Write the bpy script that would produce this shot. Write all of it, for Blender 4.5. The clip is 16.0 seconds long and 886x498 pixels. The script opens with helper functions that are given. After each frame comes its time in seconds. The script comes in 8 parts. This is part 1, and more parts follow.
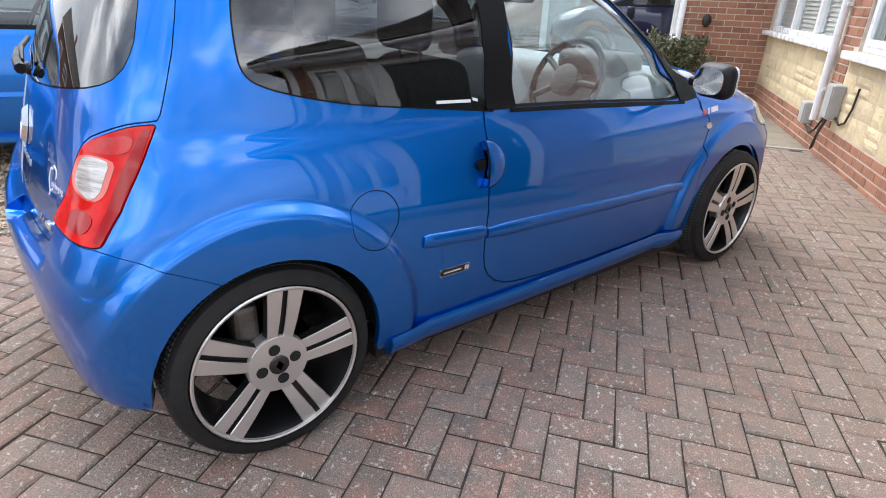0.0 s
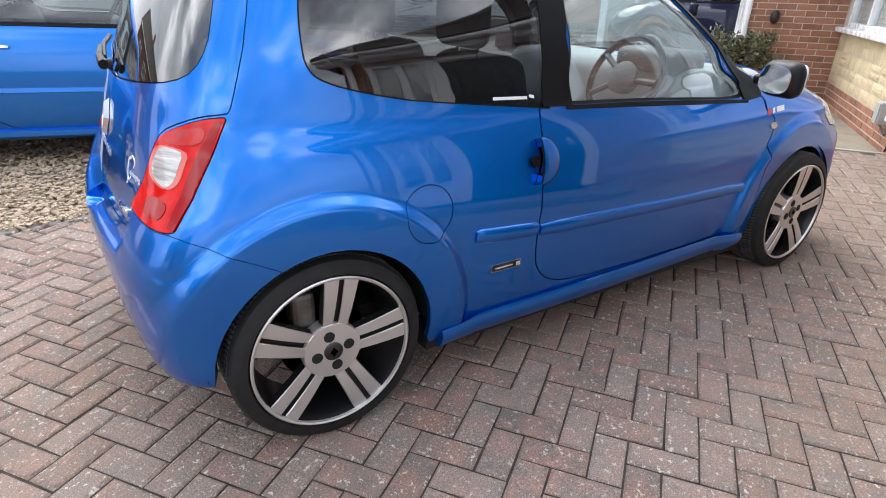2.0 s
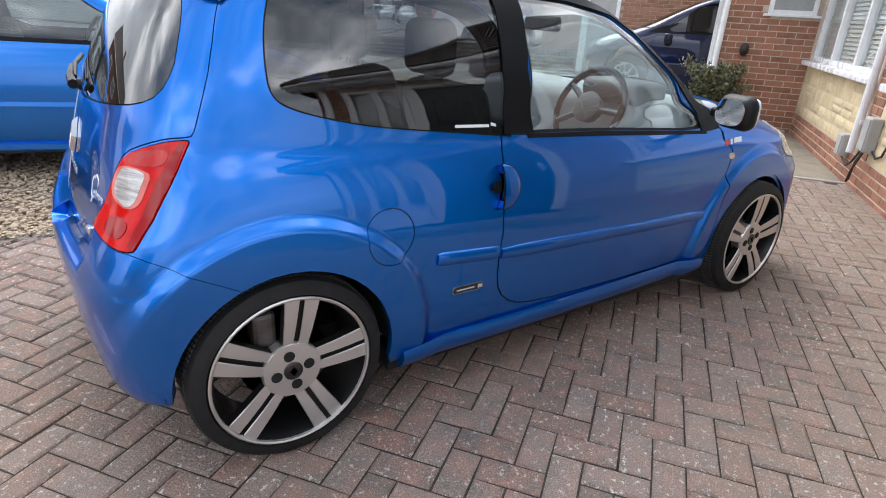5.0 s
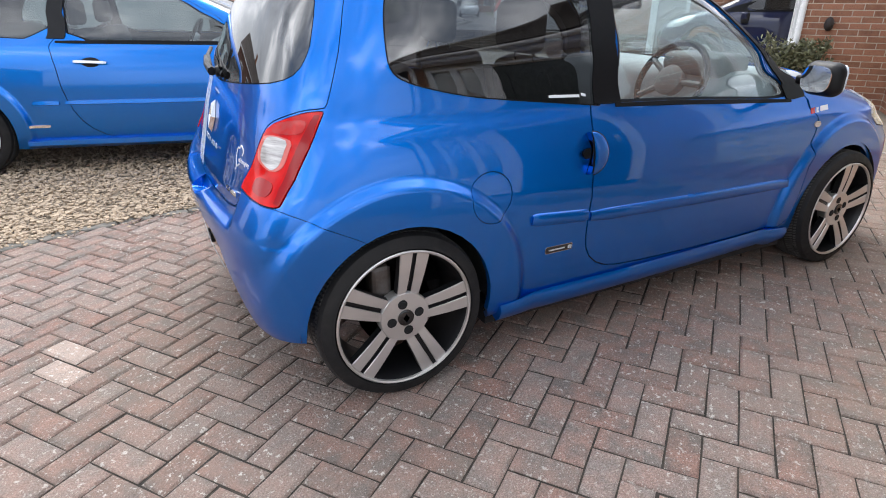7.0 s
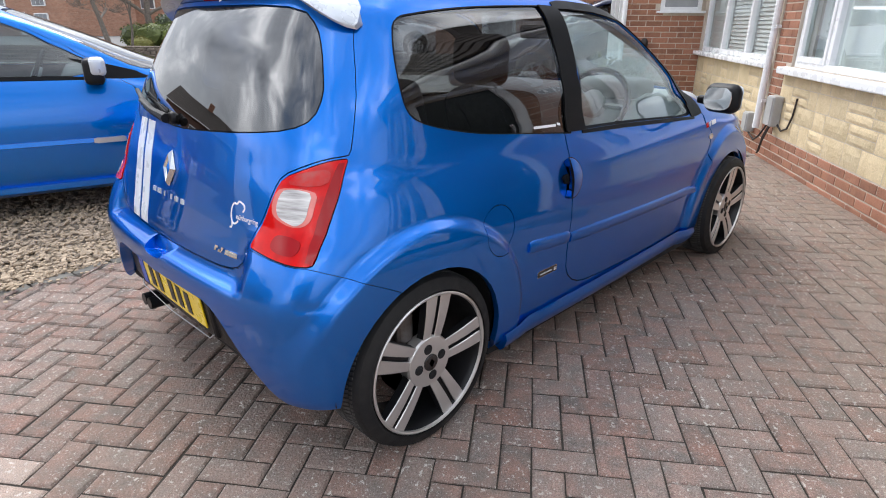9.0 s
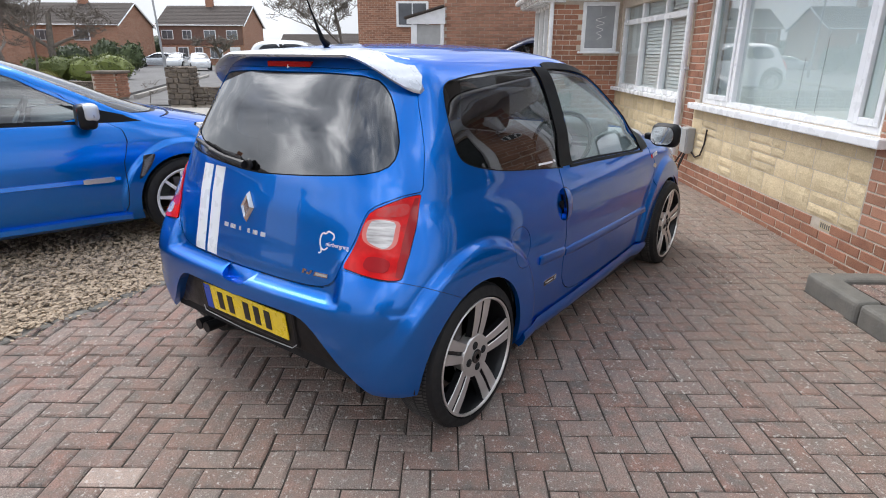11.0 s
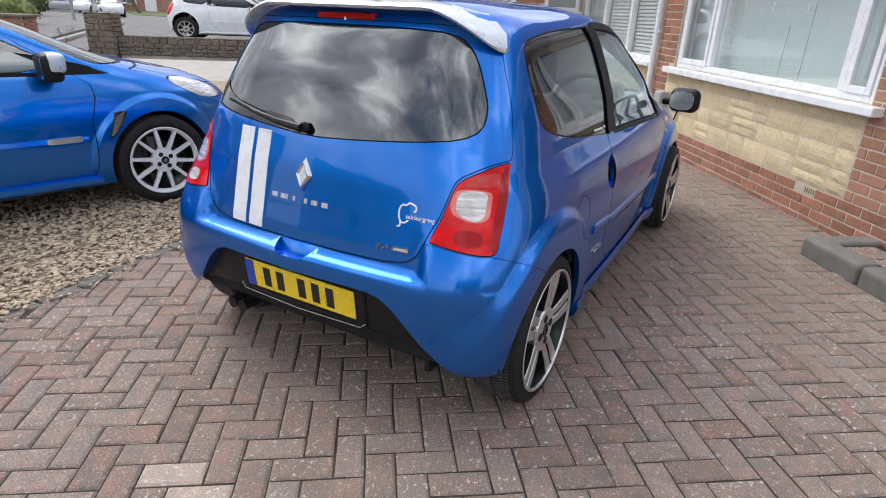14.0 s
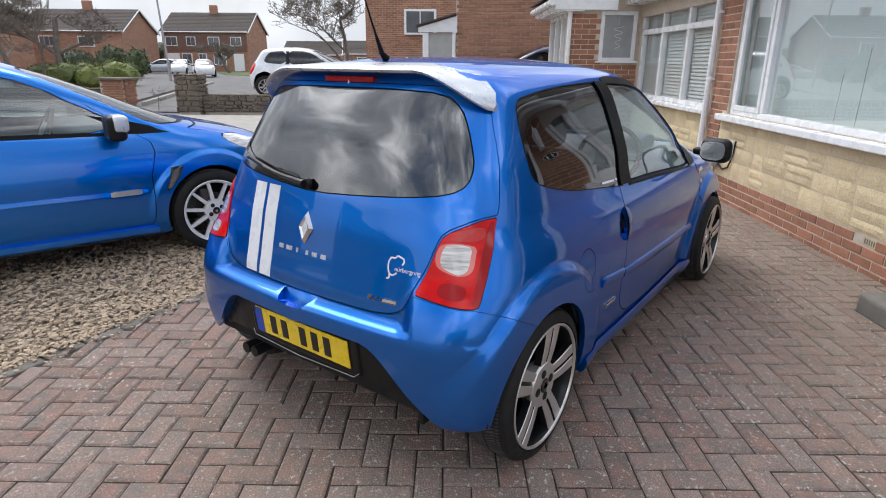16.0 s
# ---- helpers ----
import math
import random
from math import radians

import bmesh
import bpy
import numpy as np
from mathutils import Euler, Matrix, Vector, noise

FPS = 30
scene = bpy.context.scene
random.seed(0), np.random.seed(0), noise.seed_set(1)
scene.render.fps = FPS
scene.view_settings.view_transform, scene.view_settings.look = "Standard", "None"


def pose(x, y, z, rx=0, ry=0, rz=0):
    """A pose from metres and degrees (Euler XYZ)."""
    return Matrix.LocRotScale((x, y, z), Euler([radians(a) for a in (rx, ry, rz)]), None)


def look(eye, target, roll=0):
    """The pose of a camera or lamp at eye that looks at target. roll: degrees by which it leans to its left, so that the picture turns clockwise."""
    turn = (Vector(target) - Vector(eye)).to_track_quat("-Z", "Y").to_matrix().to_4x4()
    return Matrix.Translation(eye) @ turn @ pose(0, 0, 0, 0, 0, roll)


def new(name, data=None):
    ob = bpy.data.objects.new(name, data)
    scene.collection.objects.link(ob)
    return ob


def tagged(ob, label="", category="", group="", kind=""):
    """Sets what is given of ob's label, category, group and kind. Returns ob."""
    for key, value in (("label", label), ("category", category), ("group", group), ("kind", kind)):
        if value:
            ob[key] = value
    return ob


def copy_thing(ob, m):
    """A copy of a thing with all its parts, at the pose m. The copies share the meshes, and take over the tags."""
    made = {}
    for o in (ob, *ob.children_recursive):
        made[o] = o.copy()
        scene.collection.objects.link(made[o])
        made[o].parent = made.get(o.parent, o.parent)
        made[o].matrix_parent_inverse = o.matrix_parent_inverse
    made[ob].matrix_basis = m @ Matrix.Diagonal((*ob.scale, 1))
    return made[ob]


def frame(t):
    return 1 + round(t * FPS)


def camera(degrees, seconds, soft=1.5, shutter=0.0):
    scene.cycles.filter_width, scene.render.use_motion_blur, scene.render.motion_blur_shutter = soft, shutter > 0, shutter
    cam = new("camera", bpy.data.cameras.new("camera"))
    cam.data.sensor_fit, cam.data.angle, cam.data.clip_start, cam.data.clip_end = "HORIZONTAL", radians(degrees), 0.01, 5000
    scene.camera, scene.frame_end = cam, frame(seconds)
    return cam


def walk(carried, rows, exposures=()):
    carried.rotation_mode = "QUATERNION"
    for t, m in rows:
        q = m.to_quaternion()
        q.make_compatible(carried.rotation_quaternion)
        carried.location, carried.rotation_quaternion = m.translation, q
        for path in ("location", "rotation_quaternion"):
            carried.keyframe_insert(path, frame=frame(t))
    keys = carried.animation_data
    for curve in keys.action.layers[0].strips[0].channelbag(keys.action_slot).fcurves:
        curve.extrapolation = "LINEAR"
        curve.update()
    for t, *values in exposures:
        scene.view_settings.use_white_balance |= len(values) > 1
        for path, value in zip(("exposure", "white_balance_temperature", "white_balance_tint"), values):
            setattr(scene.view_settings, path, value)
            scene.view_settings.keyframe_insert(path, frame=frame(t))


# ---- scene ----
cam = camera(74.4, 16.0, 1.0)
PATH = [
    (0, (2.101, -0.476, 1.242), (0.662, 0.652, 0.432), 2.2),
    (0.5, (2.127, -0.441, 1.259), (0.618, 0.597, 0.456), 1.4),
    (1, (2.124, -0.492, 1.236), (0.61, 0.545, 0.44), 1.3),
    (1.5, (2.127, -0.497, 1.239), (0.594, 0.505, 0.435), 1.1),
    (2, (2.116, -0.5, 1.241), (0.584, 0.49, 0.42), 1.7),
    (2.5, (2.109, -0.493, 1.241), (0.583, 0.497, 0.409), 2.1),
    (3, (2.105, -0.478, 1.235), (0.618, 0.563, 0.396), 2.9),
    (3.2, (2.1, -0.478, 1.234), (0.635, 0.594, 0.395), 3.3),
    (5.3, (2.224, -0.46, 1.272), (0.677, 0.569, 0.533), 2.8),
    (5.5, (2.276, -0.448, 1.274), (0.705, 0.551, 0.544), 2.3),
    (6, (2.382, -0.471, 1.292), (0.735, 0.403, 0.568), 0.3),
    (6.5, (2.368, -0.511, 1.281), (0.699, 0.289, 0.522), -1.0),
    (7, (2.298, -0.673, 1.23), (0.674, 0.194, 0.449), 0.4),
    (7.5, (2.198, -0.866, 1.24), (0.694, 0.199, 0.463), 3.3),
    (8, (2.036, -0.945, 1.244), (0.572, 0.189, 0.487), 3.6),
    (8.5, (1.934, -0.968, 1.278), (0.514, 0.23, 0.539), 1.3),
    (8.7, (1.926, -1.009, 1.273), (0.548, 0.238, 0.534), 0.6),
    (10.8, (1.932, -1.622, 1.388), (0.778, -0.112, 0.768), 0.1),
    (11, (1.883, -1.682, 1.391), (0.745, -0.164, 0.758), 0.3),
    (11.5, (1.737, -1.843, 1.416), (0.658, -0.288, 0.77), 1.0),
    (12, (1.614, -1.909, 1.413), (0.554, -0.343, 0.761), 2.5),
    (12.5, (1.462, -1.85, 1.398), (0.385, -0.293, 0.751), 2.8),
    (13, (1.341, -1.855, 1.399), (0.279, -0.282, 0.767), 2.1),
    (13.5, (1.267, -1.936, 1.399), (0.27, -0.359, 0.679), 0.2),
    (14, (1.389, -1.864, 1.381), (0.474, -0.254, 0.625), 2.3),
    (14.5, (1.567, -1.73, 1.37), (0.571, -0.177, 0.597), 4.4),
    (15, (1.604, -1.698, 1.405), (0.542, -0.159, 0.696), 2.3),
    (15.5, (1.62, -1.707, 1.4), (0.511, -0.172, 0.757), 1.1),
    (16, (1.618, -1.736, 1.417), (0.475, -0.214, 0.805), 0.5),
]
walk(cam, [(t, look(eye, target, roll)) for t, eye, target, roll in PATH],
     [(0, 0.61, 6350, 10), (3, 0.61, 6350, 10), (5.5, 0.35, 6350, 10), (6.5, 0.43, 6350, 10), (7.6, 0.50, 6350, 10), (8.5, 0.41, 6350, 10), (11, 0.06, 6350, 10), (12.5, -0.02, 6350, 10), (14.5, 0.04, 6350, 10), (16, -0.10, 6350, 10)])

# ---------------------------------------------------------------- sky and sun
world = bpy.data.worlds.new("sky")
scene.world = world
world.use_nodes = True
wn, wl = world.node_tree.nodes, world.node_tree.links
wn.clear()


def wnode(kind, **values):
    n = wn.new(kind)
    for k, v in values.items():
        n.inputs[k].default_value = v
    return n


SUN_EL, SUN_AZ = 55.0, 281.0
sky = wn.new("ShaderNodeTexSky")
sky.sky_type, sky.sun_disc = "NISHITA", False
sky.sun_elevation, sky.sun_rotation = radians(SUN_EL), radians(SUN_AZ)
sky.air_density, sky.dust_density = 1.2, 3.0
coord = wn.new("ShaderNodeTexCoord")
stretch = wn.new("ShaderNodeMapping")
stretch.inputs["Scale"].default_value = (1.0, 1.0, 1.5)
clouds = wnode("ShaderNodeTexNoise", Scale=2.6, Detail=9.0, Roughness=0.58, Distortion=0.5)
cover = wn.new("ShaderNodeValToRGB")
cover.color_ramp.elements[0].position, cover.color_ramp.elements[1].position = 0.30, 0.52
shade = wn.new("ShaderNodeValToRGB")
shade.color_ramp.elements[0].position, shade.color_ramp.elements[1].position = 0.30, 0.69
shade.color_ramp.elements[0].color, shade.color_ramp.elements[1].color = (0.30, 0.33, 0.39, 1), (2.3, 2.3, 2.35, 1)
middle = shade.color_ramp.elements.new(0.50)
middle.color = (0.80, 0.84, 0.92, 1)
billow = wnode("ShaderNodeTexNoise", Scale=3.0, Detail=6.0, Roughness=0.52, Distortion=0.4)
haze = wn.new("ShaderNodeValToRGB")
haze.color_ramp.elements[0].position, haze.color_ramp.elements[1].position = 0.0, 0.46
haze.color_ramp.elements[0].color, haze.color_ramp.elements[1].color = (1, 1, 1, 1), (0, 0, 0, 1)
split = wn.new("ShaderNodeSeparateXYZ")
blue = wn.new("ShaderNodeVectorMath")
blue.operation = "SCALE"
blue.inputs["Scale"].default_value = 0.10
mix_cloud, mix_haze = wn.new("ShaderNodeMix"), wn.new("ShaderNodeMix")
mix_cloud.data_type = mix_haze.data_type = "RGBA"
mix_haze.inputs[7].default_value = (0.51, 0.525, 0.55, 1)
background, out = wnode("ShaderNodeBackground", Strength=1.62), wn.new("ShaderNodeOutputWorld")
wl.new(coord.outputs["Generated"], stretch.inputs["Vector"])
for n in (clouds, billow):
    wl.new(stretch.outputs["Vector"], n.inputs["Vector"])
wl.new(clouds.outputs["Fac"], cover.inputs["Fac"])
wl.new(billow.outputs["Fac"], shade.inputs["Fac"])
wl.new(sky.outputs["Color"], blue.inputs[0])
wl.new(cover.outputs["Color"], mix_cloud.inputs[0])
wl.new(blue.outputs["Vector"], mix_cloud.inputs[6])
wl.new(shade.outputs["Color"], mix_cloud.inputs[7])
wl.new(coord.outputs["Generated"], split.inputs[0])
wl.new(split.outputs["Z"], haze.inputs["Fac"])
wl.new(haze.outputs["Color"], mix_haze.inputs[0])
wl.new(mix_cloud.outputs[2], mix_haze.inputs[6])
wl.new(mix_haze.outputs[2], background.inputs["Color"])
wl.new(background.outputs[0], out.inputs["Surface"])

sun = new("sun", bpy.data.lights.new("sun", "SUN"))
sun.data.energy, sun.data.angle, sun.data.color = 2.1, radians(38), (1.0, 0.97, 0.93)
sun.matrix_world = look((0, 0, 30), Vector((0, 0, 30)) - Vector((math.sin(radians(SUN_AZ)) * math.cos(radians(SUN_EL)),
                        math.cos(radians(SUN_AZ)) * math.cos(radians(SUN_EL)), math.sin(radians(SUN_EL)))))

# ---------------------------------------------------------------- materials


def mat(name, c1, c2=None, scale=6.0, rough=0.6, rvar=0.1, metal=0.0, bump=0.0, bscale=60.0, coat=0.0, rand=0.0, island=0.0,
        speck=None, sscale=200.0, stain=0.0, stretch3=None, spec=0.5, grain=0.06, blot=None, wash=None, sand=None):
    """A painted, mineral or plastic surface: two tones in patches, fine grain, stains, specks, relief, and a tone of its own per piece."""
    m = bpy.data.materials.new(name)
    m.use_nodes = True
    nt = m.node_tree
    b = nt.nodes["Principled BSDF"]

    def node(kind, **values):
        n = nt.nodes.new(kind)
        for k, v in values.items():
            n.inputs[k].default_value = v
        return n

    tc = node("ShaderNodeTexCoord")
    vec = tc.outputs["Object"]
    if rand:
        info = node("ShaderNodeObjectInfo")
        shift = node("ShaderNodeVectorMath")
        mul = node("ShaderNodeVectorMath")
        mul.operation = "SCALE"
        nt.links.new(info.outputs["Location"], mul.inputs[0])
        mul.inputs["Scale"].default_value = 1.0
        nt.links.new(vec, shift.inputs[0])
        nt.links.new(mul.outputs[0], shift.inputs[1])
        vec = shift.outputs[0]
    if stretch3:
        mp = node("ShaderNodeMapping")
        mp.inputs["Scale"].default_value = stretch3
        nt.links.new(vec, mp.inputs["Vector"])
        vec = mp.outputs["Vector"]

    def noise_at(s, detail=4.0, r=0.55):
        n = node("ShaderNodeTexNoise", Scale=s, Detail=detail, Roughness=r)
        nt.links.new(vec, n.inputs["Vector"])
        return n.outputs["Fac"]

    def mixed(fac, a, c, blend="MIX"):
        n = node("ShaderNodeMix")
        n.data_type, n.blend_type = "RGBA", blend
        for sock, v in ((n.inputs[0], fac), (n.inputs[6], a), (n.inputs[7], c)):
            if isinstance(v, (int, float)):
                sock.default_value = v
            elif isinstance(v, tuple):
                sock.default_value = (*v, 1)[:4]
            else:
                nt.links.new(v, sock)
        return n.outputs[2]

    def ramp(fac, lo, hi, a=0.0, c=1.0):
        n = node("ShaderNodeMapRange")
        n.inputs[1].default_value, n.inputs[2].default_value = lo, hi
        n.inputs[3].default_value, n.inputs[4].default_value = a, c
        nt.links.new(fac, n.inputs[0])
        return n.outputs[0]

    c2 = c2 or tuple(min(1, v * 0.85) for v in c1)
    col = mixed(ramp(noise_at(scale), 0.35, 0.65), c1, c2)
    if rand or island:
        src = node("ShaderNodeObjectInfo").outputs["Random"] if rand else node("ShaderNodeNewGeometry").outputs["Random Per Island"]
        amount = rand or island
        col = mixed(ramp(src, 0, 1, 0, min(1, 2.8 * amount)), col, c2)
        hsv = node("ShaderNodeHueSaturation")
        nt.links.new(ramp(src, 0, 1, 1 - amount, 1 + amount), hsv.inputs["Value"])
        nt.links.new(col, hsv.inputs["Color"])
        col = hsv.outputs["Color"]
    if grain:
        col = mixed(1.0, col, mixed(ramp(noise_at(bscale * 2.5, 4.0, 0.65), 0.36, 0.64), (1 - grain,) * 3, (1 + grain,) * 3), "MULTIPLY")
    if stain:
        col = mixed(ramp(noise_at(0.9, 6.0, 0.65), 0.5, 0.75, 0, stain), col, tuple(v * 0.45 for v in c1))
    if wash:
        tone, size, amount = wash
        col = mixed(ramp(noise_at(size, 3.0, 0.5), 0.42, 0.66, 0, amount), col, tone)
    if sand:
        # sand and moss washed over the paving along the foot of the house
        tone, near, far = sand
        axes = node("ShaderNodeSeparateXYZ")
        nt.links.new(tc.outputs["Object"], axes.inputs[0])
        band = node("ShaderNodeMath")
        band.operation = "MULTIPLY"
        nt.links.new(ramp(axes.outputs["Y"], near, far, 1.0, 0.0), band.inputs[0])
        nt.links.new(ramp(noise_at(1.1, 4.0, 0.6), 0.35, 0.62, 0.05, 0.62), band.inputs[1])
        col = mixed(band.outputs[0], col, tone)
    if speck:
        col = mixed(ramp(noise_at(sscale, 2.5), 0.62, 0.72), col, speck)
    if blot:
        tone, size, lo, hi = blot
        patch = node("ShaderNodeMath")
        patch.operation = "MULTIPLY"
        nt.links.new(ramp(noise_at(size, 5.0, 0.7), lo, hi), patch.inputs[0])
        nt.links.new(ramp(noise_at(1.7, 3.0), 0.38, 0.62, 0.25, 1.0), patch.inputs[1])
        col = mixed(patch.outputs[0], col, tone)
    nt.links.new(col, b.inputs["Base Color"])
    nt.links.new(ramp(noise_at(scale * 3), 0.3, 0.7, max(0.02, rough - rvar), min(1, rough + rvar)), b.inputs["Roughness"])
    b.inputs["Metallic"].default_value = metal
    b.inputs["Specular IOR Level"].default_value = spec
    b.inputs["Coat Weight"].default_value = coat
    b.inputs["Coat Roughness"].default_value = 0.03
    if bump:
        bp = node("ShaderNodeBump", Strength=1.0, Distance=bump)
        nt.links.new(noise_at(bscale, 6.0, 0.6), bp.inputs["Height"])
        nt.links.new(bp.outputs["Normal"], b.inputs["Normal"])
    return m


def course_mat(name, red, dark, bed):
    """Stretcher courses of brick for walls too far off for single bricks."""
    m = mat(name, red, dark, scale=1.5, rough=0.9, bump=0.004, bscale=60, grain=0.12, stain=0.15)
    nt = m.node_tree
    b = nt.nodes["Principled BSDF"]
    tone = b.inputs["Base Color"].links[0].from_socket
    tc, split3, add, flat = (nt.nodes.new(k) for k in ("ShaderNodeTexCoord", "ShaderNodeSeparateXYZ", "ShaderNodeMath", "ShaderNodeCombineXYZ"))
    wall, mul = nt.nodes.new("ShaderNodeTexBrick"), nt.nodes.new("ShaderNodeMix")
    nt.links.new(tc.outputs["Object"], split3.inputs[0])
    nt.links.new(split3.outputs["X"], add.inputs[0])
    nt.links.new(split3.outputs["Y"], add.inputs[1])
    nt.links.new(add.outputs[0], flat.inputs["X"])
    nt.links.new(split3.outputs["Z"], flat.inputs["Y"])
    nt.links.new(flat.outputs[0], wall.inputs["Vector"])
    for k, v in (("Scale", 1.0), ("Mortar Size", 0.006), ("Brick Width", 0.225), ("Row Height", 0.075), ("Bias", 0.0)):
        wall.inputs[k].default_value = v
    wall.inputs["Color1"].default_value, wall.inputs["Color2"].default_value, wall.inputs["Mortar"].default_value = (1, 1, 1, 1), (0.62, 0.60, 0.60, 1), (*bed, 1)
    mul.data_type, mul.blend_type = "RGBA", "MULTIPLY"
    mul.inputs[0].default_value = 1.0
    nt.links.new(tone, mul.inputs[6])
    nt.links.new(wall.outputs["Color"], mul.inputs[7])
    nt.links.new(mul.outputs[2], b.inputs["Base Color"])
    return m


def glass_mat(name, tint, face_on=0.08, gloss_rough=0.0, film=0.0):
    """Thin sheet glass: clear or tinted through, mirror-like at its surface; film adds a pale haze that lifts its
    brightness.
    """
    m = bpy.data.materials.new(name)
    m.use_nodes = True
    nt = m.node_tree
    nt.nodes.clear()
    o, mx = nt.nodes.new("ShaderNodeOutputMaterial"), nt.nodes.new("ShaderNodeMixShader")
    tr, gl, lw = nt.nodes.new("ShaderNodeBsdfTransparent"), nt.nodes.new("ShaderNodeBsdfGlossy"), nt.nodes.new("ShaderNodeLayerWeight")
    steep, level = nt.nodes.new("ShaderNodeMath"), nt.nodes.new("ShaderNodeMapRange")
    steep.operation = "POWER"
    steep.inputs[1].default_value = 4.0
    lw.inputs["Blend"].default_value = 0.5
    level.inputs[3].default_value = face_on
    tr.inputs["Color"].default_value = (*tint, 1)
    gl.inputs["Roughness"].default_value = gloss_rough
    nt.links.new(lw.outputs["Facing"], steep.inputs[0])
    nt.links.new(steep.outputs[0], level.inputs[0])
    nt.links.new(level.outputs[0], mx.inputs[0])
    clear = tr.outputs[0]
    # pale diffuse haze brightens the pane in place of reflected sky
    if film:
        haze_white, veil = nt.nodes.new("ShaderNodeBsdfDiffuse"), nt.nodes.new("ShaderNodeMixShader")
        haze_white.inputs["Color"].default_value = (0.72, 0.76, 0.78, 1)
        veil.inputs[0].default_value = film
        nt.links.new(tr.outputs[0], veil.inputs[1])
        nt.links.new(haze_white.outputs[0], veil.inputs[2])
        clear = veil.outputs[0]
    nt.links.new(clear, mx.inputs[1])
    nt.links.new(gl.outputs[0], mx.inputs[2])
    nt.links.new(mx.outputs[0], o.inputs["Surface"])
    return m


def paint_mat(name, base, metal=0.85, rough=0.33):
    """Metallic car paint under clear lacquer, with a fine flake and light dust."""
    m = mat(name, base, tuple(v * 0.93 for v in base), scale=1.3, rough=rough, rvar=0.03, metal=metal, coat=1.0, bscale=900, grain=0.06)
    b = m.node_tree.nodes["Principled BSDF"]
    b.inputs["Coat Roughness"].default_value = 0.02
    b.inputs["Coat IOR"].default_value = 1.50
    b.inputs["Specular Tint"].default_value = (*(v ** 0.5 for v in base), 1)
    b.inputs["Specular IOR Level"].default_value = 0.2
    return m


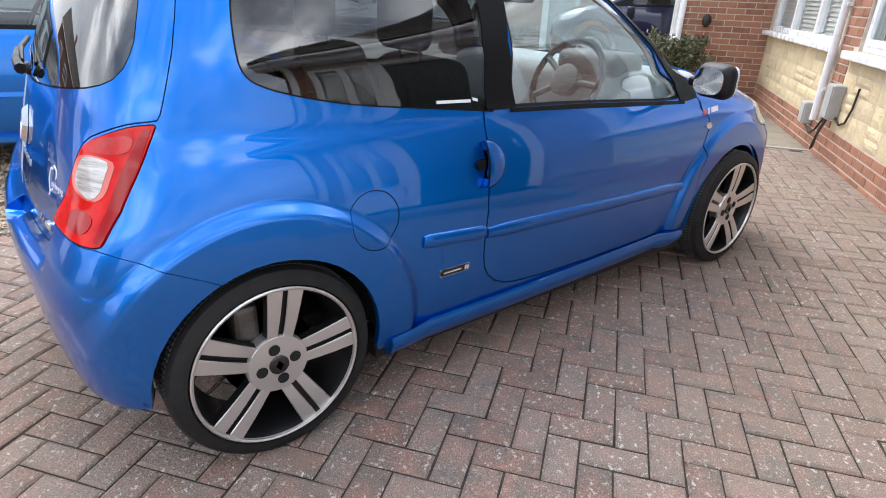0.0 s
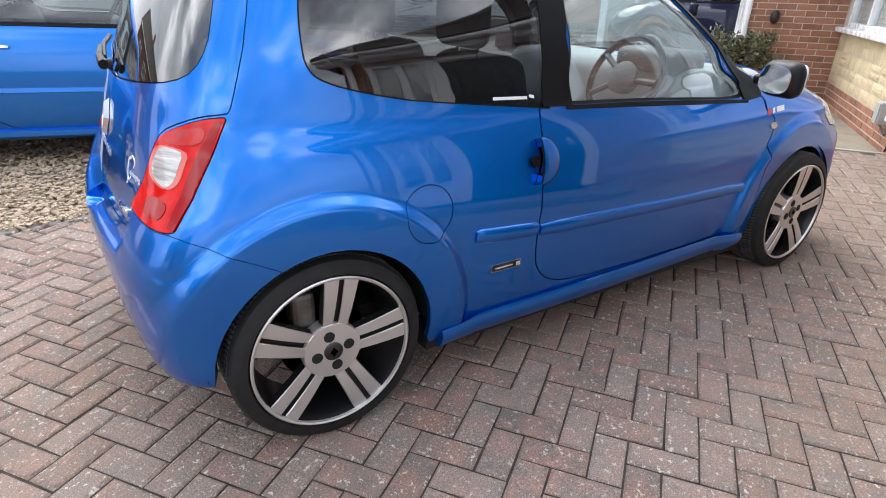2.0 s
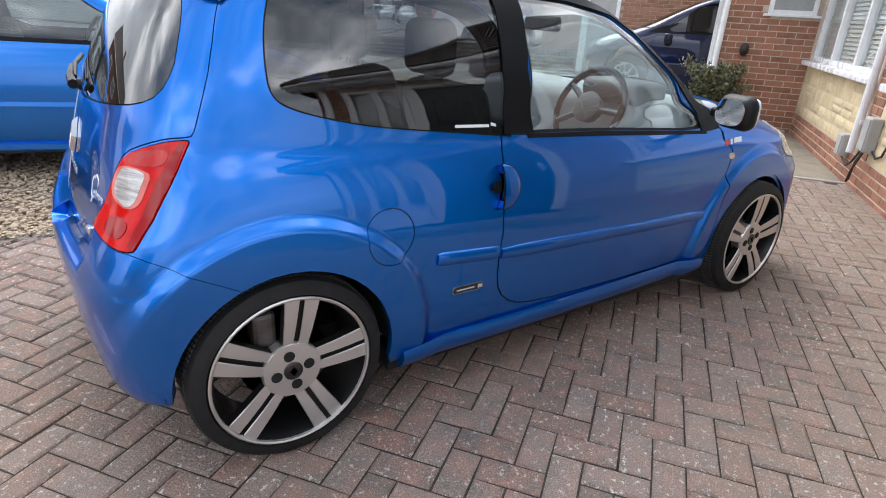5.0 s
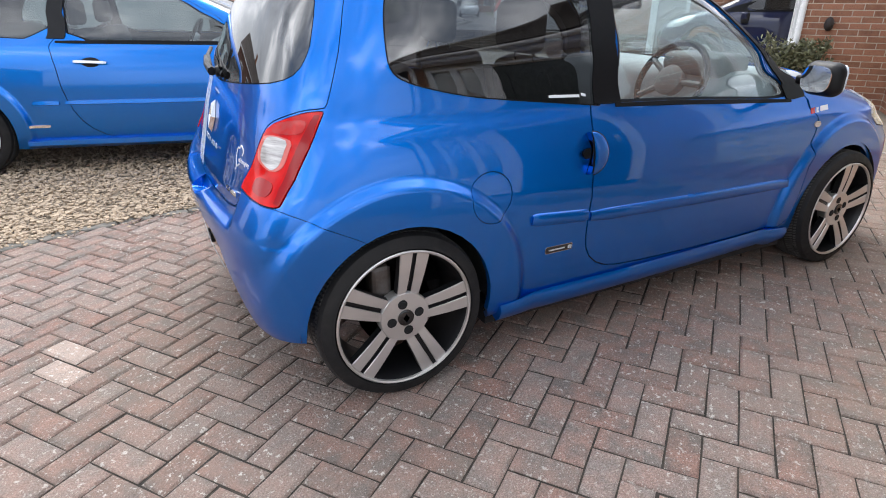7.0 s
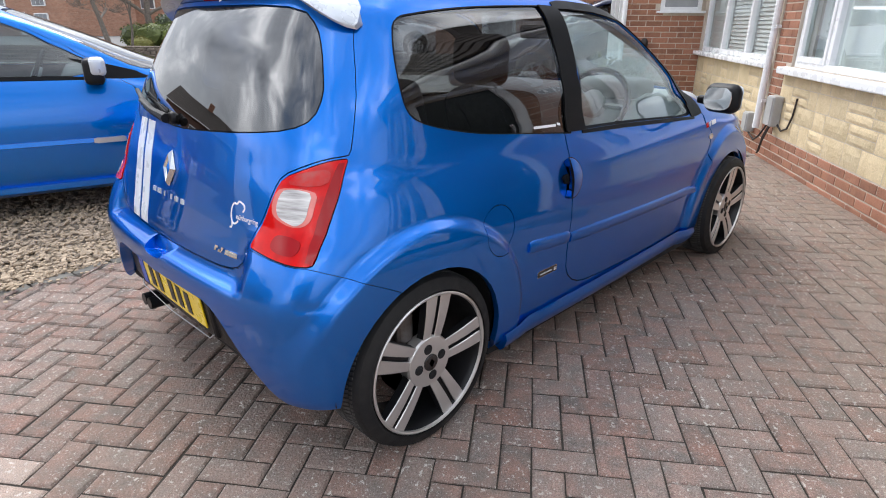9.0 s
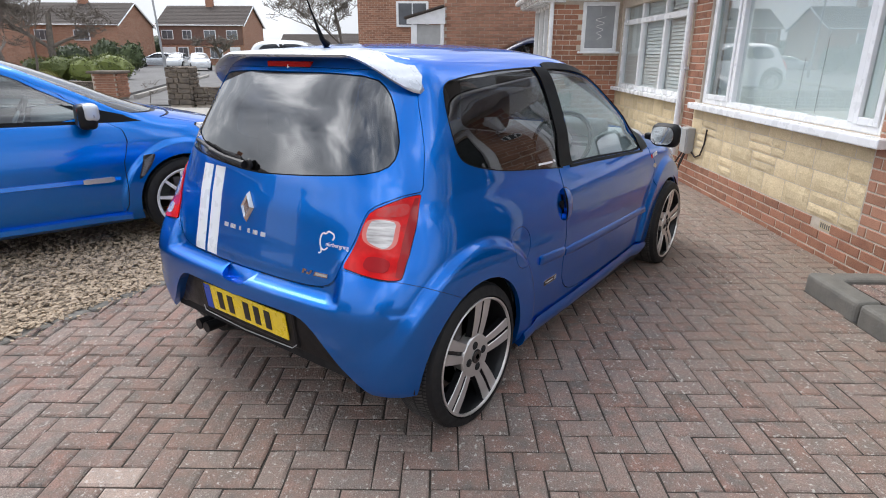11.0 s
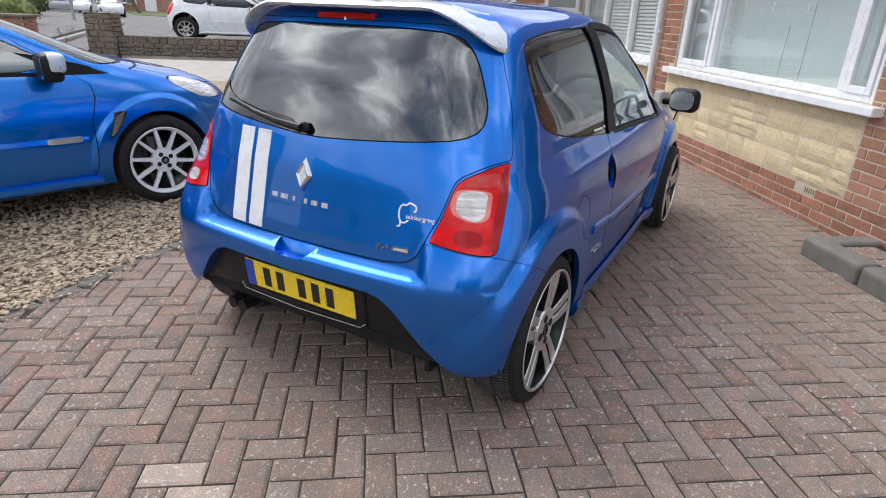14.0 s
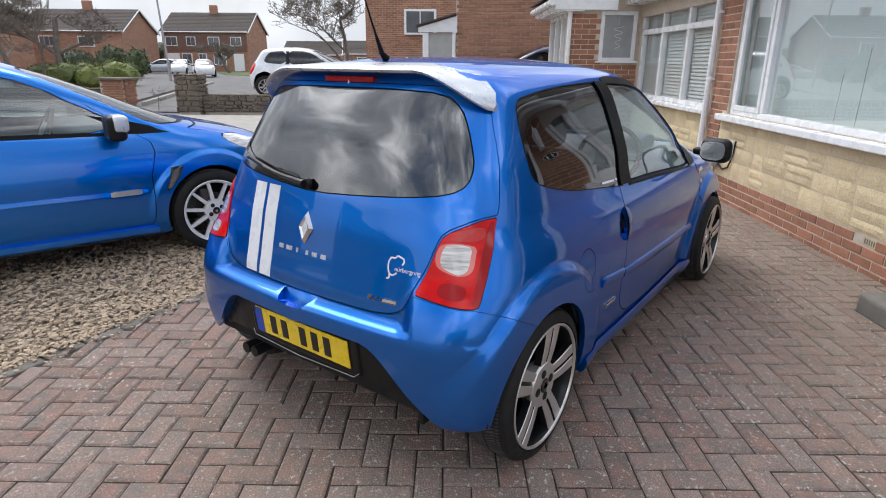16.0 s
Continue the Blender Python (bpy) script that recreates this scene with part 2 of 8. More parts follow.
M = dict(
    blue=paint_mat("blue paint", (0.0005, 0.152, 0.60)),
    blue2=paint_mat("brighter blue paint", (0.0006, 0.155, 0.58)),
    silver=mat("silver white paint", (0.60, 0.63, 0.67), rough=0.32, metal=0.35, coat=0.5, bscale=600, grain=0.02),
    stripe=mat("white stripe", (0.78, 0.80, 0.82), (0.76, 0.78, 0.80), rough=0.3, coat=0.6, grain=0.01),
    black=mat("black plastic", (0.006, 0.006, 0.007), (0.010, 0.010, 0.011), rough=0.42, spec=0.25, bump=0.0004, bscale=300),
    satin=mat("satin black trim", (0.007, 0.007, 0.008), rough=0.45, rvar=0.04, spec=0.12),
    gloss_black=mat("gloss black", (0.006, 0.006, 0.007), rough=0.12, rvar=0.03, coat=0.6),
    far_pane=mat("far window pane", (0.16, 0.17, 0.19), (0.08, 0.085, 0.09), scale=0.8, rough=0.1, coat=1.0),
    gap=mat("dark gap", (0.004, 0.004, 0.005), rough=0.8),
    rubber=mat("tyre rubber", (0.009, 0.009, 0.010), (0.015, 0.0145, 0.014), scale=9, rough=0.68, spec=0.3, bump=0.0006, bscale=220),
    tread=mat("dusty tread", (0.085, 0.082, 0.078), (0.045, 0.043, 0.041), scale=30, rough=0.8, spec=0.3),
    alloy=mat("machined alloy", (0.62, 0.60, 0.58), (0.55, 0.53, 0.51), scale=3, rough=0.32, rvar=0.04, metal=0.75, bscale=300, grain=0.015),
    dark_alloy=mat("black alloy", (0.008, 0.008, 0.009), rough=0.4, coat=0.1, spec=0.3),
    white_alloy=mat("white alloy", (0.74, 0.75, 0.77), rough=0.3, coat=0.5),
    steel=mat("brake steel", (0.13, 0.12, 0.115), (0.08, 0.06, 0.05), scale=20, rough=0.5, metal=0.5, bump=0.0005),
    chrome=mat("chrome", (0.80, 0.81, 0.83), rough=0.07, rvar=0.02, metal=1.0, grain=0),
    red_lens=mat("red lens", (0.64, 0.004, 0.003), (0.46, 0.003, 0.003), spec=0.15, scale=22, rough=0.12, rvar=0.02, coat=0.25, grain=0),
    dark_red=mat("dark red lens", (0.32, 0.003, 0.004), rough=0.12, rvar=0.02, coat=0.3, spec=0.2, grain=0),
    pink_lens=mat("pink lens rim", (0.70, 0.16, 0.13), rough=0.12, rvar=0.02, coat=0.4, grain=0),
    lamp_bowl=mat("bowl behind red lens", (0.52, 0.012, 0.010), (0.40, 0.05, 0.045), scale=30, rough=0.12, rvar=0.02, coat=0.3, spec=0.2, grain=0),
    clear_lens=mat("clear lens", (0.66, 0.64, 0.62), (0.30, 0.28, 0.27), scale=9, rough=0.10, rvar=0.04, coat=1.0, grain=0.0, stretch3=(1, 1, 14)),
    plate=mat("yellow reflective plate", (0.86, 0.62, 0.01), (0.82, 0.58, 0.01), rough=0.3, coat=0.5),
    ink=mat("black ink", (0.01, 0.01, 0.012), rough=0.4),
    euro=mat("blue plate band", (0.01, 0.06, 0.42), rough=0.35),
    white=mat("white upvc", (0.83, 0.835, 0.84), (0.80, 0.805, 0.81), scale=3, rough=0.28, rvar=0.06, grain=0.015, stain=0.03),
    dark_seat=mat("charcoal seat cloth", (0.035, 0.036, 0.038), (0.055, 0.056, 0.058), scale=40, rough=0.9, bump=0.001, bscale=400),
    seat=mat("grey seat cloth", (0.24, 0.245, 0.25), (0.30, 0.30, 0.305), scale=40, rough=0.9, bump=0.001, bscale=400),
    trim=mat("grey cabin plastic", (0.13, 0.132, 0.137), rough=0.6, bump=0.0003, bscale=500),
    pale_trim=mat("pale cabin cloth", (0.46, 0.47, 0.48), rough=0.85, bump=0.0006, bscale=400),
    mirror=mat("mirror glass", (0.86, 0.88, 0.9), rough=0.02, rvar=0.01, metal=1.0, grain=0),
    brick=mat("red brick", (0.42, 0.200, 0.118), (0.30, 0.135, 0.084), scale=9, rough=0.85, bump=0.003, bscale=90, rand=0.28, grain=0.14, speck=(0.12, 0.06, 0.045), sscale=120),
    brick_far=mat("red brick far", (0.42, 0.215, 0.135), (0.31, 0.155, 0.10), scale=9, rough=0.85, bump=0.002, bscale=90, island=0.25, grain=0.12),
    brick_course=course_mat("coursed red brick", (0.42, 0.205, 0.130), (0.34, 0.165, 0.105), (1.25, 1.9, 2.2)),
    mortar=mat("mortar", (0.60, 0.52, 0.43), (0.50, 0.43, 0.35), scale=14, rough=0.95, bump=0.003, bscale=160, stain=0.15),
    stone=mat("cream stone", (0.70, 0.575, 0.37), (0.60, 0.48, 0.295), scale=7, rough=0.9, bump=0.007, bscale=38, rand=0.13, grain=0.1, stain=0.12),
    stone_joint=mat("cream joint", (0.56, 0.47, 0.32), (0.48, 0.40, 0.27), scale=9, rough=0.95, bump=0.003, bscale=90),
    paver=mat("block paver", (0.330, 0.190, 0.148), (0.183, 0.153, 0.134), scale=11, rough=0.88, bump=0.010, bscale=100, rand=0.23, grain=0.40, stain=0.25, speck=(0.46, 0.42, 0.37), sscale=150, blot=((0.56, 0.52, 0.46), 46, 0.585, 0.63), wash=((0.26, 0.205, 0.160), 0.7, 0.35)),
    paver_far=mat("block paver joined", (0.330, 0.190, 0.148), (0.183, 0.153, 0.134), scale=11, rough=0.88, bump=0.010, bscale=100, island=0.23, grain=0.40, stain=0.25, speck=(0.46, 0.42, 0.37), sscale=150, blot=((0.56, 0.52, 0.46), 46, 0.585, 0.63), wash=((0.26, 0.205, 0.160), 0.7, 0.35), sand=((0.27, 0.215, 0.160), 0.3, 2.0)),
    joint=mat("dirty joint sand", (0.050, 0.040, 0.030), (0.024, 0.020, 0.016), scale=18, rough=0.95, bump=0.004, bscale=200),
    gravel=mat("buff gravel", (0.50, 0.39, 0.27), (0.36, 0.28, 0.20), scale=5, rough=0.85, island=0.36, bump=0.001, bscale=300),
    gravel_bed=mat("gravel bed", (0.35, 0.29, 0.215), (0.22, 0.17, 0.12), scale=60, rough=0.95, bump=0.012, bscale=70),
    tarmac=mat("grey tarmac", (0.17, 0.165, 0.16), (0.125, 0.12, 0.118), scale=1.2, rough=0.9, bump=0.004, bscale=120, stain=0.2),
    concrete=mat("grey concrete", (0.27, 0.235, 0.18), (0.19, 0.168, 0.135), scale=3, rough=0.9, bump=0.003, bscale=120, stain=0.35, grain=0.14),
    pale_concrete=mat("pale concrete", (0.38, 0.355, 0.32), (0.31, 0.29, 0.26), scale=3, rough=0.9, bump=0.003, bscale=100, stain=0.2),
    kerb=mat("dark kerb", (0.20, 0.185, 0.16), (0.13, 0.125, 0.11), scale=8, rough=0.9, bump=0.004, bscale=90, rand=0.15, stain=0.3),
    rubble=mat("grey rubble stone", (0.23, 0.185, 0.14), (0.12, 0.10, 0.082), scale=6, rough=0.95, bump=0.008, bscale=40, island=0.28),
    roof_tile=mat("brown roof tile", (0.085, 0.066, 0.056), (0.055, 0.045, 0.04), scale=4, rough=0.85, bump=0.004, bscale=60, island=0.2, stain=0.3),
    tile_hung=mat("red brown hung tile", (0.19, 0.105, 0.078), (0.15, 0.085, 0.065), scale=4, rough=0.85, bump=0.01, bscale=20, stain=0.2),
    grass=mat("winter grass", (0.11, 0.14, 0.045), (0.075, 0.10, 0.03), scale=0.6, rough=0.95, bump=0.02, bscale=40),
    bark=mat("grey bark", (0.20, 0.17, 0.14), (0.12, 0.10, 0.085), scale=9, rough=0.95, bump=0.006, bscale=30),
    leaf=mat("green leaf", (0.070, 0.100, 0.018), (0.115, 0.140, 0.028), scale=3, rough=0.6, island=0.45),
    leaf_olive=mat("olive leaf", (0.06, 0.085, 0.03), (0.13, 0.13, 0.07), scale=3, rough=0.55, island=0.5),
    leaf_gold=mat("golden leaf", (0.24, 0.19, 0.03), (0.13, 0.13, 0.03), scale=3, rough=0.65, island=0.4),
    leaf_dark=mat("dark leaf", (0.035, 0.055, 0.02), (0.06, 0.08, 0.03), scale=3, rough=0.65, island=0.45),
    blind=mat("white blind", (0.74, 0.74, 0.73), rough=0.5),
    room=mat("pale room", (0.82, 0.88, 0.865), (0.77, 0.83, 0.82), scale=0.7, rough=0.9),
    # dark grey that puts the dimness of unlit rooms into the colour
    room_dark=mat("unlit room grey", (0.10, 0.10, 0.105), rough=0.9),
    white_car=mat("white car paint", (0.76, 0.78, 0.80), rough=0.25, coat=1.0),
    silver_car=mat("silver car paint", (0.42, 0.44, 0.47), rough=0.3, metal=0.6, coat=1.0),
    navy=paint_mat("navy paint", (0.010, 0.014, 0.045), 0.4),
    grey_box=mat("grey meter box", (0.42, 0.42, 0.41), rough=0.5, stain=0.15),
    cable=mat("dark cable", (0.03, 0.022, 0.02), rough=0.6),
    door_dark=mat("dark green door", (0.022, 0.03, 0.028), rough=0.35, coat=0.4),
    metal_grey=mat("galvanised steel", (0.38, 0.39, 0.40), rough=0.5, metal=0.4),
)
G = dict(
    tint=glass_mat("privacy glass", (0.24, 0.24, 0.255), 0.11),
    rear=glass_mat("dark rear glass", (0.05, 0.052, 0.060), 0.185),
    clear=glass_mat("greenish car glass", (0.80, 0.92, 0.92), 0.17, 0.0, 0.05),
    cabin=glass_mat("clear side glass", (0.52, 0.60, 0.61), 0.13),
    plain=glass_mat("plain window glass", (0.90, 0.95, 0.94), 0.06),
    house=glass_mat("window glass", (0.88, 0.94, 0.93), 0.24, 0.0, 0.14),
    dark_car=glass_mat("dark car glass", (0.12, 0.13, 0.14), 0.08),
)

# ---------------------------------------------------------------- building blocks


def part(name, data, material, parent=None, label="", m=None):
    """Links a bmesh or a mesh as one object, under its thing."""
    if isinstance(data, bmesh.types.BMesh):
        me = bpy.data.meshes.new(name)
        data.to_mesh(me)
        data.free()
    else:
        me = data
    if material is not None and not me.materials:
        me.materials.append(material)
    ob = new(name, me)
    if parent is not None:
        ob.parent = parent
    if m is not None:
        ob.matrix_local = m
    return tagged(ob, label)


def thing(name, label, category, m=None, group="", kind=""):
    ob = new(name)
    ob.empty_display_size = 0.1
    if m is not None:
        ob.matrix_world = m
    return tagged(ob, label, category, group, kind)


def single(name, data, material, label, category, m=None, group="", kind=""):
    return tagged(part(name, data, material, None, "", m), label, category, group, kind)


def finish(bm, flat=35):
    bmesh.ops.recalc_face_normals(bm, faces=bm.faces)
    lim = radians(flat)
    for f in bm.faces:
        f.smooth = True
    for e in bm.edges:
        e.smooth = len(e.link_faces) == 2 and e.calc_face_angle(3.2) < lim
    return bm


def box_bm(sx, sy, sz, at=(0, 0, 0), bevel=0.0, seg=2, bm=None, m=None):
    """A box by its full sizes, round its middle, with rounded edges."""
    bm = bm or bmesh.new()
    made = bmesh.ops.create_cube(bm, size=1.0)["verts"]
    for v in made:
        v.co = Vector((v.co.x * sx + at[0], v.co.y * sy + at[1], v.co.z * sz + at[2]))
    if bevel:
        es = list({e for v in made for e in v.link_edges})
        made = list(set(bmesh.ops.bevel(bm, geom=es, offset=bevel, segments=seg, profile=0.5, affect="EDGES")["verts"]) | {v for v in made if v.is_valid})
    if m is not None:
        bmesh.ops.transform(bm, matrix=m, verts=[v for v in made if v.is_valid])
    return bm


def span_bm(x0, x1, y0, y1, z0, z1, bevel=0.0, bm=None, seg=2):
    return box_bm(x1 - x0, y1 - y0, z1 - z0, ((x0 + x1) / 2, (y0 + y1) / 2, (z0 + z1) / 2), bevel, seg, bm)


def lathe_bm(profile, n=48, axis="X", bm=None, m=None, closed=True):
    """Turns (along, radius) pairs round an axis."""
    bm = bm or bmesh.new()
    rings = []
    for a, r in profile:
        ring = []
        for k in range(n):
            c, s = math.cos(2 * math.pi * k / n) * r, math.sin(2 * math.pi * k / n) * r
            co = {"X": (a, c, s), "Y": (c, a, s), "Z": (c, s, a)}[axis]
            ring.append(bm.verts.new(m @ Vector(co) if m is not None else co))
        rings.append(ring)
    for p, q in zip(rings, rings[1:]):
        for k in range(n):
            bm.faces.new((p[k], p[(k + 1) % n], q[(k + 1) % n], q[k]))
    if closed:
        for ring in (rings[0], rings[-1]):
            bm.faces.new(ring)
    return bm


def tube_bm(points, radius, n=10, bm=None, radii=None):
    """A round bar along points."""
    bm = bm or bmesh.new()
    pts = [Vector(p) for p in points]
    rings = []
    for i, p in enumerate(pts):
        way = (pts[min(i + 1, len(pts) - 1)] - pts[max(i - 1, 0)]).normalized()
        side = way.cross(Vector((0, 0, 1)) if abs(way.z) < 0.9 else Vector((1, 0, 0))).normalized()
        up = side.cross(way)
        r = radii[i] if radii else radius
        rings.append([bm.verts.new(p + r * (math.cos(2 * math.pi * k / n) * side + math.sin(2 * math.pi * k / n) * up)) for k in range(n)])
    for a, b in zip(rings, rings[1:]):
        for k in range(n):
            bm.faces.new((a[k], a[(k + 1) % n], b[(k + 1) % n], b[k]))
    bm.faces.new(rings[0])
    bm.faces.new(rings[-1])
    return bm


def slab_bm(outline, z0, z1, bm=None, m=None, bevel=0.0):
    """A prism over a flat outline (x, y)."""
    bm = bm or bmesh.new()
    lo = [bm.verts.new((x, y, z0)) for x, y in outline]
    f = bm.faces.new(lo)
    up = bmesh.ops.extrude_face_region(bm, geom=[f])["geom"]
    vs = [v for v in up if isinstance(v, bmesh.types.BMVert)]
    for v in vs:
        v.co.z = z1
    if bevel:
        es = [e for e in up if isinstance(e, bmesh.types.BMEdge)]
        bmesh.ops.bevel(bm, geom=es, offset=bevel, segments=2, profile=0.5, affect="EDGES")
    if m is not None:
        bmesh.ops.transform(bm, matrix=m, verts=bm.verts)
    return bm


def mesh_of(name, verts, faces, material=None, smooth_it=False):
    me = bpy.data.meshes.new(name)
    me.from_pydata([tuple(v) for v in verts], [], [tuple(f) for f in faces])
    me.update()
    if smooth_it:
        me.polygons.foreach_set("use_smooth", [True] * len(me.polygons))
    if material is not None:
        me.materials.append(material)
    return me

# ---------------------------------------------------------------- ground
HOUSE = Matrix((( -0.5971, -0.8022, 0, 2.599), (0.8022, -0.5971, 0, 1.935), (0, 0, 1, 0), (0, 0, 0, 1)))  # x along the front, y out of it


def sheet(name, outline, z, material, label, category, drop=0.06):
    return single(name, slab_bm(outline, z - drop, z), material, label, category, HOUSE, kind="structure")


single("ground", slab_bm([(-900, -900), (900, -900), (900, 900), (-900, 900)], -0.4, -0.10), M["tarmac"],
       "grey tarmac ground running out to the horizon", "ground", HOUSE, kind="structure")


def edge_v(u):
    """Where the gravel begins, out from the house."""
    return 5.10 - 0.55 * max(0, u - 0.1) + 0.30 * max(0, 0.1 - u) if u < 1.6 else 4.27 + 0.10 * (u - 1.6)


DRIVE_U0, DRIVE_U1 = -5.0, 4.42
us = [DRIVE_U0 + 0.25 * k for k in range(int((DRIVE_U1 - DRIVE_U0) / 0.25) + 1)] + [DRIVE_U1]
sheet("drive_bed", [(u, 0) for u in us] + [(u, edge_v(u) - 0.02) for u in reversed(us)], -0.0085, M["joint"],
      "dark sand bed under the block paving of the drive", "drive")
sheet("gravel_bed", [(u, edge_v(u) + 0.01) for u in us] + [(9.6, 5.0), (9.6, 10.5), (DRIVE_U0, 13.0)], -0.02, M["gravel_bed"],
      "bed of buff and brown gravel beside the drive", "gravel")
sheet("side_path", [(4.44, -0.02), (7.28, -0.02), (7.28, 1.4), (8.6, 2.2), (8.6, 4.9), (4.44, 4.5)], -0.012, M["concrete"],
      "weathered grey concrete path below the kitchen window", "path")
sheet("pavement", [(9.7, 3.0), (13.9, 3.0), (13.9, 22), (9.7, 22)], -0.03, M["pale_concrete"], "pale concrete footpath slabs crossing behind the cars", "pavement")
single("path_edging", box_bm(0.05, 1.3, 0.06, (4.43, 0.66, -0.02), 0.006), M["pale_concrete"], "pale concrete edging strip between paving and path", "edging", HOUSE, kind="structure")

# ---------------------------------------------------------------- the house front
FRONT = HOUSE @ Matrix.Translation((0, 0, 0.04))  # the house stands a little above the drive
WIN_U0, WIN_U1, SILL_Z, HEAD_Z = 1.26, 4.02, 0.87, 2.16
BAY_U0, BAY_U1 = 4.52, 7.26
bm = bmesh.new()
for u0, u1, z0, z1 in [(-1.0, -0.78, 0, 2.5), (-0.78, 0.72, 2.10, 2.5), (0.72, WIN_U0, 0, 2.5), (WIN_U0, WIN_U1, 0, SILL_Z), (WIN_U0, WIN_U1, HEAD_Z, 2.5),
                       (WIN_U1, BAY_U0, 0, 2.5), (BAY_U0, BAY_U1, 0, SILL_Z), (BAY_U0, BAY_U1, HEAD_Z, 2.5), (BAY_U1, 7.55, 0, 2.5)]:
    span_bm(u0, u1, -0.26, -0.005, z0 - 0.12, z1, bm=bm)
wall_front = single("wall_front", bm, M["mortar"], "red brick house front with cream stone panels below the windows", "wall", FRONT, kind="structure")
bm = span_bm(7.317, 7.55, -0.005, 1.10, -0.12, 2.3)
wall_return = single("wall_return", bm, M["mortar"], "red brick porch wall standing square to the house front", "wall", FRONT, kind="structure")
bm = span_bm(-1.0, 7.5, -6.0, -5.8, -0.12, 2.5)
span_bm(-1.0, -0.8, -5.8, -0.27, -0.12, 2.5, bm=bm)
span_bm(7.3, 7.55, -5.8, -0.27, -0.12, 2.5, bm=bm)
single("wall_back", bm, M["brick_far"], "red brick outer walls of the house", "wall", FRONT, kind="structure")
single("gable_wall", slab_bm([(0.0, 2.4), (-3.0, 4.85), (-6.0, 2.4)], 7.35, 7.5, m=Matrix(((0, 0, 1, 0), (1, 0, 0, 0), (0, 1, 0, 0), (0, 0, 0, 1)))), M["brick_far"], "red brick gable end of the house", "wall", FRONT, kind="structure")
single("ceiling", span_bm(-0.8, 7.3, -5.8, -0.3, 2.42, 2.5), M["room"], "plain pale ceiling of the front rooms", "ceiling", FRONT, kind="structure")
single("floor_inside", span_bm(-0.8, 7.3, -5.8, -0.3, 0.10, 0.16), M["room_dark"], "floor of the front rooms, its dimness given by a dark colour", "floor", FRONT, kind="structure")


def tiled_roof(name, u0, u1, v_low, z_low, v_high, z_high, label, step=0.27, hip=0.0):
    """A lean-to of overlapping tile courses."""
    roof = thing(name, label, "roof", FRONT, kind="structure")
    ang = math.atan2(z_high - z_low, v_low - v_high)
    length = math.hypot(z_high - z_low, v_low - v_high)
    bm = bmesh.new()
    rows = int(length / step) + 1
    for r in range(rows):
        k = r * step
        n = int((u1 - u0) / 0.30)
        for i in range(n):
            uc = u0 + (i + 0.5 + (0.5 if r % 2 else 0)) * 0.30
            if uc > u1 or uc < u0 + hip * k:
                continue
            mm = Matrix.Translation((uc, v_low - math.cos(ang) * (k + 0.15), z_low + math.sin(ang) * (k + 0.15))) @ Matrix.Rotation(-ang, 4, "X") @ Matrix.Rotation(radians(2.5), 4, "X")
            box_bm(0.294, 0.36, 0.022, (0, 0, 0.035), bm=bm, m=mm)
    part("roof_tiles", bm, M["roof_tile"], roof)
    h2 = hip * length
    part("roof_deck", mesh_of("roof_deck", [(u0, v_low, z_low), (u1, v_low, z_low), (u1, v_high, z_high), (u0 + h2, v_high, z_high),
                                            (u0, v_low, z_low - 0.05), (u1, v_low, z_low - 0.05), (u1, v_high, z_high - 0.05), (u0 + h2, v_high, z_high - 0.05)],
                              [(3, 2, 1, 0), (4, 5, 6, 7), (0, 1, 5, 4), (1, 2, 6, 5), (2, 3, 7, 6), (3, 0, 4, 7)]), M["room_dark"], roof)
    return roof


lean = tiled_roof("main_roof", -1.25, 7.6, 0.33, 2.38, -3.0, 5.10, "brown tiled hipped roof over the house front with white gutter", hip=0.78)
part("fascia", span_bm(-1.25, 7.30, 0.25, 0.27, 2.24, 2.38, 0.004), M["white"], lean)
part("soffit", span_bm(-1.25, 7.30, 0.0, 0.25, 2.22, 2.24), M["white"], lean)
part("gutter", tube_bm([(-1.28, 0.33, 2.35), (7.30, 0.33, 2.35)], 0.045, 12), M["white"], lean)
lean2 = tiled_roof("entrance_roof", 7.2, 9.3, 1.42, 2.30, -1.1, 3.25, "brown tiled roof over the glazed entrance porch")
part("fascia", span_bm(7.2, 9.3, 1.32, 1.35, 2.14, 2.30, 0.004), M["white"], lean2)
part("fascia", span_bm(7.18, 7.198, 0.40, 1.35, 2.14, 2.28, 0.004), M["white"], lean2)
part("soffit", span_bm(7.2, 9.3, 0.9, 1.32, 2.12, 2.139), M["white"], lean2)
part("gutter", tube_bm([(7.15, 1.40, 2.24), (9.3, 1.40, 2.24)], 0.05, 12), M["white"], lean2)
apex, rt = 2.10, 5.10
single("back_roof", mesh_of("back_roof", [(-1.25, 0.33, 2.36), (-1.25, -6.33, 2.36), (apex, -3.0, rt), (7.6, -3.0, rt), (7.6, -6.33, 2.36), (-1.25, 0.33, 2.31), (-1.25, -6.33, 2.31), (apex, -3.0, rt - 0.05), (7.6, -3.0, rt - 0.05), (7.6, -6.33, 2.31)],
                            [(0, 2, 1), (1, 2, 3, 4), (5, 6, 7), (6, 9, 8, 7), (0, 1, 6, 5), (1, 4, 9, 6), (4, 3, 8, 9)]),
       M["roof_tile"], "brown tiled back slope and hip of the house roof", "roof", FRONT, kind="structure")
part("ridge_tiles", tube_bm([(-1.25, 0.33, 2.43), (apex, -3.0, rt + 0.06), (7.6, -3.0, rt + 0.06)], 0.07, 8), M["roof_tile"], lean)


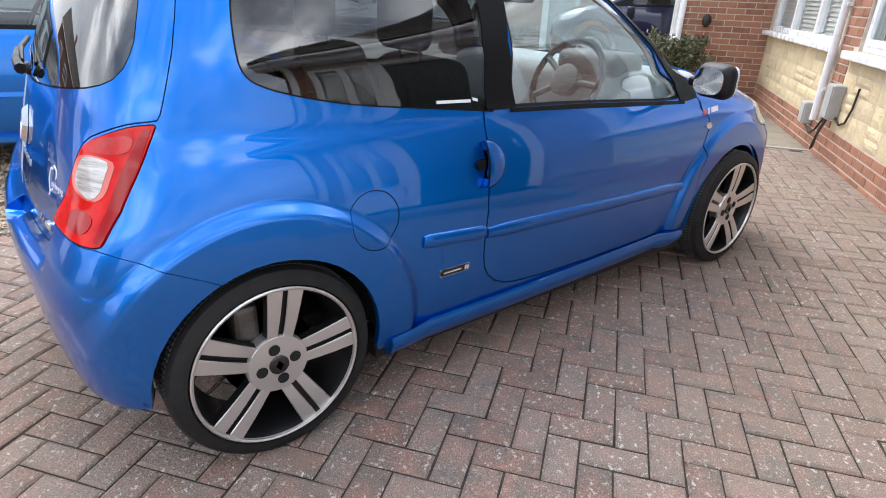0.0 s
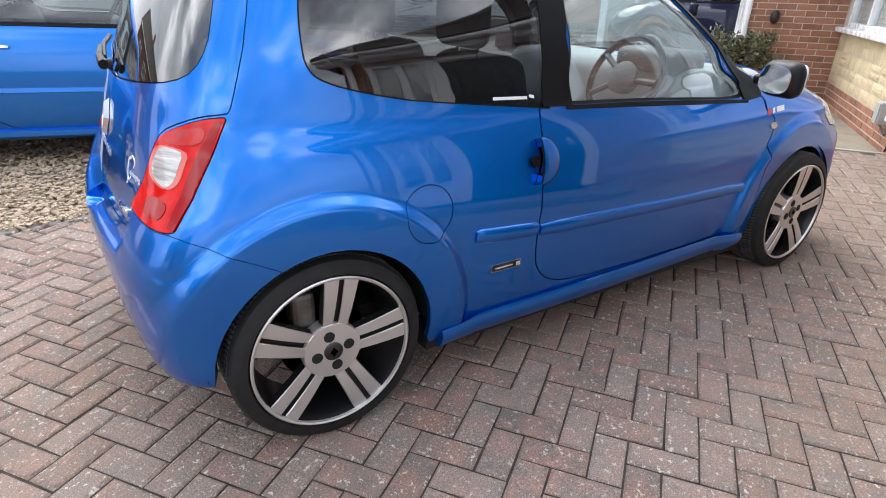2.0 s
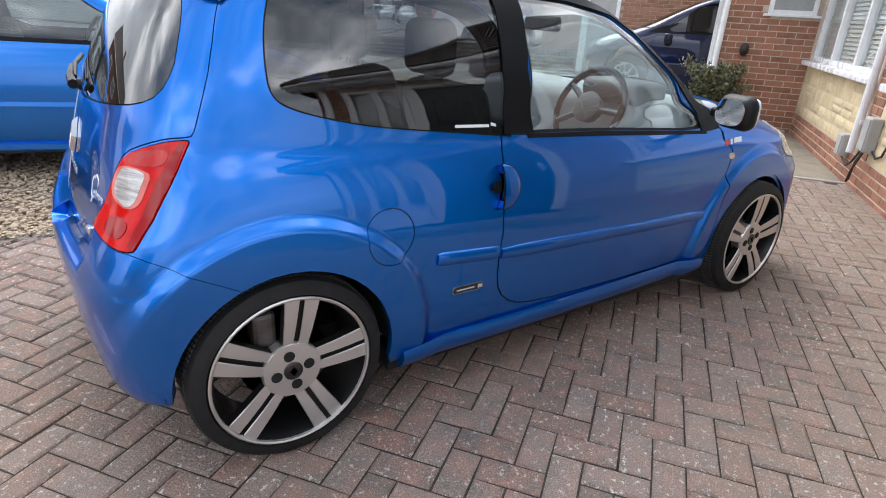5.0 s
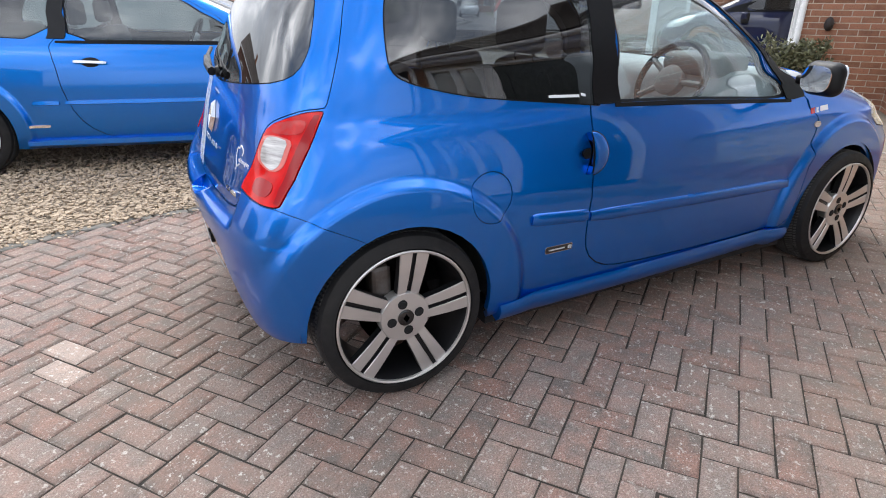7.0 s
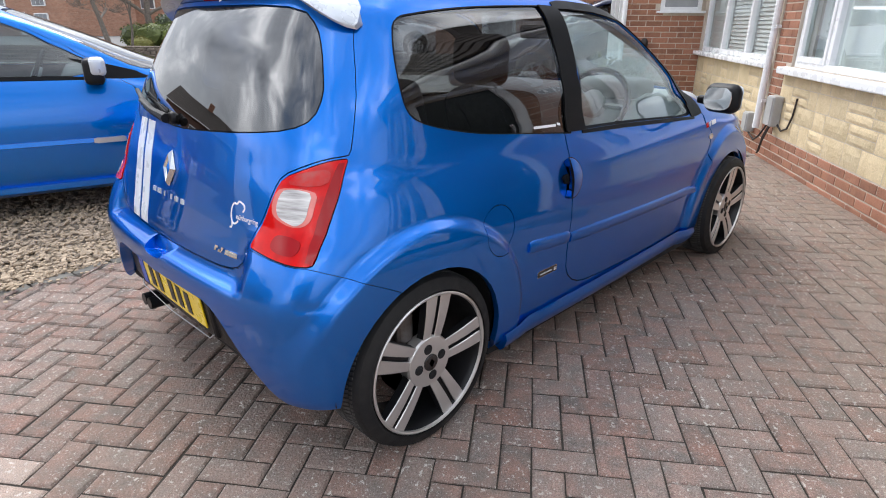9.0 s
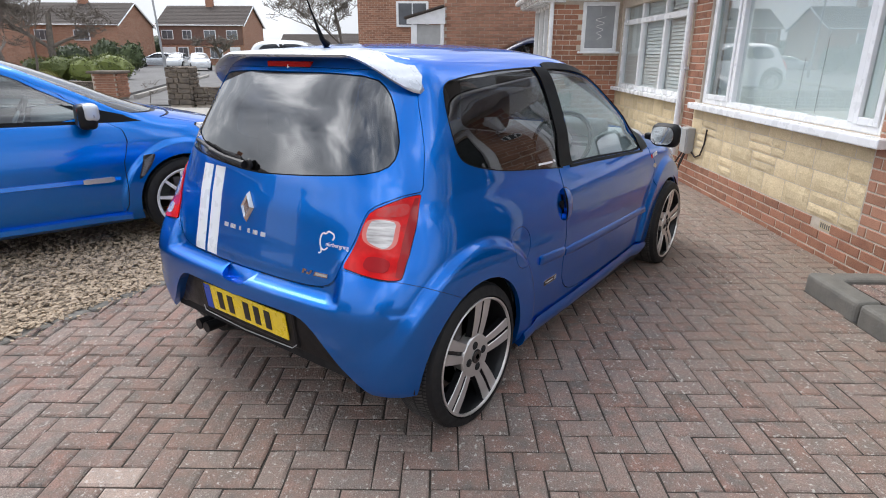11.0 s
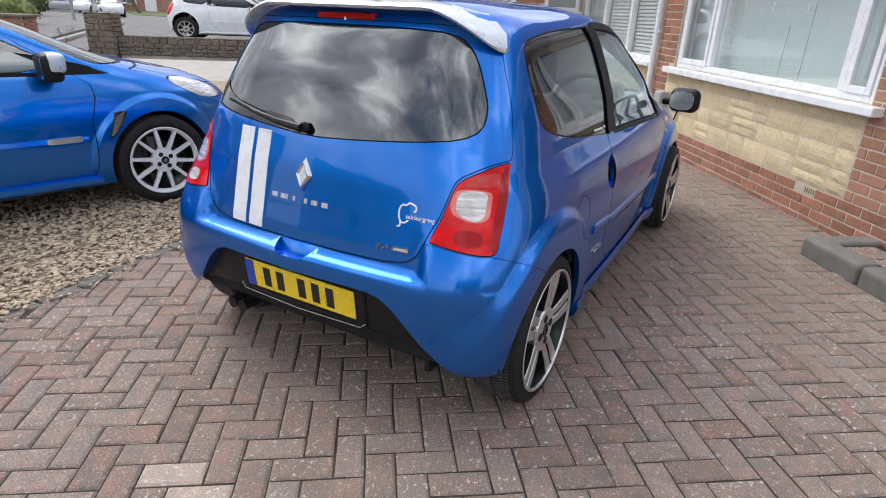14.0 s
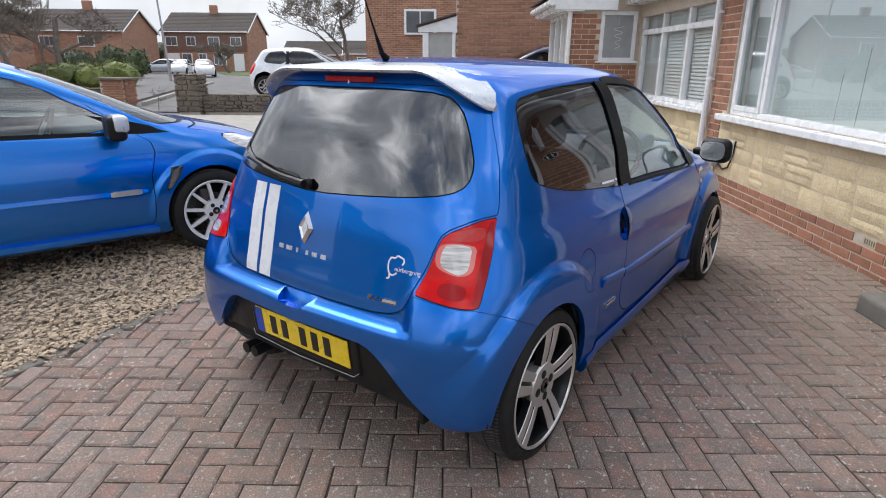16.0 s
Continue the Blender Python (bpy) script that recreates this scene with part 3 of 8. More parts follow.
def window(name, label, u0, u1, z0, z1, lights, transom=None, depth=0.07, v0=-0.10, glass="house", m=FRONT):
    """A white framed window: outer frame, mullions, sash frames and panes. lights: where the mullions stand; transom: its height."""
    win = thing(name, label, "window", m, kind="structure")
    fr = 0.055
    v1 = v0 + depth
    for a in (u0, u1):
        part("window_frame", span_bm(a - fr if a == u1 else a, a if a == u1 else a + fr, v0, v1, z0, z1, 0.006), M["white"], win)
    for a in (z0, z1):
        part("window_frame", span_bm(u0 + fr, u1 - fr, v0, v1, a - fr if a == z1 else a, a if a == z1 else a + fr, 0.006), M["white"], win)
    cuts = [u0] + lights + [u1]
    for c in lights:
        part("mullion", span_bm(c - 0.032, c + 0.032, v0, v1 + 0.004, z0 + fr, z1 - fr, 0.006), M["white"], win)
    levels = [z0 + fr] + ([transom] if transom else []) + [z1 - fr]
    if transom:
        part("transom", span_bm(u0 + fr, u1 - fr, v0, v1 + 0.006, transom - 0.035, transom + 0.035, 0.006), M["white"], win)
    for a, b in zip(cuts, cuts[1:]):
        for lo, hi in zip(levels, levels[1:]):
            pane = part("pane", mesh_of("pane", [(a + 0.02, v0 + 0.03, lo), (b - 0.02, v0 + 0.03, lo), (b - 0.02, v0 + 0.03, hi), (a + 0.02, v0 + 0.03, hi)], [(3, 2, 1, 0)]), G[glass], win)
            pane.visible_shadow = False
    return win


w1 = window("window_1", "wide white framed lounge window with pale net curtain behind", WIN_U0, WIN_U1, SILL_Z, HEAD_Z, [1.60, 3.38])
for a, b in ((3.42, 3.96), (1.32, 1.56)):
    for q in ((a, a + 0.045, SILL_Z + 0.05, HEAD_Z - 0.05), (b - 0.045, b, SILL_Z + 0.05, HEAD_Z - 0.05), (a + 0.045, b - 0.045, SILL_Z + 0.05, SILL_Z + 0.10), (a + 0.045, b - 0.045, HEAD_Z - 0.10, HEAD_Z - 0.05)):
        part("sash", span_bm(q[0], q[1], -0.05, -0.018, q[2], q[3], 0.005), M["white"], w1)
part("window_sill", span_bm(1.14, 4.12, -0.14, 0.085, 0.805, 0.868, 0.010), M["white"], w1)
single("net_curtain", span_bm(1.28, 4.0, -0.185, -0.18, 0.9, 2.16), M["room"], "pale net curtain hanging inside the lounge window", "curtain", FRONT)
single("room_partition", span_bm(-0.2, 4.4, -3.6, -3.5, 0.16, 2.42), M["room"], "pale plaster wall at the back of the lounge", "wall", FRONT, kind="structure")
single("room_partition", span_bm(4.2, 4.3, -3.5, -0.27, 0.16, 2.42), M["room"], "pale plaster wall between lounge and kitchen", "wall", FRONT, kind="structure")
# this wall is coloured dark so that the kitchen looks unlit
single("room_partition", span_bm(4.3, 7.3, -2.5, -2.4, 0.16, 2.42), M["room_dark"], "plaster wall at the back of the kitchen, coloured dark as if unlit", "wall", FRONT, kind="structure")
for uu in (2.24, 2.50):
    single("blind_cord", tube_bm([(uu, -0.172, 1.50 if uu < 2.3 else 1.34), (uu + 0.01, -0.172, 0.93)], 0.0015, 6), M["cable"], "thin dark blind cord hanging inside the window", "cord", FRONT)

w2 = window("window_2", "white framed kitchen window with half open venetian blinds", BAY_U0 + 0.02, BAY_U1, SILL_Z + 0.01, HEAD_Z, [5.44, 6.36], 1.82, glass="plain")
part("window_sill", span_bm(4.50, 7.30, -0.14, 0.085, 0.825, 0.878, 0.010), M["white"], w2)
for a, b in ((4.56, 5.435), (5.445, 6.355), (6.365, 7.24)):
    blind = thing("venetian_blind", "white slatted venetian blind, half open, inside the kitchen window", "blind", FRONT, group="kitchen blinds")
    zz = 0.95
    slat = box_bm(b - a, 0.050, 0.0025, m=Matrix.Rotation(radians(-67), 4, "X"))
    me = bpy.data.meshes.new("slat")
    slat.to_mesh(me)
    slat.free()
    me.materials.append(M["blind"])
    while zz < 2.12:
        part("slat", me, None, blind, m=Matrix.Translation(((a + b) / 2, -0.115, zz)))
        zz += 0.044
    part("head_rail", span_bm(a, b, -0.14, -0.095, 2.10, 2.14, 0.004), M["blind"], blind)
RETURN = FRONT @ Matrix(((0, -1, 0, 7.312), (1, 0, 0, 0), (0, 0, 1, 0), (0, 0, 0, 1)))  # x out from the front, y towards the drive
w3 = window("window_3", "small white framed window with a pale ornament behind the glass", 0.055, 0.61, 1.40, 2.13, [], m=RETURN, v0=-0.06, depth=0.09, glass="plain")
part("window_sill", span_bm(0.0, 0.66, 0.0, 0.06, 1.375, 1.405, 0.006), M["white"], w3)
part("backing", span_bm(0.06, 0.60, -0.005, 0.002, 1.45, 2.08), M["metal_grey"], w3)
bm = tube_bm([(0.33 + (0.03 + 0.05 * k / 40) * math.cos(k * 0.55), 0.010, 1.58 + 0.0085 * k) for k in range(41)], 0.005, 6)
tube_bm([(0.33, 0.010, 1.93), (0.33, 0.010, 2.08)], 0.002, 5, bm)
single("window_ornament", bm, M["blind"], "pale wire spiral ornament hanging in the small window", "ornament", RETURN)

# entrance porch beyond the return wall: glazed side with a white frame
window("window_4", "white framed glazed front of the entrance porch", 7.56, 9.2, 0.62, 2.12, [8.05, 8.60], v0=1.0, depth=0.08)
single("porch_wall", span_bm(7.56, 9.2, 0.98, 1.07, -0.12, 0.62), M["white"], "white panel below the porch glazing", "wall", FRONT, kind="structure")
single("porch_wall", span_bm(9.1, 9.2, -0.3, 0.98, -0.12, 2.12), M["brick_far"], "brick far side of the entrance porch", "wall", FRONT, kind="structure")
single("porch_downpipe", tube_bm([(7.27, 1.10, 2.25), (7.27, 1.10, -0.04)], 0.034, 12), M["white"], "white plastic downpipe on the corner of the porch wall", "downpipe", FRONT)

# front door with side lights, lantern and plaque near the step
door = thing("door_1", "dark panelled front door in a white frame", "door", FRONT, kind="structure")
for a, b in ((-0.31, -0.21), (0.62, 0.72)):
    part("door_frame", span_bm(a, b, -0.12, 0.02, 0.10, 2.10, 0.006), M["white"], door)
part("door_frame", span_bm(-0.21, 0.62, -0.12, 0.02, 2.02, 2.10, 0.006), M["white"], door)
part("door_leaf", span_bm(-0.21, 0.62, -0.10, -0.05, 0.12, 2.02), M["door_dark"], door)
for z0, z1 in ((0.25, 0.85), (0.98, 1.85)):
    for a in (-0.14, 0.24):
        part("door_panel", span_bm(a, a + 0.30, -0.06, -0.035, z0, z1, 0.012), M["door_dark"], door)
part("door_handle", span_bm(0.54, 0.58, -0.05, 0.0, 1.0, 1.2, 0.008), M["chrome"], door, "chrome door handle")
window("window_5", "white framed glazed side lights beside the front door", -0.78, -0.312, 0.45, 2.06, [-0.53], v0=-0.07, depth=0.09)
single("side_panel", span_bm(-0.78, -0.312, -0.10, 0.0, 0.10, 0.45, 0.006), M["white"], "white panel below the side lights", "trim", FRONT, kind="structure")
single("downpipe", tube_bm([(-0.92, 0.30, 2.3), (-0.92, 0.06, 2.1), (-0.92, 0.06, -0.04)], 0.034, 12), M["white"], "white plastic downpipe at the corner of the house", "downpipe", FRONT)
lan = thing("wall_lantern", "white wall lantern with glass sides on the brick pier", "lantern", FRONT)
part("bracket", span_bm(0.94, 1.02, 0.0, 0.10, 1.78, 1.84, 0.01), M["white"], lan)
part("lantern_body", lathe_bm([(1.80, 0.04), (1.84, 0.055), (2.00, 0.09), (2.02, 0.10), (2.08, 0.03), (2.11, 0.01)], 6, "Z", m=Matrix.Translation((0.98, 0.12, 0))), M["white"], lan)
pl = thing("house_plaque", "small oval house plaque with pale rim on the brick pier", "plaque", FRONT)
part("plate", lathe_bm([(0.0, 0.085), (0.012, 0.085)], 24, "Y", m=Matrix.Translation((1.02, 0, 1.62)) @ Matrix.Diagonal((1.35, 1, 0.8, 1))), M["gloss_black"], pl)
part("rim", lathe_bm([(0.012, 0.085), (0.016, 0.080), (0.012, 0.074)], 24, "Y", m=Matrix.Translation((1.02, 0, 1.62)) @ Matrix.Diagonal((1.35, 1, 0.8, 1)), closed=False), M["white"], pl)
for a in (0.97, 1.05):
    part("bar", span_bm(a, a + 0.025, 0.012, 0.016, 1.585, 1.655), M["white"], pl)

# the doorstep
step = thing("doorstep", "raised doorstep edged with dark rounded kerb stones", "step", HOUSE, kind="structure")
part("step_fill", span_bm(-1.0, 0.78, 0.0, 0.30, -0.02, 0.085), M["joint"], step)
ku = 0.96
for k in range(4):
    part("kerb_stone", box_bm(0.485, 0.145, 0.16, (ku - 0.25 - 0.49 * k, 0.40, 0.035), 0.03, 3), M["kerb"], step)
part("kerb_stone", box_bm(0.14, 0.32, 0.16, (0.88, 0.165, 0.035), 0.03, 3), M["kerb"], step)

# pipes, boxes and cables by the brick pier
pipe = thing("wall_pipe", "white plastic downpipe between kitchen window and brick pier", "downpipe", FRONT)
part("pipe", tube_bm([(4.46, 0.045, 2.3), (4.46, 0.045, 0.24)], 0.034, 12), M["white"], pipe)
for z in (0.5, 1.2, 1.9):
    part("clip", span_bm(4.41, 4.51, 0.0, 0.05, z, z + 0.03, 0.004), M["white"], pipe)
for uc, z0, z1, w, label in ((4.08, 0.32, 0.60, 0.17, "grey cable box on the brick pier"), (4.68, 0.17, 0.37, 0.14, "small grey meter box low on the stone panel")):
    bx = thing("cable_box", label, "box", FRONT)
    part("case", span_bm(uc - w / 2, uc + w / 2, 0.0, 0.09, z0, z1, 0.012), M["grey_box"], bx)
    part("lid", span_bm(uc - w / 2 + 0.012, uc + w / 2 - 0.012, 0.088, 0.10, z0 + 0.012, z1 - 0.012, 0.005), M["grey_box"], bx)
for pts in ([(4.10, 0.05, 0.33), (4.16, 0.07, 0.20), (4.22, 0.06, 0.05), (4.28, 0.05, 0.02)], [(4.0, 0.02, 0.34), (3.9, 0.015, 0.30), (3.78, 0.015, 0.34), (3.72, 0.012, 0.46), (3.70, 0.01, 0.62)],
            [(4.14, 0.05, 0.34), (4.3, 0.06, 0.18), (4.45, 0.05, 0.12), (4.64, 0.05, 0.17)], [(4.08, 0.05, 0.33), (4.12, 0.09, 0.15), (4.2, 0.08, 0.03)]):
    single("wall_cable", tube_bm(pts, 0.009, 8), M["cable"], "dark cable running down the wall from the boxes", "cable", FRONT)
# ---------------------------------------------------------------- car body surfaces
def curve_through(xs, ys):
    """A smooth curve without overshoot through the knots."""
    xs, ys = np.array(xs, float), np.array(ys, float)
    h, dl = np.diff(xs), np.diff(ys) / np.diff(xs)
    m = np.zeros(len(xs))
    for i in range(1, len(xs) - 1):
        if dl[i - 1] * dl[i] > 0:
            w1, w2 = 2 * h[i] + h[i - 1], h[i] + 2 * h[i - 1]
            m[i] = (w1 + w2) / (w1 / dl[i - 1] + w2 / dl[i])
    m[0], m[-1] = dl[0], dl[-1]

    def f(v):
        v = np.clip(np.asarray(v, float), xs[0], xs[-1])
        i = np.clip(np.searchsorted(xs, v) - 1, 0, len(xs) - 2)
        u = (v - xs[i]) / h[i]
        return ((1 + 2 * u) * (1 - u) ** 2 * ys[i] + u * (1 - u) ** 2 * h[i] * m[i]
                + u * u * (3 - 2 * u) * ys[i + 1] + u * u * (u - 1) * h[i] * m[i + 1])
    return f


def smooth(a, b, v):
    u = np.clip((np.asarray(v, float) - a) / (b - a), 0, 1)
    return u * u * (3 - 2 * u)


class Shell:
    """Right half of a car's skin. s: 0 rear middle, 1 to 2 the flank, 3 front middle; t: height up the flank, then across the roof."""

    def __init__(self, rows, arches, flare, flare_r, taper=0.05, mid=0.5, bow=0.0, corner=None):
        cols = list(zip(*rows))
        names = ("z", "w", "rear", "front", "ya", "yb", "pr", "pf")
        self.f = {n: curve_through(cols[0], c) for n, c in zip(names, cols[1:])}
        self.t0, self.t1 = cols[0][0], cols[0][-1]
        self.arches, self.flare, self.flare_r, self.taper, self.mid, self.bow = arches, flare, flare_r, taper, mid, bow
        self.corner = curve_through(*zip(*corner)) if corner else None

    def at(self, s, t):
        s, t = np.broadcast_arrays(np.asarray(s, float), np.asarray(t, float))
        g = {n: f(t) for n, f in self.f.items()}
        a = np.clip(np.where(s <= 1, s, np.where(s >= 2, 3 - s, 1)), 0, 1) * math.pi / 2
        p = np.where(s <= 1.5, g["pr"], g["pf"])
        r = (np.abs(np.cos(a)) ** p + np.abs(np.sin(a)) ** p) ** (-1 / p)
        ex, ey = r * np.sin(a), r * np.cos(a)
        if self.corner:
            g["rear"] = g["rear"] + (np.minimum(g["rear"], self.corner(t)) - g["rear"]) * smooth(0.60, 0.69, ex) * (s <= 1)
        bowed = self.bow * (1 - smooth(1.25, 1.42, t)) * ex ** 2 * ey
        y = np.where(s <= 1, g["ya"] - (g["ya"] - g["rear"]) * ey + bowed,
                     np.where(s >= 2, g["yb"] + (g["front"] - g["yb"]) * ey, g["ya"] + (s - 1) * (g["yb"] - g["ya"])))
        x = g["w"] * ex * (1 - self.taper * ((y - self.mid) / 1.6) ** 2)
        z = g["z"]
        for cy, cz in self.arches:
            rr = np.hypot(y - cy, (z - cz) * 1.02)
            x = x + self.flare * (1 - smooth(self.flare_r - 0.036, self.flare_r + 0.008, rr)) * smooth(0.45, 0.80, ex) * (z < 1.0)
        return np.stack([x, y, z], -1)

    def normal(self, s, t):
        e = 2e-3
        s, t = np.clip(s, 0.0, 3.0), np.asarray(t, float)
        ds = self.at(np.clip(s + e, 0, 3), t) - self.at(np.clip(s - e, 0, 3), t)
        dt = self.at(s, np.clip(t + e, self.t0, self.t1)) - self.at(s, np.clip(t - e, self.t0, self.t1))
        n = np.cross(ds, dt)
        return n / np.maximum(np.linalg.norm(n, axis=-1, keepdims=True), 1e-9)

    def side(self, pts):
        """(s, t) of points of the flank given by y and height."""
        y, t = np.array([p[0] for p in pts], float), np.array([p[1] for p in pts], float)
        lo, hi = np.zeros(len(y)), np.full(len(y), 3.0)
        for _ in range(40):
            m = (lo + hi) / 2
            less = self.at(m, t)[:, 1] < y
            lo, hi = np.where(less, m, lo), np.where(less, hi, m)
        return [(float(a), float(b)) for a, b in zip(lo, t)]

    def end(self, pts, rear=True):
        """(s, t) of points of the rear (or front) given by x and height."""
        x, t = np.array([p[0] for p in pts], float), np.array([p[1] for p in pts], float)
        lo, hi = np.full(len(x), 0.0 if rear else 3.0), np.full(len(x), 1.0 if rear else 2.0)
        for _ in range(40):
            m = (lo + hi) / 2
            less = self.at(m, t)[:, 0] < x
            lo, hi = np.where(less, m, lo), np.where(less, hi, m)
        return [(float(a), float(b)) for a, b in zip(lo, t)]


HATCH = [  # t, z, half width, rear, front, flank from, flank to, squareness rear, front
    (0.16, 0.16, 0.690, -0.37, 2.93, 0.30, 2.2, 9.0, 4.0),
    (0.22, 0.22, 0.750, -0.44, 3.02, 0.30, 2.2, 9.0, 5.6),
    (0.30, 0.30, 0.765, -0.485, 3.07, 0.30, 2.2, 9.5, 6.0),
    (0.45, 0.45, 0.778, -0.508, 3.09, 0.30, 2.2, 9.5, 6.0),
    (0.545, 0.545, 0.784, -0.512, 3.08, 0.30, 2.2, 9.5, 5.6),
    (0.574, 0.574, 0.785, -0.509, 3.07, 0.30, 2.2, 9.5, 5.5),
    (0.588, 0.588, 0.786, -0.494, 3.06, 0.30, 2.2, 9.6, 5.4),
    (0.606, 0.606, 0.786, -0.452, 3.05, 0.30, 2.18, 9.8, 5.2),
    (0.645, 0.645, 0.785, -0.445, 3.03, 0.30, 2.15, 9.8, 4.8),
    (0.705, 0.705, 0.780, -0.430, 2.96, 0.30, 2.10, 9.4, 4.4),
    (0.75, 0.75, 0.774, -0.420, 2.93, 0.30, 2.05, 8.2, 4.2),
    (0.80, 0.80, 0.762, -0.408, 2.84, 0.30, 1.90, 7.2, 3.8),
    (0.85, 0.85, 0.745, -0.397, 2.72, 0.30, 1.75, 6.6, 3.2),
    (0.92, 0.92, 0.714, -0.377, 2.42, 0.30, 1.6, 6.2, 2.9),
    (0.97, 0.97, 0.703, -0.362, 2.12, 0.30, 1.5, 6.0, 3.2),
    (1.05, 1.05, 0.683, -0.334, 1.98, 0.30, 1.4, 5.5, 3.4),
    (1.20, 1.20, 0.622, -0.265, 1.72, 0.30, 1.2, 5.2, 3.4),
    (1.32, 1.32, 0.560, -0.185, 1.44, 0.30, 1.05, 5.4, 3.4),
    (1.38, 1.368, 0.512, -0.14, 1.27, 0.30, 0.95, 5.0, 3.4),
    (1.45, 1.398, 0.440, -0.08, 1.10, 0.35, 0.8, 4.0, 3.2),
    (1.55, 1.420, 0.330, 0.05, 0.93, 0.40, 0.7, 3.0, 3.0),
    (1.70, 1.434, 0.170, 0.28, 0.76, 0.45, 0.6, 2.6, 2.6),
    (1.90, 1.438, 0.001, 0.52, 0.53, 0.522, 0.525, 2.2, 2.2),
]


def resample(pts, step, closed=True):
    pts = [np.array(p, float) for p in pts]
    out = []
    for a, b in zip(pts, pts[1:] + ([pts[0]] if closed else [])):
        n = max(1, int(math.ceil(np.linalg.norm((b - a) * (1.3, 1.0)) / step)))
        out += [a + (b - a) * k / n for k in range(n)]
    if not closed:
        out.append(pts[-1])
    return out


def rounded(pts, rounds=2, closed=True):
    """Corners cut off until the outline runs smoothly."""
    pts = [np.array(p, float) for p in pts]
    for _ in range(rounds):
        out = []
        n = len(pts)
        for i in range(n if closed else n - 1):
            a, b = pts[i], pts[(i + 1) % n]
            out += [a * 0.75 + b * 0.25, a * 0.25 + b * 0.75]
        if not closed:
            out = [pts[0]] + out + [pts[-1]]
        pts = out
    return pts


def inside(poly, pts):
    poly, pts = np.array(poly), np.array(pts)
    hit = np.zeros(len(pts), bool)
    x, y = pts[:, 0], pts[:, 1]
    for (x0, y0), (x1, y1) in zip(poly, np.roll(poly, -1, 0)):
        c = (y0 > y) != (y1 > y)
        hit ^= c & (x < (x1 - x0) * (y - y0) / (y1 - y0 + 1e-15) + x0)
    return hit


def offset_poly(poly, d, scale):
    """The outline moved outwards by d metres; scale: metres per unit of s."""
    p = np.array(poly) * (scale, 1)
    area = 0.5 * np.sum(p[:, 0] * np.roll(p[:, 1], -1) - np.roll(p[:, 0], -1) * p[:, 1])
    tan = np.roll(p, -1, 0) - np.roll(p, 1, 0)
    tan /= np.maximum(np.linalg.norm(tan, axis=1, keepdims=True), 1e-9)
    nrm = np.stack([tan[:, 1], -tan[:, 0]], 1) * (1 if area > 0 else -1)
    return [tuple(q) for q in (p + d * nrm) / (scale, 1)]


def skin(shell, verts2, tris, drop=0.0, rim=0.012, mirror=False, both=False, seam=True):
    """A panel: its face on the surface, let in by drop, and a rim turned inwards all round."""
    used = sorted({i for t in tris for i in t})
    idx = {v: k for k, v in enumerate(used)}
    st = np.array([verts2[i] for i in used])
    P, N = shell.at(st[:, 0], st[:, 1]), shell.normal(st[:, 0], st[:, 1])
    P = P - drop * N
    faces = [tuple(idx[i] for i in t) for t in tris]
    count = {}
    for f in faces:
        for a, b in zip(f, f[1:] + f[:1]):
            count[(a, b)] = count.get((a, b), 0) + 1
    edge = [(a, b) for (a, b) in count if (b, a) not in count]
    edge = [(a, b) for a, b in edge if not (abs(P[a, 0]) < 2e-3 and abs(P[b, 0]) < 2e-3 and (st[a, 0] < 0.01 or st[a, 0] > 2.99))]
    V, NN, F = list(P), list(N), list(faces)
    if rim:
        low, top = {}, {}
        for a, b in edge:
            way = P[b] - P[a]
            side = np.cross(way, N[a])
            side /= max(np.linalg.norm(side), 1e-9)
            for q in (a, b):
                if q not in low:
                    top[q] = len(V)
                    V.append(P[q])
                    NN.append(side)
                    low[q] = len(V)
                    V.append(P[q] - rim * N[q])
                    NN.append(side)
        F += [(top[b], top[a], low[a], low[b]) for a, b in edge]
    V, NN = np.array(V), np.array(NN)
    if mirror or both:
        V2, N2, F2 = V * (-1, 1, 1), NN * (-1, 1, 1), [tuple(reversed(f)) for f in F]
        if mirror:
            V, NN, F = V2, N2, F2
        else:
            F = F + [tuple(i + len(V) for i in f) for f in F2]
            V, NN = np.concatenate([V, V2]), np.concatenate([NN, N2])
    me = mesh_of("panel", V.tolist(), F, None, True)
    me.normals_split_custom_set_from_vertices([tuple(n) for n in NN])
    return me


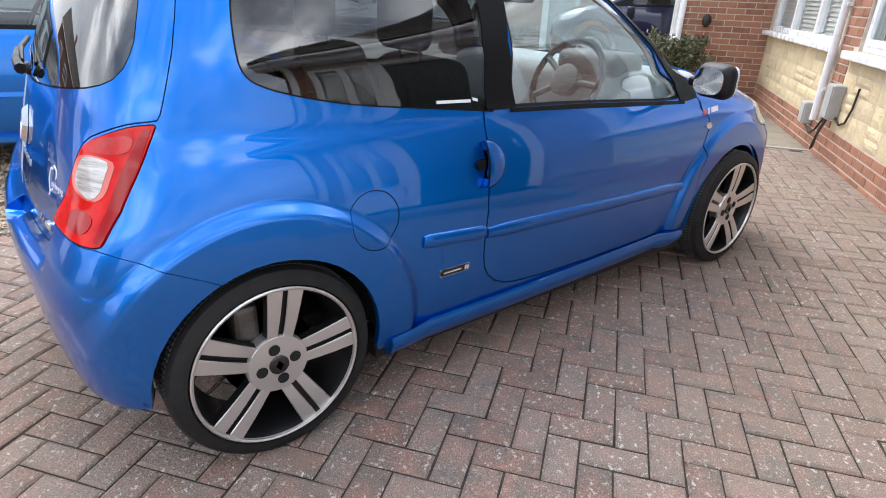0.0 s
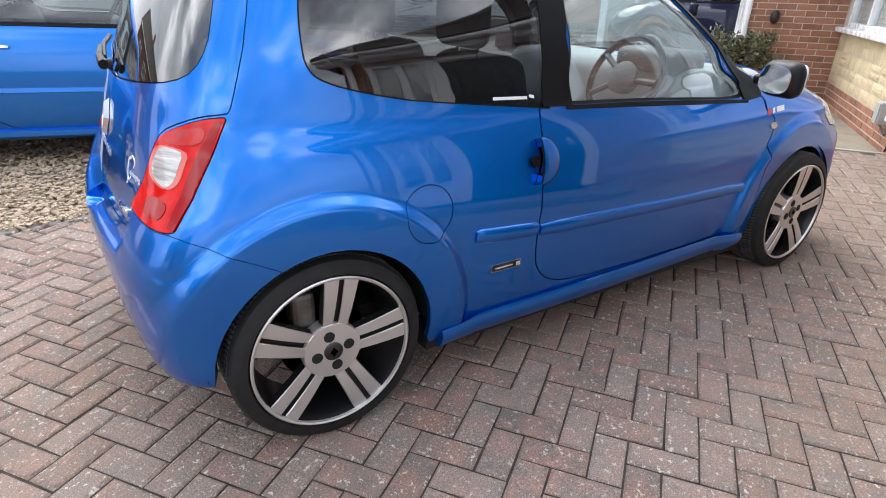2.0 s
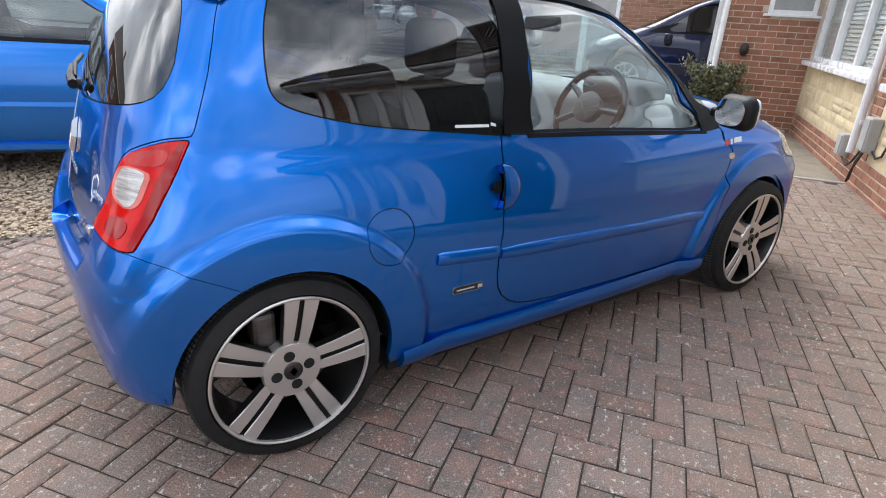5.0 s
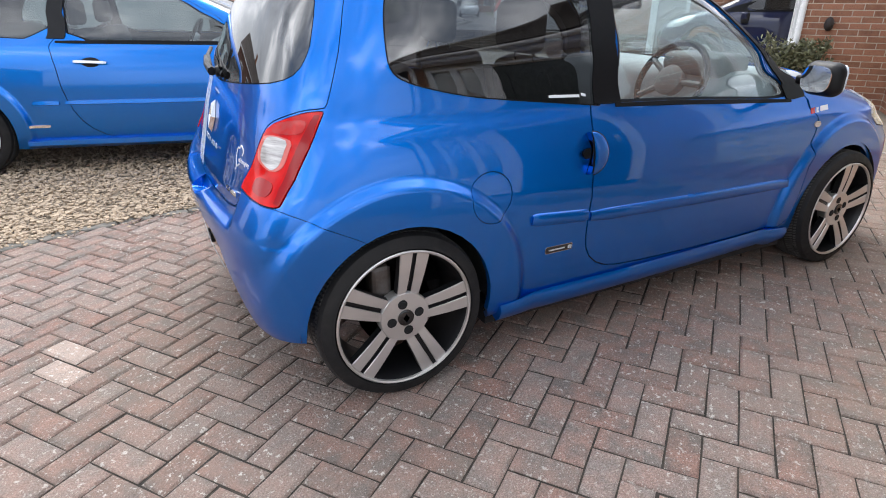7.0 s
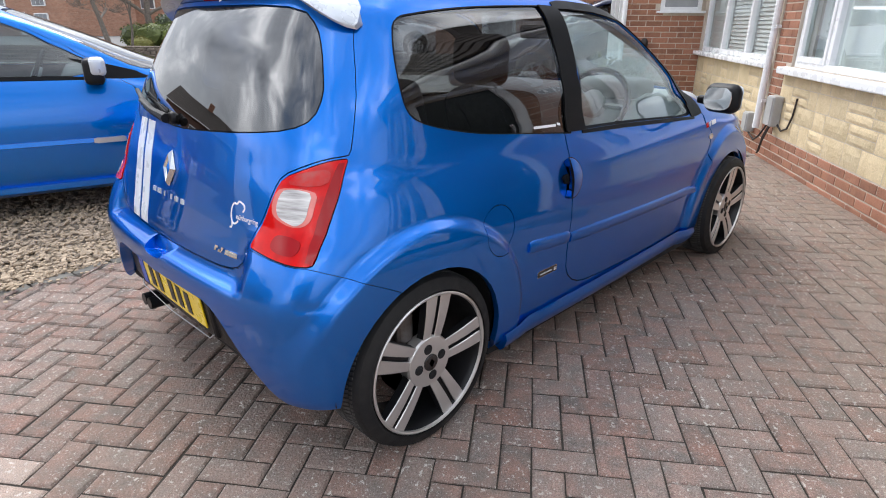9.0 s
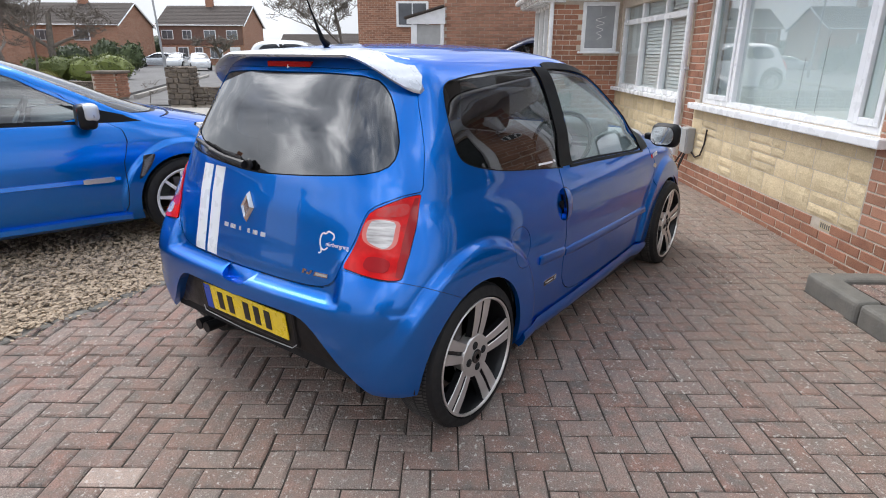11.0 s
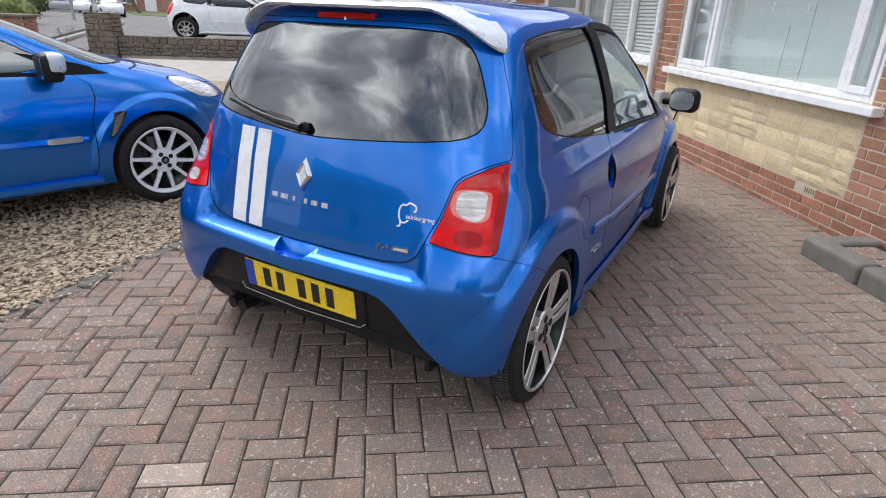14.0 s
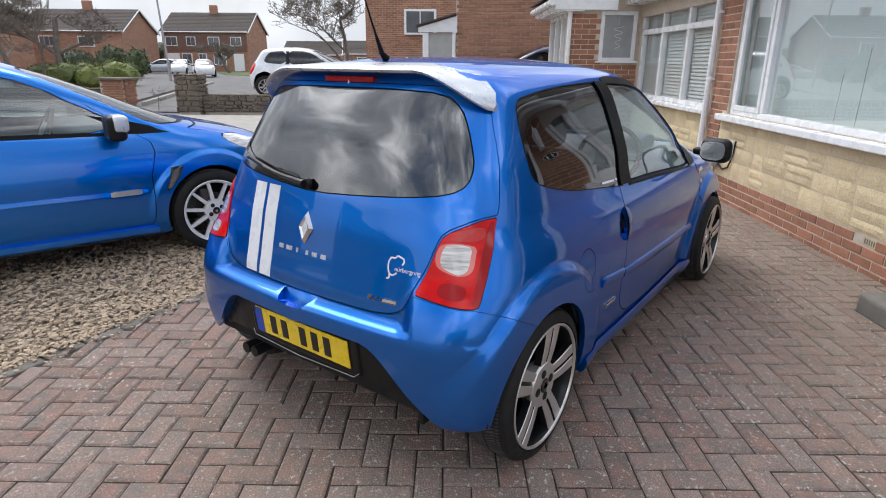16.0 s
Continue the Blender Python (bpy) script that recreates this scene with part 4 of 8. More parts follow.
def cut_shell(shell, outlines, ns=(46, 64, 44), nt=78):
    """Cuts the skin along outlines. outlines: name -> (points in s and t, gap). Returns the points and, by name, the triangles."""
    from mathutils.geometry import delaunay_2d_cdt
    sv = np.concatenate([np.linspace(0, 1, ns[0], endpoint=False), np.linspace(1, 2, ns[1], endpoint=False), np.linspace(2, 3, ns[2])])
    tv = np.linspace(shell.t0, shell.t1, nt)
    rings = []
    for name, (poly, gap) in outlines.items():
        c = np.mean(poly, axis=0)
        sc = float(np.linalg.norm(shell.at(c[0] + 0.02, c[1]) - shell.at(c[0] - 0.02, c[1])) / 0.04)
        poly = [(p[0] - 0.03 if p[0] < 1e-6 else p[0] + 0.03 if p[0] > 3 - 1e-6 else p[0], p[1]) for p in poly]
        poly = resample(poly, 0.014)
        if gap:
            rings.append((name, offset_poly(poly, -gap / 2, sc), offset_poly(poly, gap / 2, sc)))
        else:
            rings.append((name, [tuple(p) for p in poly], None))
    pts, edges = [], []
    dense = []
    for _, a, b in rings:
        for ring in (a, b):
            if ring:
                ring = [(min(max(p[0], 0.0), 3.0), min(max(p[1], shell.t0), shell.t1)) for p in ring]
                k = len(pts)
                pts += ring
                dense += ring
                edges += [(k + i, k + (i + 1) % len(ring)) for i in range(len(ring))]
    D = np.array(dense)
    gs = np.stack(np.meshgrid(sv, tv, indexing="ij"), -1).reshape(-1, 2)
    keep = np.ones(len(gs), bool)
    for k in range(0, len(gs), 400):
        g = gs[k:k + 400]
        keep[k:k + 400] = (((g[:, None] - D[None]) * (1.2, 1)) ** 2).sum(-1).min(1) > 0.009 ** 2
    border = (gs[:, 0] < 1e-6) | (gs[:, 0] > 3 - 1e-6)
    # even rings of points round the wheel arches, where the skin swells
    round_arch = []
    Pg = shell.at(gs[:, 0], gs[:, 1])
    for cy, cz in shell.arches:
        rr = np.hypot(Pg[:, 1] - cy, (Pg[:, 2] - cz) * 1.02)
        lo_r, hi_r = shell.flare_r - 0.066, shell.flare_r + 0.034
        keep &= ~((rr > lo_r - 0.008) & (rr < hi_r + 0.008) & (gs[:, 1] < 1.0) & (Pg[:, 0] > 0.3))
        for q in np.arange(lo_r, hi_r + 0.001, 0.0085):
            round_arch += [(cy + q * math.cos(a), cz + q * math.sin(a) / 1.02) for a in np.linspace(-0.2, math.pi + 0.2, int(q * 250))]
    ring2 = np.array([p for p in shell.side(round_arch) if 0.02 < p[0] < 2.98 and p[1] > shell.t0 + 0.01])
    far = np.array([(((p - D) * (1.2, 1)) ** 2).sum(-1).min() > 0.0055 ** 2 for p in ring2])
    pts += [tuple(p) for p in ring2[far]]
    pts += [tuple(p) for p in gs[keep | border]]
    v, _, f, *_ = delaunay_2d_cdt([Vector(p) for p in pts], edges, [], 0, 1e-6)
    v2 = np.array([tuple(p) for p in v])
    f = np.array([t for t in f if len(t) == 3])
    a, b, c = v2[f[:, 0]], v2[f[:, 1]], v2[f[:, 2]]
    area = (b[:, 0] - a[:, 0]) * (c[:, 1] - a[:, 1]) - (b[:, 1] - a[:, 1]) * (c[:, 0] - a[:, 0])
    f[area < 0] = f[area < 0][:, ::-1]
    f = f[np.abs(area) > 1e-9]
    mid = v2[f].mean(1)
    who = np.full(len(f), "body", dtype=object)
    for name, a, b in reversed(rings):
        if b:
            who[inside(b, mid)] = "gap"
        who[inside(a, mid)] = name
    return v2, {n: [tuple(int(i) for i in t) for t in f[who == n]] for n in set(who)}


def decal(shell, outline, lift=0.0012, mirror=False, rounds=0, thick=0.0010):
    """A thin film laid on the skin, from an outline in s and t."""
    from mathutils.geometry import delaunay_2d_cdt
    poly = resample(rounded(outline, rounds) if rounds else outline, 0.012)
    P = np.array(poly)
    lo, hi = P.min(0), P.max(0)
    g = np.stack(np.meshgrid(np.linspace(lo[0], hi[0], max(3, int((hi[0] - lo[0]) / 0.02) + 1)), np.linspace(lo[1], hi[1], max(3, int((hi[1] - lo[1]) / 0.02) + 1)), indexing="ij"), -1).reshape(-1, 2)
    g = g[inside(poly, g)]
    g = g[(((g[:, None] - P[None]) * (1.2, 1)) ** 2).sum(-1).min(1) > 0.004 ** 2] if len(g) else g
    pts = [tuple(p) for p in poly] + [tuple(p) for p in g]
    v, _, f, *_ = delaunay_2d_cdt([Vector(p) for p in pts], [(i, (i + 1) % len(poly)) for i in range(len(poly))], [], 0, 1e-7)
    v2 = np.array([tuple(p) for p in v])
    f = np.array(f)
    a, b, c = v2[f[:, 0]], v2[f[:, 1]], v2[f[:, 2]]
    area = (b[:, 0] - a[:, 0]) * (c[:, 1] - a[:, 1]) - (b[:, 1] - a[:, 1]) * (c[:, 0] - a[:, 0])
    f[area < 0] = f[area < 0][:, ::-1]
    f = f[(np.abs(area) > 1e-10) & inside(poly, v2[f].mean(1))]
    return skin(shell, v2, [tuple(int(i) for i in t) for t in f], -lift, thick, mirror)


def dome_on(shell, y0, z0, ry, rz, edge, mid, mirror):
    """A half-round flap on the flank, swelling from its edge to its middle."""
    bm = bmesh.new()
    rings = []
    for r, extra in ((0.02, 0), (0.25, 0), (0.5, 0), (0.72, 0), (0.88, 0), (0.97, 0), (1.0, -0.5), (1.0, -1.4)):
        ring = []
        for a in np.linspace(-math.pi / 2, math.pi / 2, 19):
            p = shell.side([(y0 + ry * r * math.cos(a), z0 + rz * r * math.sin(a))])[0]
            c = shell.at(*p) + shell.normal(*p) * (edge + (mid - edge) * (1 - r * r) + extra * edge)
            ring.append(bm.verts.new((c[0] * (-1 if mirror else 1), c[1], c[2])))
        rings.append(ring)
    bm.faces.new(rings[0])
    for a, b in zip(rings, rings[1:]):
        for i in range(18):
            bm.faces.new((a[i], b[i], b[i + 1], a[i + 1]))
    bmesh.ops.recalc_face_normals(bm, faces=bm.faces)
    n = Vector((-1 if mirror else 1, 0, 0))
    if rings[0][0].link_faces[0].normal.dot(n) < 0:
        bmesh.ops.reverse_faces(bm, faces=bm.faces)
    return finish(bm, 50)


def sweep_on(shell, line, section, mirror=False, caps=True):
    """A moulding along a line of (s, t) on the skin. section: (up the flank, out of it) pairs round its outline, in metres."""
    bm = bmesh.new()
    line = [np.array(p, float) for p in line]
    rings = []
    for i, p in enumerate(line):
        q, n = shell.at(*p), shell.normal(*p)
        way = shell.at(*line[min(i + 1, len(line) - 1)]) - shell.at(*line[max(i - 1, 0)])
        way /= np.linalg.norm(way)
        up = np.cross(n, way)
        up /= np.linalg.norm(up)
        end = 0.78 if i in (0, len(line) - 1) else 1.0
        ring = []
        for a, b in section:
            c = q + up * a * end + n * b * (end if b > 0 else 1)
            ring.append(bm.verts.new((c[0] * (-1 if mirror else 1), c[1], c[2])))
        rings.append(ring)
    k = len(section)
    for a, b in zip(rings, rings[1:]):
        for j in range(k):
            bm.faces.new((a[j], a[(j + 1) % k], b[(j + 1) % k], b[j]))
    if caps:
        bm.faces.new(rings[0])
        bm.faces.new(rings[-1])
    return finish(bm, 40)


def circle2(shell, y, z, r, n=40, ry=None):
    return shell.side([(y + (ry or r) * math.cos(2 * math.pi * k / n), z + r * math.sin(2 * math.pi * k / n)) for k in range(n)])


def tyre_bm(R, r, w):
    """Turned round x, outer face at x = 0, inner at -w."""
    prof = [(-w * 0.5, R), (-w * 0.14, R), (-w * 0.05, R - 0.008), (-0.004, R - 0.022), (0.004, R - 0.045), (0.002, r + 0.016), (-0.008, r + 0.002), (-0.012, r - 0.006)]
    prof = [(-w - a, b) for a, b in reversed(prof)] + prof
    return lathe_bm(prof, 64, "X", closed=False)


def tread_bm(R, w):
    """Curved grooves across the tread, as dark raised ribs between."""
    bm = bmesh.new()
    for k in range(120):
        a0 = 2 * math.pi * k / 120
        for lo, hi, lean in ((-0.34, -0.27, 0.5), (-0.245, -0.03, 0.6), (0.03, 0.245, -0.6), (0.27, 0.34, -0.5)):
            vs = []
            for (q, da) in ((lo, 0.0), (hi, 0.0), (hi, 0.55), (lo, 0.55)):
                a = a0 + (da + lean * (q - lo) * 9) * 2 * math.pi / 120
                rr = R + 0.0018 - 0.06 * max(0, abs(q) - 0.34)
                vs.append(((-w / 2 + q * w), rr * math.cos(a), rr * math.sin(a)))
            top = [bm.verts.new(v) for v in vs]
            bot = [bm.verts.new((v[0], v[1] * 0.97, v[2] * 0.97)) for v in vs]
            bm.faces.new(top)
            for i in range(4):
                bm.faces.new((top[i], bot[i], bot[(i + 1) % 4], top[(i + 1) % 4]))
    return bm


def spoke_bm(r0, r1, w0, w1, x0, x1, ang, off=0.0, thick=0.028, lean=0.0):
    """One flat-faced spoke from radius r0 to r1, standing at ang."""
    bm = bmesh.new()
    rows = []
    for k in range(6):
        u = k / 5
        r = r0 + (r1 - r0) * u
        w = (w0 + (w1 - w0) * u) / 2
        x = x0 + (x1 - x0) * u + 0.004 * math.sin(math.pi * u)
        o = off + lean * u
        rows.append([bm.verts.new(c) for c in ((x, o - w, r), (x, o + w, r), (x - thick, o + w * 1.1, r), (x - thick, o - w * 1.1, r))])
    for a, b in zip(rows, rows[1:]):
        for j in range(4):
            bm.faces.new((a[j], a[(j + 1) % 4], b[(j + 1) % 4], b[j]))
    bm.faces.new(rows[0])
    bm.faces.new(rows[-1])
    bmesh.ops.recalc_face_normals(bm, faces=bm.faces)
    bmesh.ops.transform(bm, matrix=Matrix.Rotation(ang, 4, "X"), verts=bm.verts)
    return bm


def road_wheel(parent, at, R, rim_r, w, spokes, face, dark, turn, flip, twin=True, bolts=4):
    """wheel > tyre, tread, rim, barrel, each spoke, hub, bolts, brake disc, caliper. Outer face looks along +x (or -x)."""
    wheel = new("wheel")
    wheel.empty_display_size = 0.05
    wheel.parent = parent
    wheel.matrix_local = Matrix.Translation(at) @ (Matrix.Rotation(math.pi, 4, "Z") if flip else Matrix.Identity(4))
    part("tyre", finish(tyre_bm(R, rim_r, w), 30), M["rubber"], wheel)
    part("tread", tread_bm(R, w), M["tread"], wheel)
    part("rim", finish(lathe_bm([(-0.012, rim_r - 0.004), (0.002, rim_r + 0.001), (0.005, rim_r - 0.003), (0.003, rim_r - 0.008), (-0.004, rim_r - 0.010)], 64, "X", closed=False), 30), face, wheel)
    part("barrel", finish(lathe_bm([(-0.003, rim_r - 0.009), (-0.03, rim_r - 0.020), (-w + 0.02, rim_r - 0.028), (-w, rim_r - 0.006)], 64, "X", closed=False), 30), dark, wheel)
    for k in range(spokes):
        a = turn + 2 * math.pi * k / spokes
        if twin:
            for o in (-1, 1):
                part("spoke", spoke_bm(0.055, rim_r - 0.010, 0.025, 0.040, -0.020, -0.006, a, o * 0.0215, 0.03, o * 0.0080), dark, wheel)
                part("spoke_face", spoke_bm(0.058, rim_r - 0.008, 0.025, 0.041, -0.0185, -0.0045, a, o * 0.0215, 0.003, o * 0.0080), face, wheel)
            part("spoke_slot", spoke_bm(0.06, rim_r - 0.014, 0.020, 0.024, -0.030, -0.016, a, 0, 0.02), dark, wheel)
        else:
            part("spoke", spoke_bm(0.040, rim_r - 0.010, 0.028, 0.020, -0.02, -0.008, a, 0, 0.026), face, wheel)
    if not twin:
        part("rim_face", finish(lathe_bm([(-0.030, rim_r - 0.026), (-0.010, rim_r - 0.020), (-0.002, rim_r - 0.010), (0.003, rim_r - 0.004)], 64, "X", closed=False), 40), face, wheel)
    part("hub", finish(lathe_bm([(-0.06, 0.085), (-0.020, 0.088), (-0.012, 0.084), (-0.010, 0.030), (-0.010, 0.002)], 40, "X"), 30), face, wheel)
    part("cap", finish(lathe_bm([(-0.018, 0.029), (-0.006, 0.028), (-0.004, 0.024), (-0.004, 0.001)], 28, "X"), 30), M["gloss_black"], wheel)
    bm = bmesh.new()
    for q in ((-0.011, 0.0), (0.0, 0.015), (0.011, 0.0), (0.0, -0.015)):
        bm.verts.new((-0.0025, q[0], q[1]))
    bm.verts.ensure_lookup_table()
    bm.faces.new(bm.verts[:])
    bmesh.ops.extrude_face_region(bm, geom=bm.faces[:])
    part("cap_mark", bm, M["chrome"], wheel)
    for k in range(bolts):
        a = turn + 0.35 + 2 * math.pi * k / bolts
        c = Matrix.Translation((0, 0.049 * math.cos(a), 0.049 * math.sin(a)))
        # near-black colour makes the bolts read as shaded holes in the hub
        part("wheel_bolt", lathe_bm([(-0.030, 0.015), (-0.0092, 0.0165), (-0.0082, 0.0155), (-0.0086, 0.0105), (-0.0060, 0.0095), (-0.0060, 0.001)], 16, "X", m=c), M["gap"], wheel)
    part("brake_disc", finish(lathe_bm([(-0.105, 0.13), (-0.105, 0.06), (-0.085, 0.06), (-0.085, 0.13)], 40, "X"), 30), M["steel"], wheel)
    part("caliper", box_bm(0.07, 0.07, 0.11, (-0.09, -0.06, 0.12), 0.015), M["steel"], wheel)
    return wheel


# ---------------------------------------------------------------- the small blue hatchback
HUB = 0.288
body = Shell(HATCH, [(0.0, HUB), (2.368, HUB)], 0.028, 0.470, bow=0.065,
             corner=((0.16, -0.37), (0.545, -0.511), (0.60, -0.497), (0.66, -0.470), (0.72, -0.438), (0.78, -0.410), (0.90, -0.36), (1.9, 0.6)))
S_, E_ = body.side, body.end
quarter = rounded(S_([(0.785, 0.897), (0.785, 0.899), (0.55, 0.925), (0.36, 0.946), (0.20, 0.972), (0.07, 1.005), (0.012, 1.04), (0.012, 1.12), (0.030, 1.22), (0.055, 1.29), (0.16, 1.305), (0.30, 1.320), (0.48, 1.332), (0.79, 1.340), (0.79, 1.338)]), 2)
front_win = rounded(S_([(0.862, 0.909), (0.862, 0.908), (0.868, 0.908), (1.18, 0.898), (1.50, 0.880), (1.845, 0.858), (1.853, 0.90), (1.70, 1.06), (1.50, 1.215), (1.36, 1.277), (1.12, 1.318), (0.94, 1.331), (0.868, 1.331), (0.862, 1.331), (0.862, 1.330)]), 2)
door_cut = rounded(S_([(0.742, 0.90), (0.733, 0.76), (0.732, 0.617), (0.733, 0.46), (0.752, 0.36), (0.83, 0.295), (0.95, 0.270), (1.35, 0.258), (1.80, 0.245), (2.00, 0.262), (2.035, 0.36), (2.035, 0.60), (2.035, 0.78), (2.01, 0.858),
                      (1.875, 0.895), (1.72, 1.075), (1.52, 1.232), (1.37, 1.293), (1.12, 1.335), (0.94, 1.346), (0.85, 1.346), (0.80, 1.20), (0.77, 1.0)]), 1)
fuel = circle2(body, 0.309, 0.650, 0.082)
lamp_pts = [*E_([(0.510, 0.708), (0.518, 0.735), (0.538, 0.80), (0.549, 0.86), (0.562, 0.895)]), *S_([(-0.275, 0.922), (-0.238, 0.937), (-0.205, 0.942), (-0.187, 0.942), (-0.196, 0.925), (-0.235, 0.860), (-0.275, 0.800), (-0.315, 0.742), (-0.340, 0.705), (-0.352, 0.691)]), *E_([(0.670, 0.690), (0.60, 0.697), (0.54, 0.705)])]
lamp_rear = rounded(lamp_pts, 1)
tail_top = 1.345
dish_cut = S_([(0.727 - 0.080 * math.sin(a), 0.745 + 0.073 * math.cos(a)) for a in np.linspace(0.03, math.pi - 0.03, 26)])
gate = [(0.0, tail_top)] + [tuple(p) for p in rounded([(0.0, 0.611), *E_([(0.25, 0.612), (0.40, 0.617)]), *E_([(0.462, 0.640), (0.492, 0.690), (0.503, 0.730), (0.531, 0.80), (0.543, 0.862), (0.556, 0.901)]), *S_([(-0.275, 0.929), (-0.235, 0.944), (-0.195, 0.949), (-0.180, 0.952)]), *S_([(-0.160, 1.0), (-0.108, 1.13), (-0.060, 1.28), (-0.035, 1.335)]), (0.3, tail_top), (0.0, tail_top)], 1, False)]
back_glass = [(0.0, 1.325), (0.0, 0.968)] + [tuple(p) for p in rounded(E_([(0.05, 0.968), (0.22, 0.979), (0.41, 0.995), (0.54, 1.012), (0.585, 1.04), (0.582, 1.10), (0.560, 1.15), (0.530, 1.21), (0.492, 1.265), (0.430, 1.315), (0.25, 1.326), (0.05, 1.326)]), 1, False)]
bumper = [(0.0, 0.245), (0.0, 0.6085)] + [tuple(p) for p in rounded([*E_([(0.05, 0.6085), (0.25, 0.609), (0.40, 0.6135), (0.468, 0.638), (0.500, 0.690), (0.506, 0.704)]), *E_([(0.60, 0.694), (0.670, 0.687)]), *S_([(-0.354, 0.688), (-0.291, 0.662), (-0.20, 0.618), (-0.115, 0.570), (-0.05, 0.50), (-0.05, 0.245)])], 1, False)]
notch = [(0.0, 0.566), (0.0, 0.6075)] + [tuple(p) for p in rounded(E_([(0.03, 0.6075), (0.092, 0.6075), (0.080, 0.590), (0.058, 0.570), (0.02, 0.566)]), 1, False)]
arch_r = circle2(body, 0.0, HUB, 0.318)
arch_f = circle2(body, 2.368, HUB, 0.318)
insert = [(0.0, 0.30), (0.0, 0.512)] + [tuple(p) for p in rounded(E_([(0.05, 0.520), (0.28, 0.522), (0.36, 0.518), (0.415, 0.486), (0.468, 0.430), (0.528, 0.362), (0.600, 0.292), (0.650, 0.25), (0.65, 0.17), (0.3, 0.17), (0.02, 0.17)]), 1, False)]
low_cut = [(0.0, 0.16), (3.0, 0.16), (3.0, 0.19), *S_([(2.70, 0.19), (2.05, 0.19), (1.2, 0.178), (0.34, 0.172), (0.30, 0.262), (-0.30, 0.262)]), *E_([(0.70, 0.264), (0.62, 0.266), (0.52, 0.315), (0.3, 0.335)]), (0.0, 0.335)]
screen = rounded([*S_([(1.93, 0.93)]), *S_([(1.78, 1.075), (1.60, 1.225), (1.44, 1.305), (1.30, 1.352)]), *E_([(0.30, 1.385), (0.1, 1.39)], False), (3.0, 1.39), (3.0, 1.39), (3.0, 0.965), (3.0, 0.965), *E_([(0.3, 0.955), (0.55, 0.935)], False)], 1)
head_lamp = rounded([*E_([(0.42, 0.64), (0.44, 0.74), (0.52, 0.83)], False), *S_([(2.62, 0.81), (2.60, 0.74), (2.72, 0.64)])], 1)
v2, tri = cut_shell(body, {
    "hole_low": (low_cut, 0), "arch_r": (arch_r, 0), "arch_f": (arch_f, 0), "quarter_glass": (quarter, 0.003), "door_glass": (front_win, 0.012), "back_glass": (back_glass, 0.0045),
    "fuel_flap": (fuel, 0.0028), "handle_dish": (dish_cut, 0), "tail_lamp": (lamp_rear, 0.003), "lower_insert": (insert, 0), "grip_notch": (notch, 0), "tailgate": (gate, 0.0032), "bumper": (bumper, 0.0016), "head_lamp": (head_lamp, 0.005), "windscreen": (screen, 0.012), "door": (door_cut, 0.005)})

hatch = thing("hatchback_car", "glossy blue three-door hatchback with white stripes on block paving", "car")
B = M["blue"]
part("body", skin(body, v2, tri["body"], 0, 0.022, both=True), B, hatch)
part("panel_gap", skin(body, v2, tri["gap"], 0.009, 0, both=True), M["gap"], hatch)
part("tailgate", skin(body, v2, tri["tailgate"], 0, 0.014, both=True), B, hatch)
part("rear_bumper", skin(body, v2, tri["bumper"], 0, 0.05, both=True), B, hatch)
part("lower_insert", skin(body, v2, tri["lower_insert"], 0.042, 0.0, both=True), M["black"], hatch, "black plastic lower bumper insert")
part("grip_notch", finish(box_bm(0.20, 0.03, 0.060, (0, 0, 0), 0.004, 2, m=Matrix.Translation((0, -0.447, 0.577)) @ Matrix.Rotation(radians(-28), 4, "X")), 40), B, hatch, "hollow below the tailgate edge")
part("back_window", skin(body, v2, tri["back_glass"], 0.003, 0.004, both=True), G["rear"], hatch)
part("windscreen", skin(body, v2, tri["windscreen"], 0.004, 0.004, both=True), G["clear"], hatch).visible_shadow = False
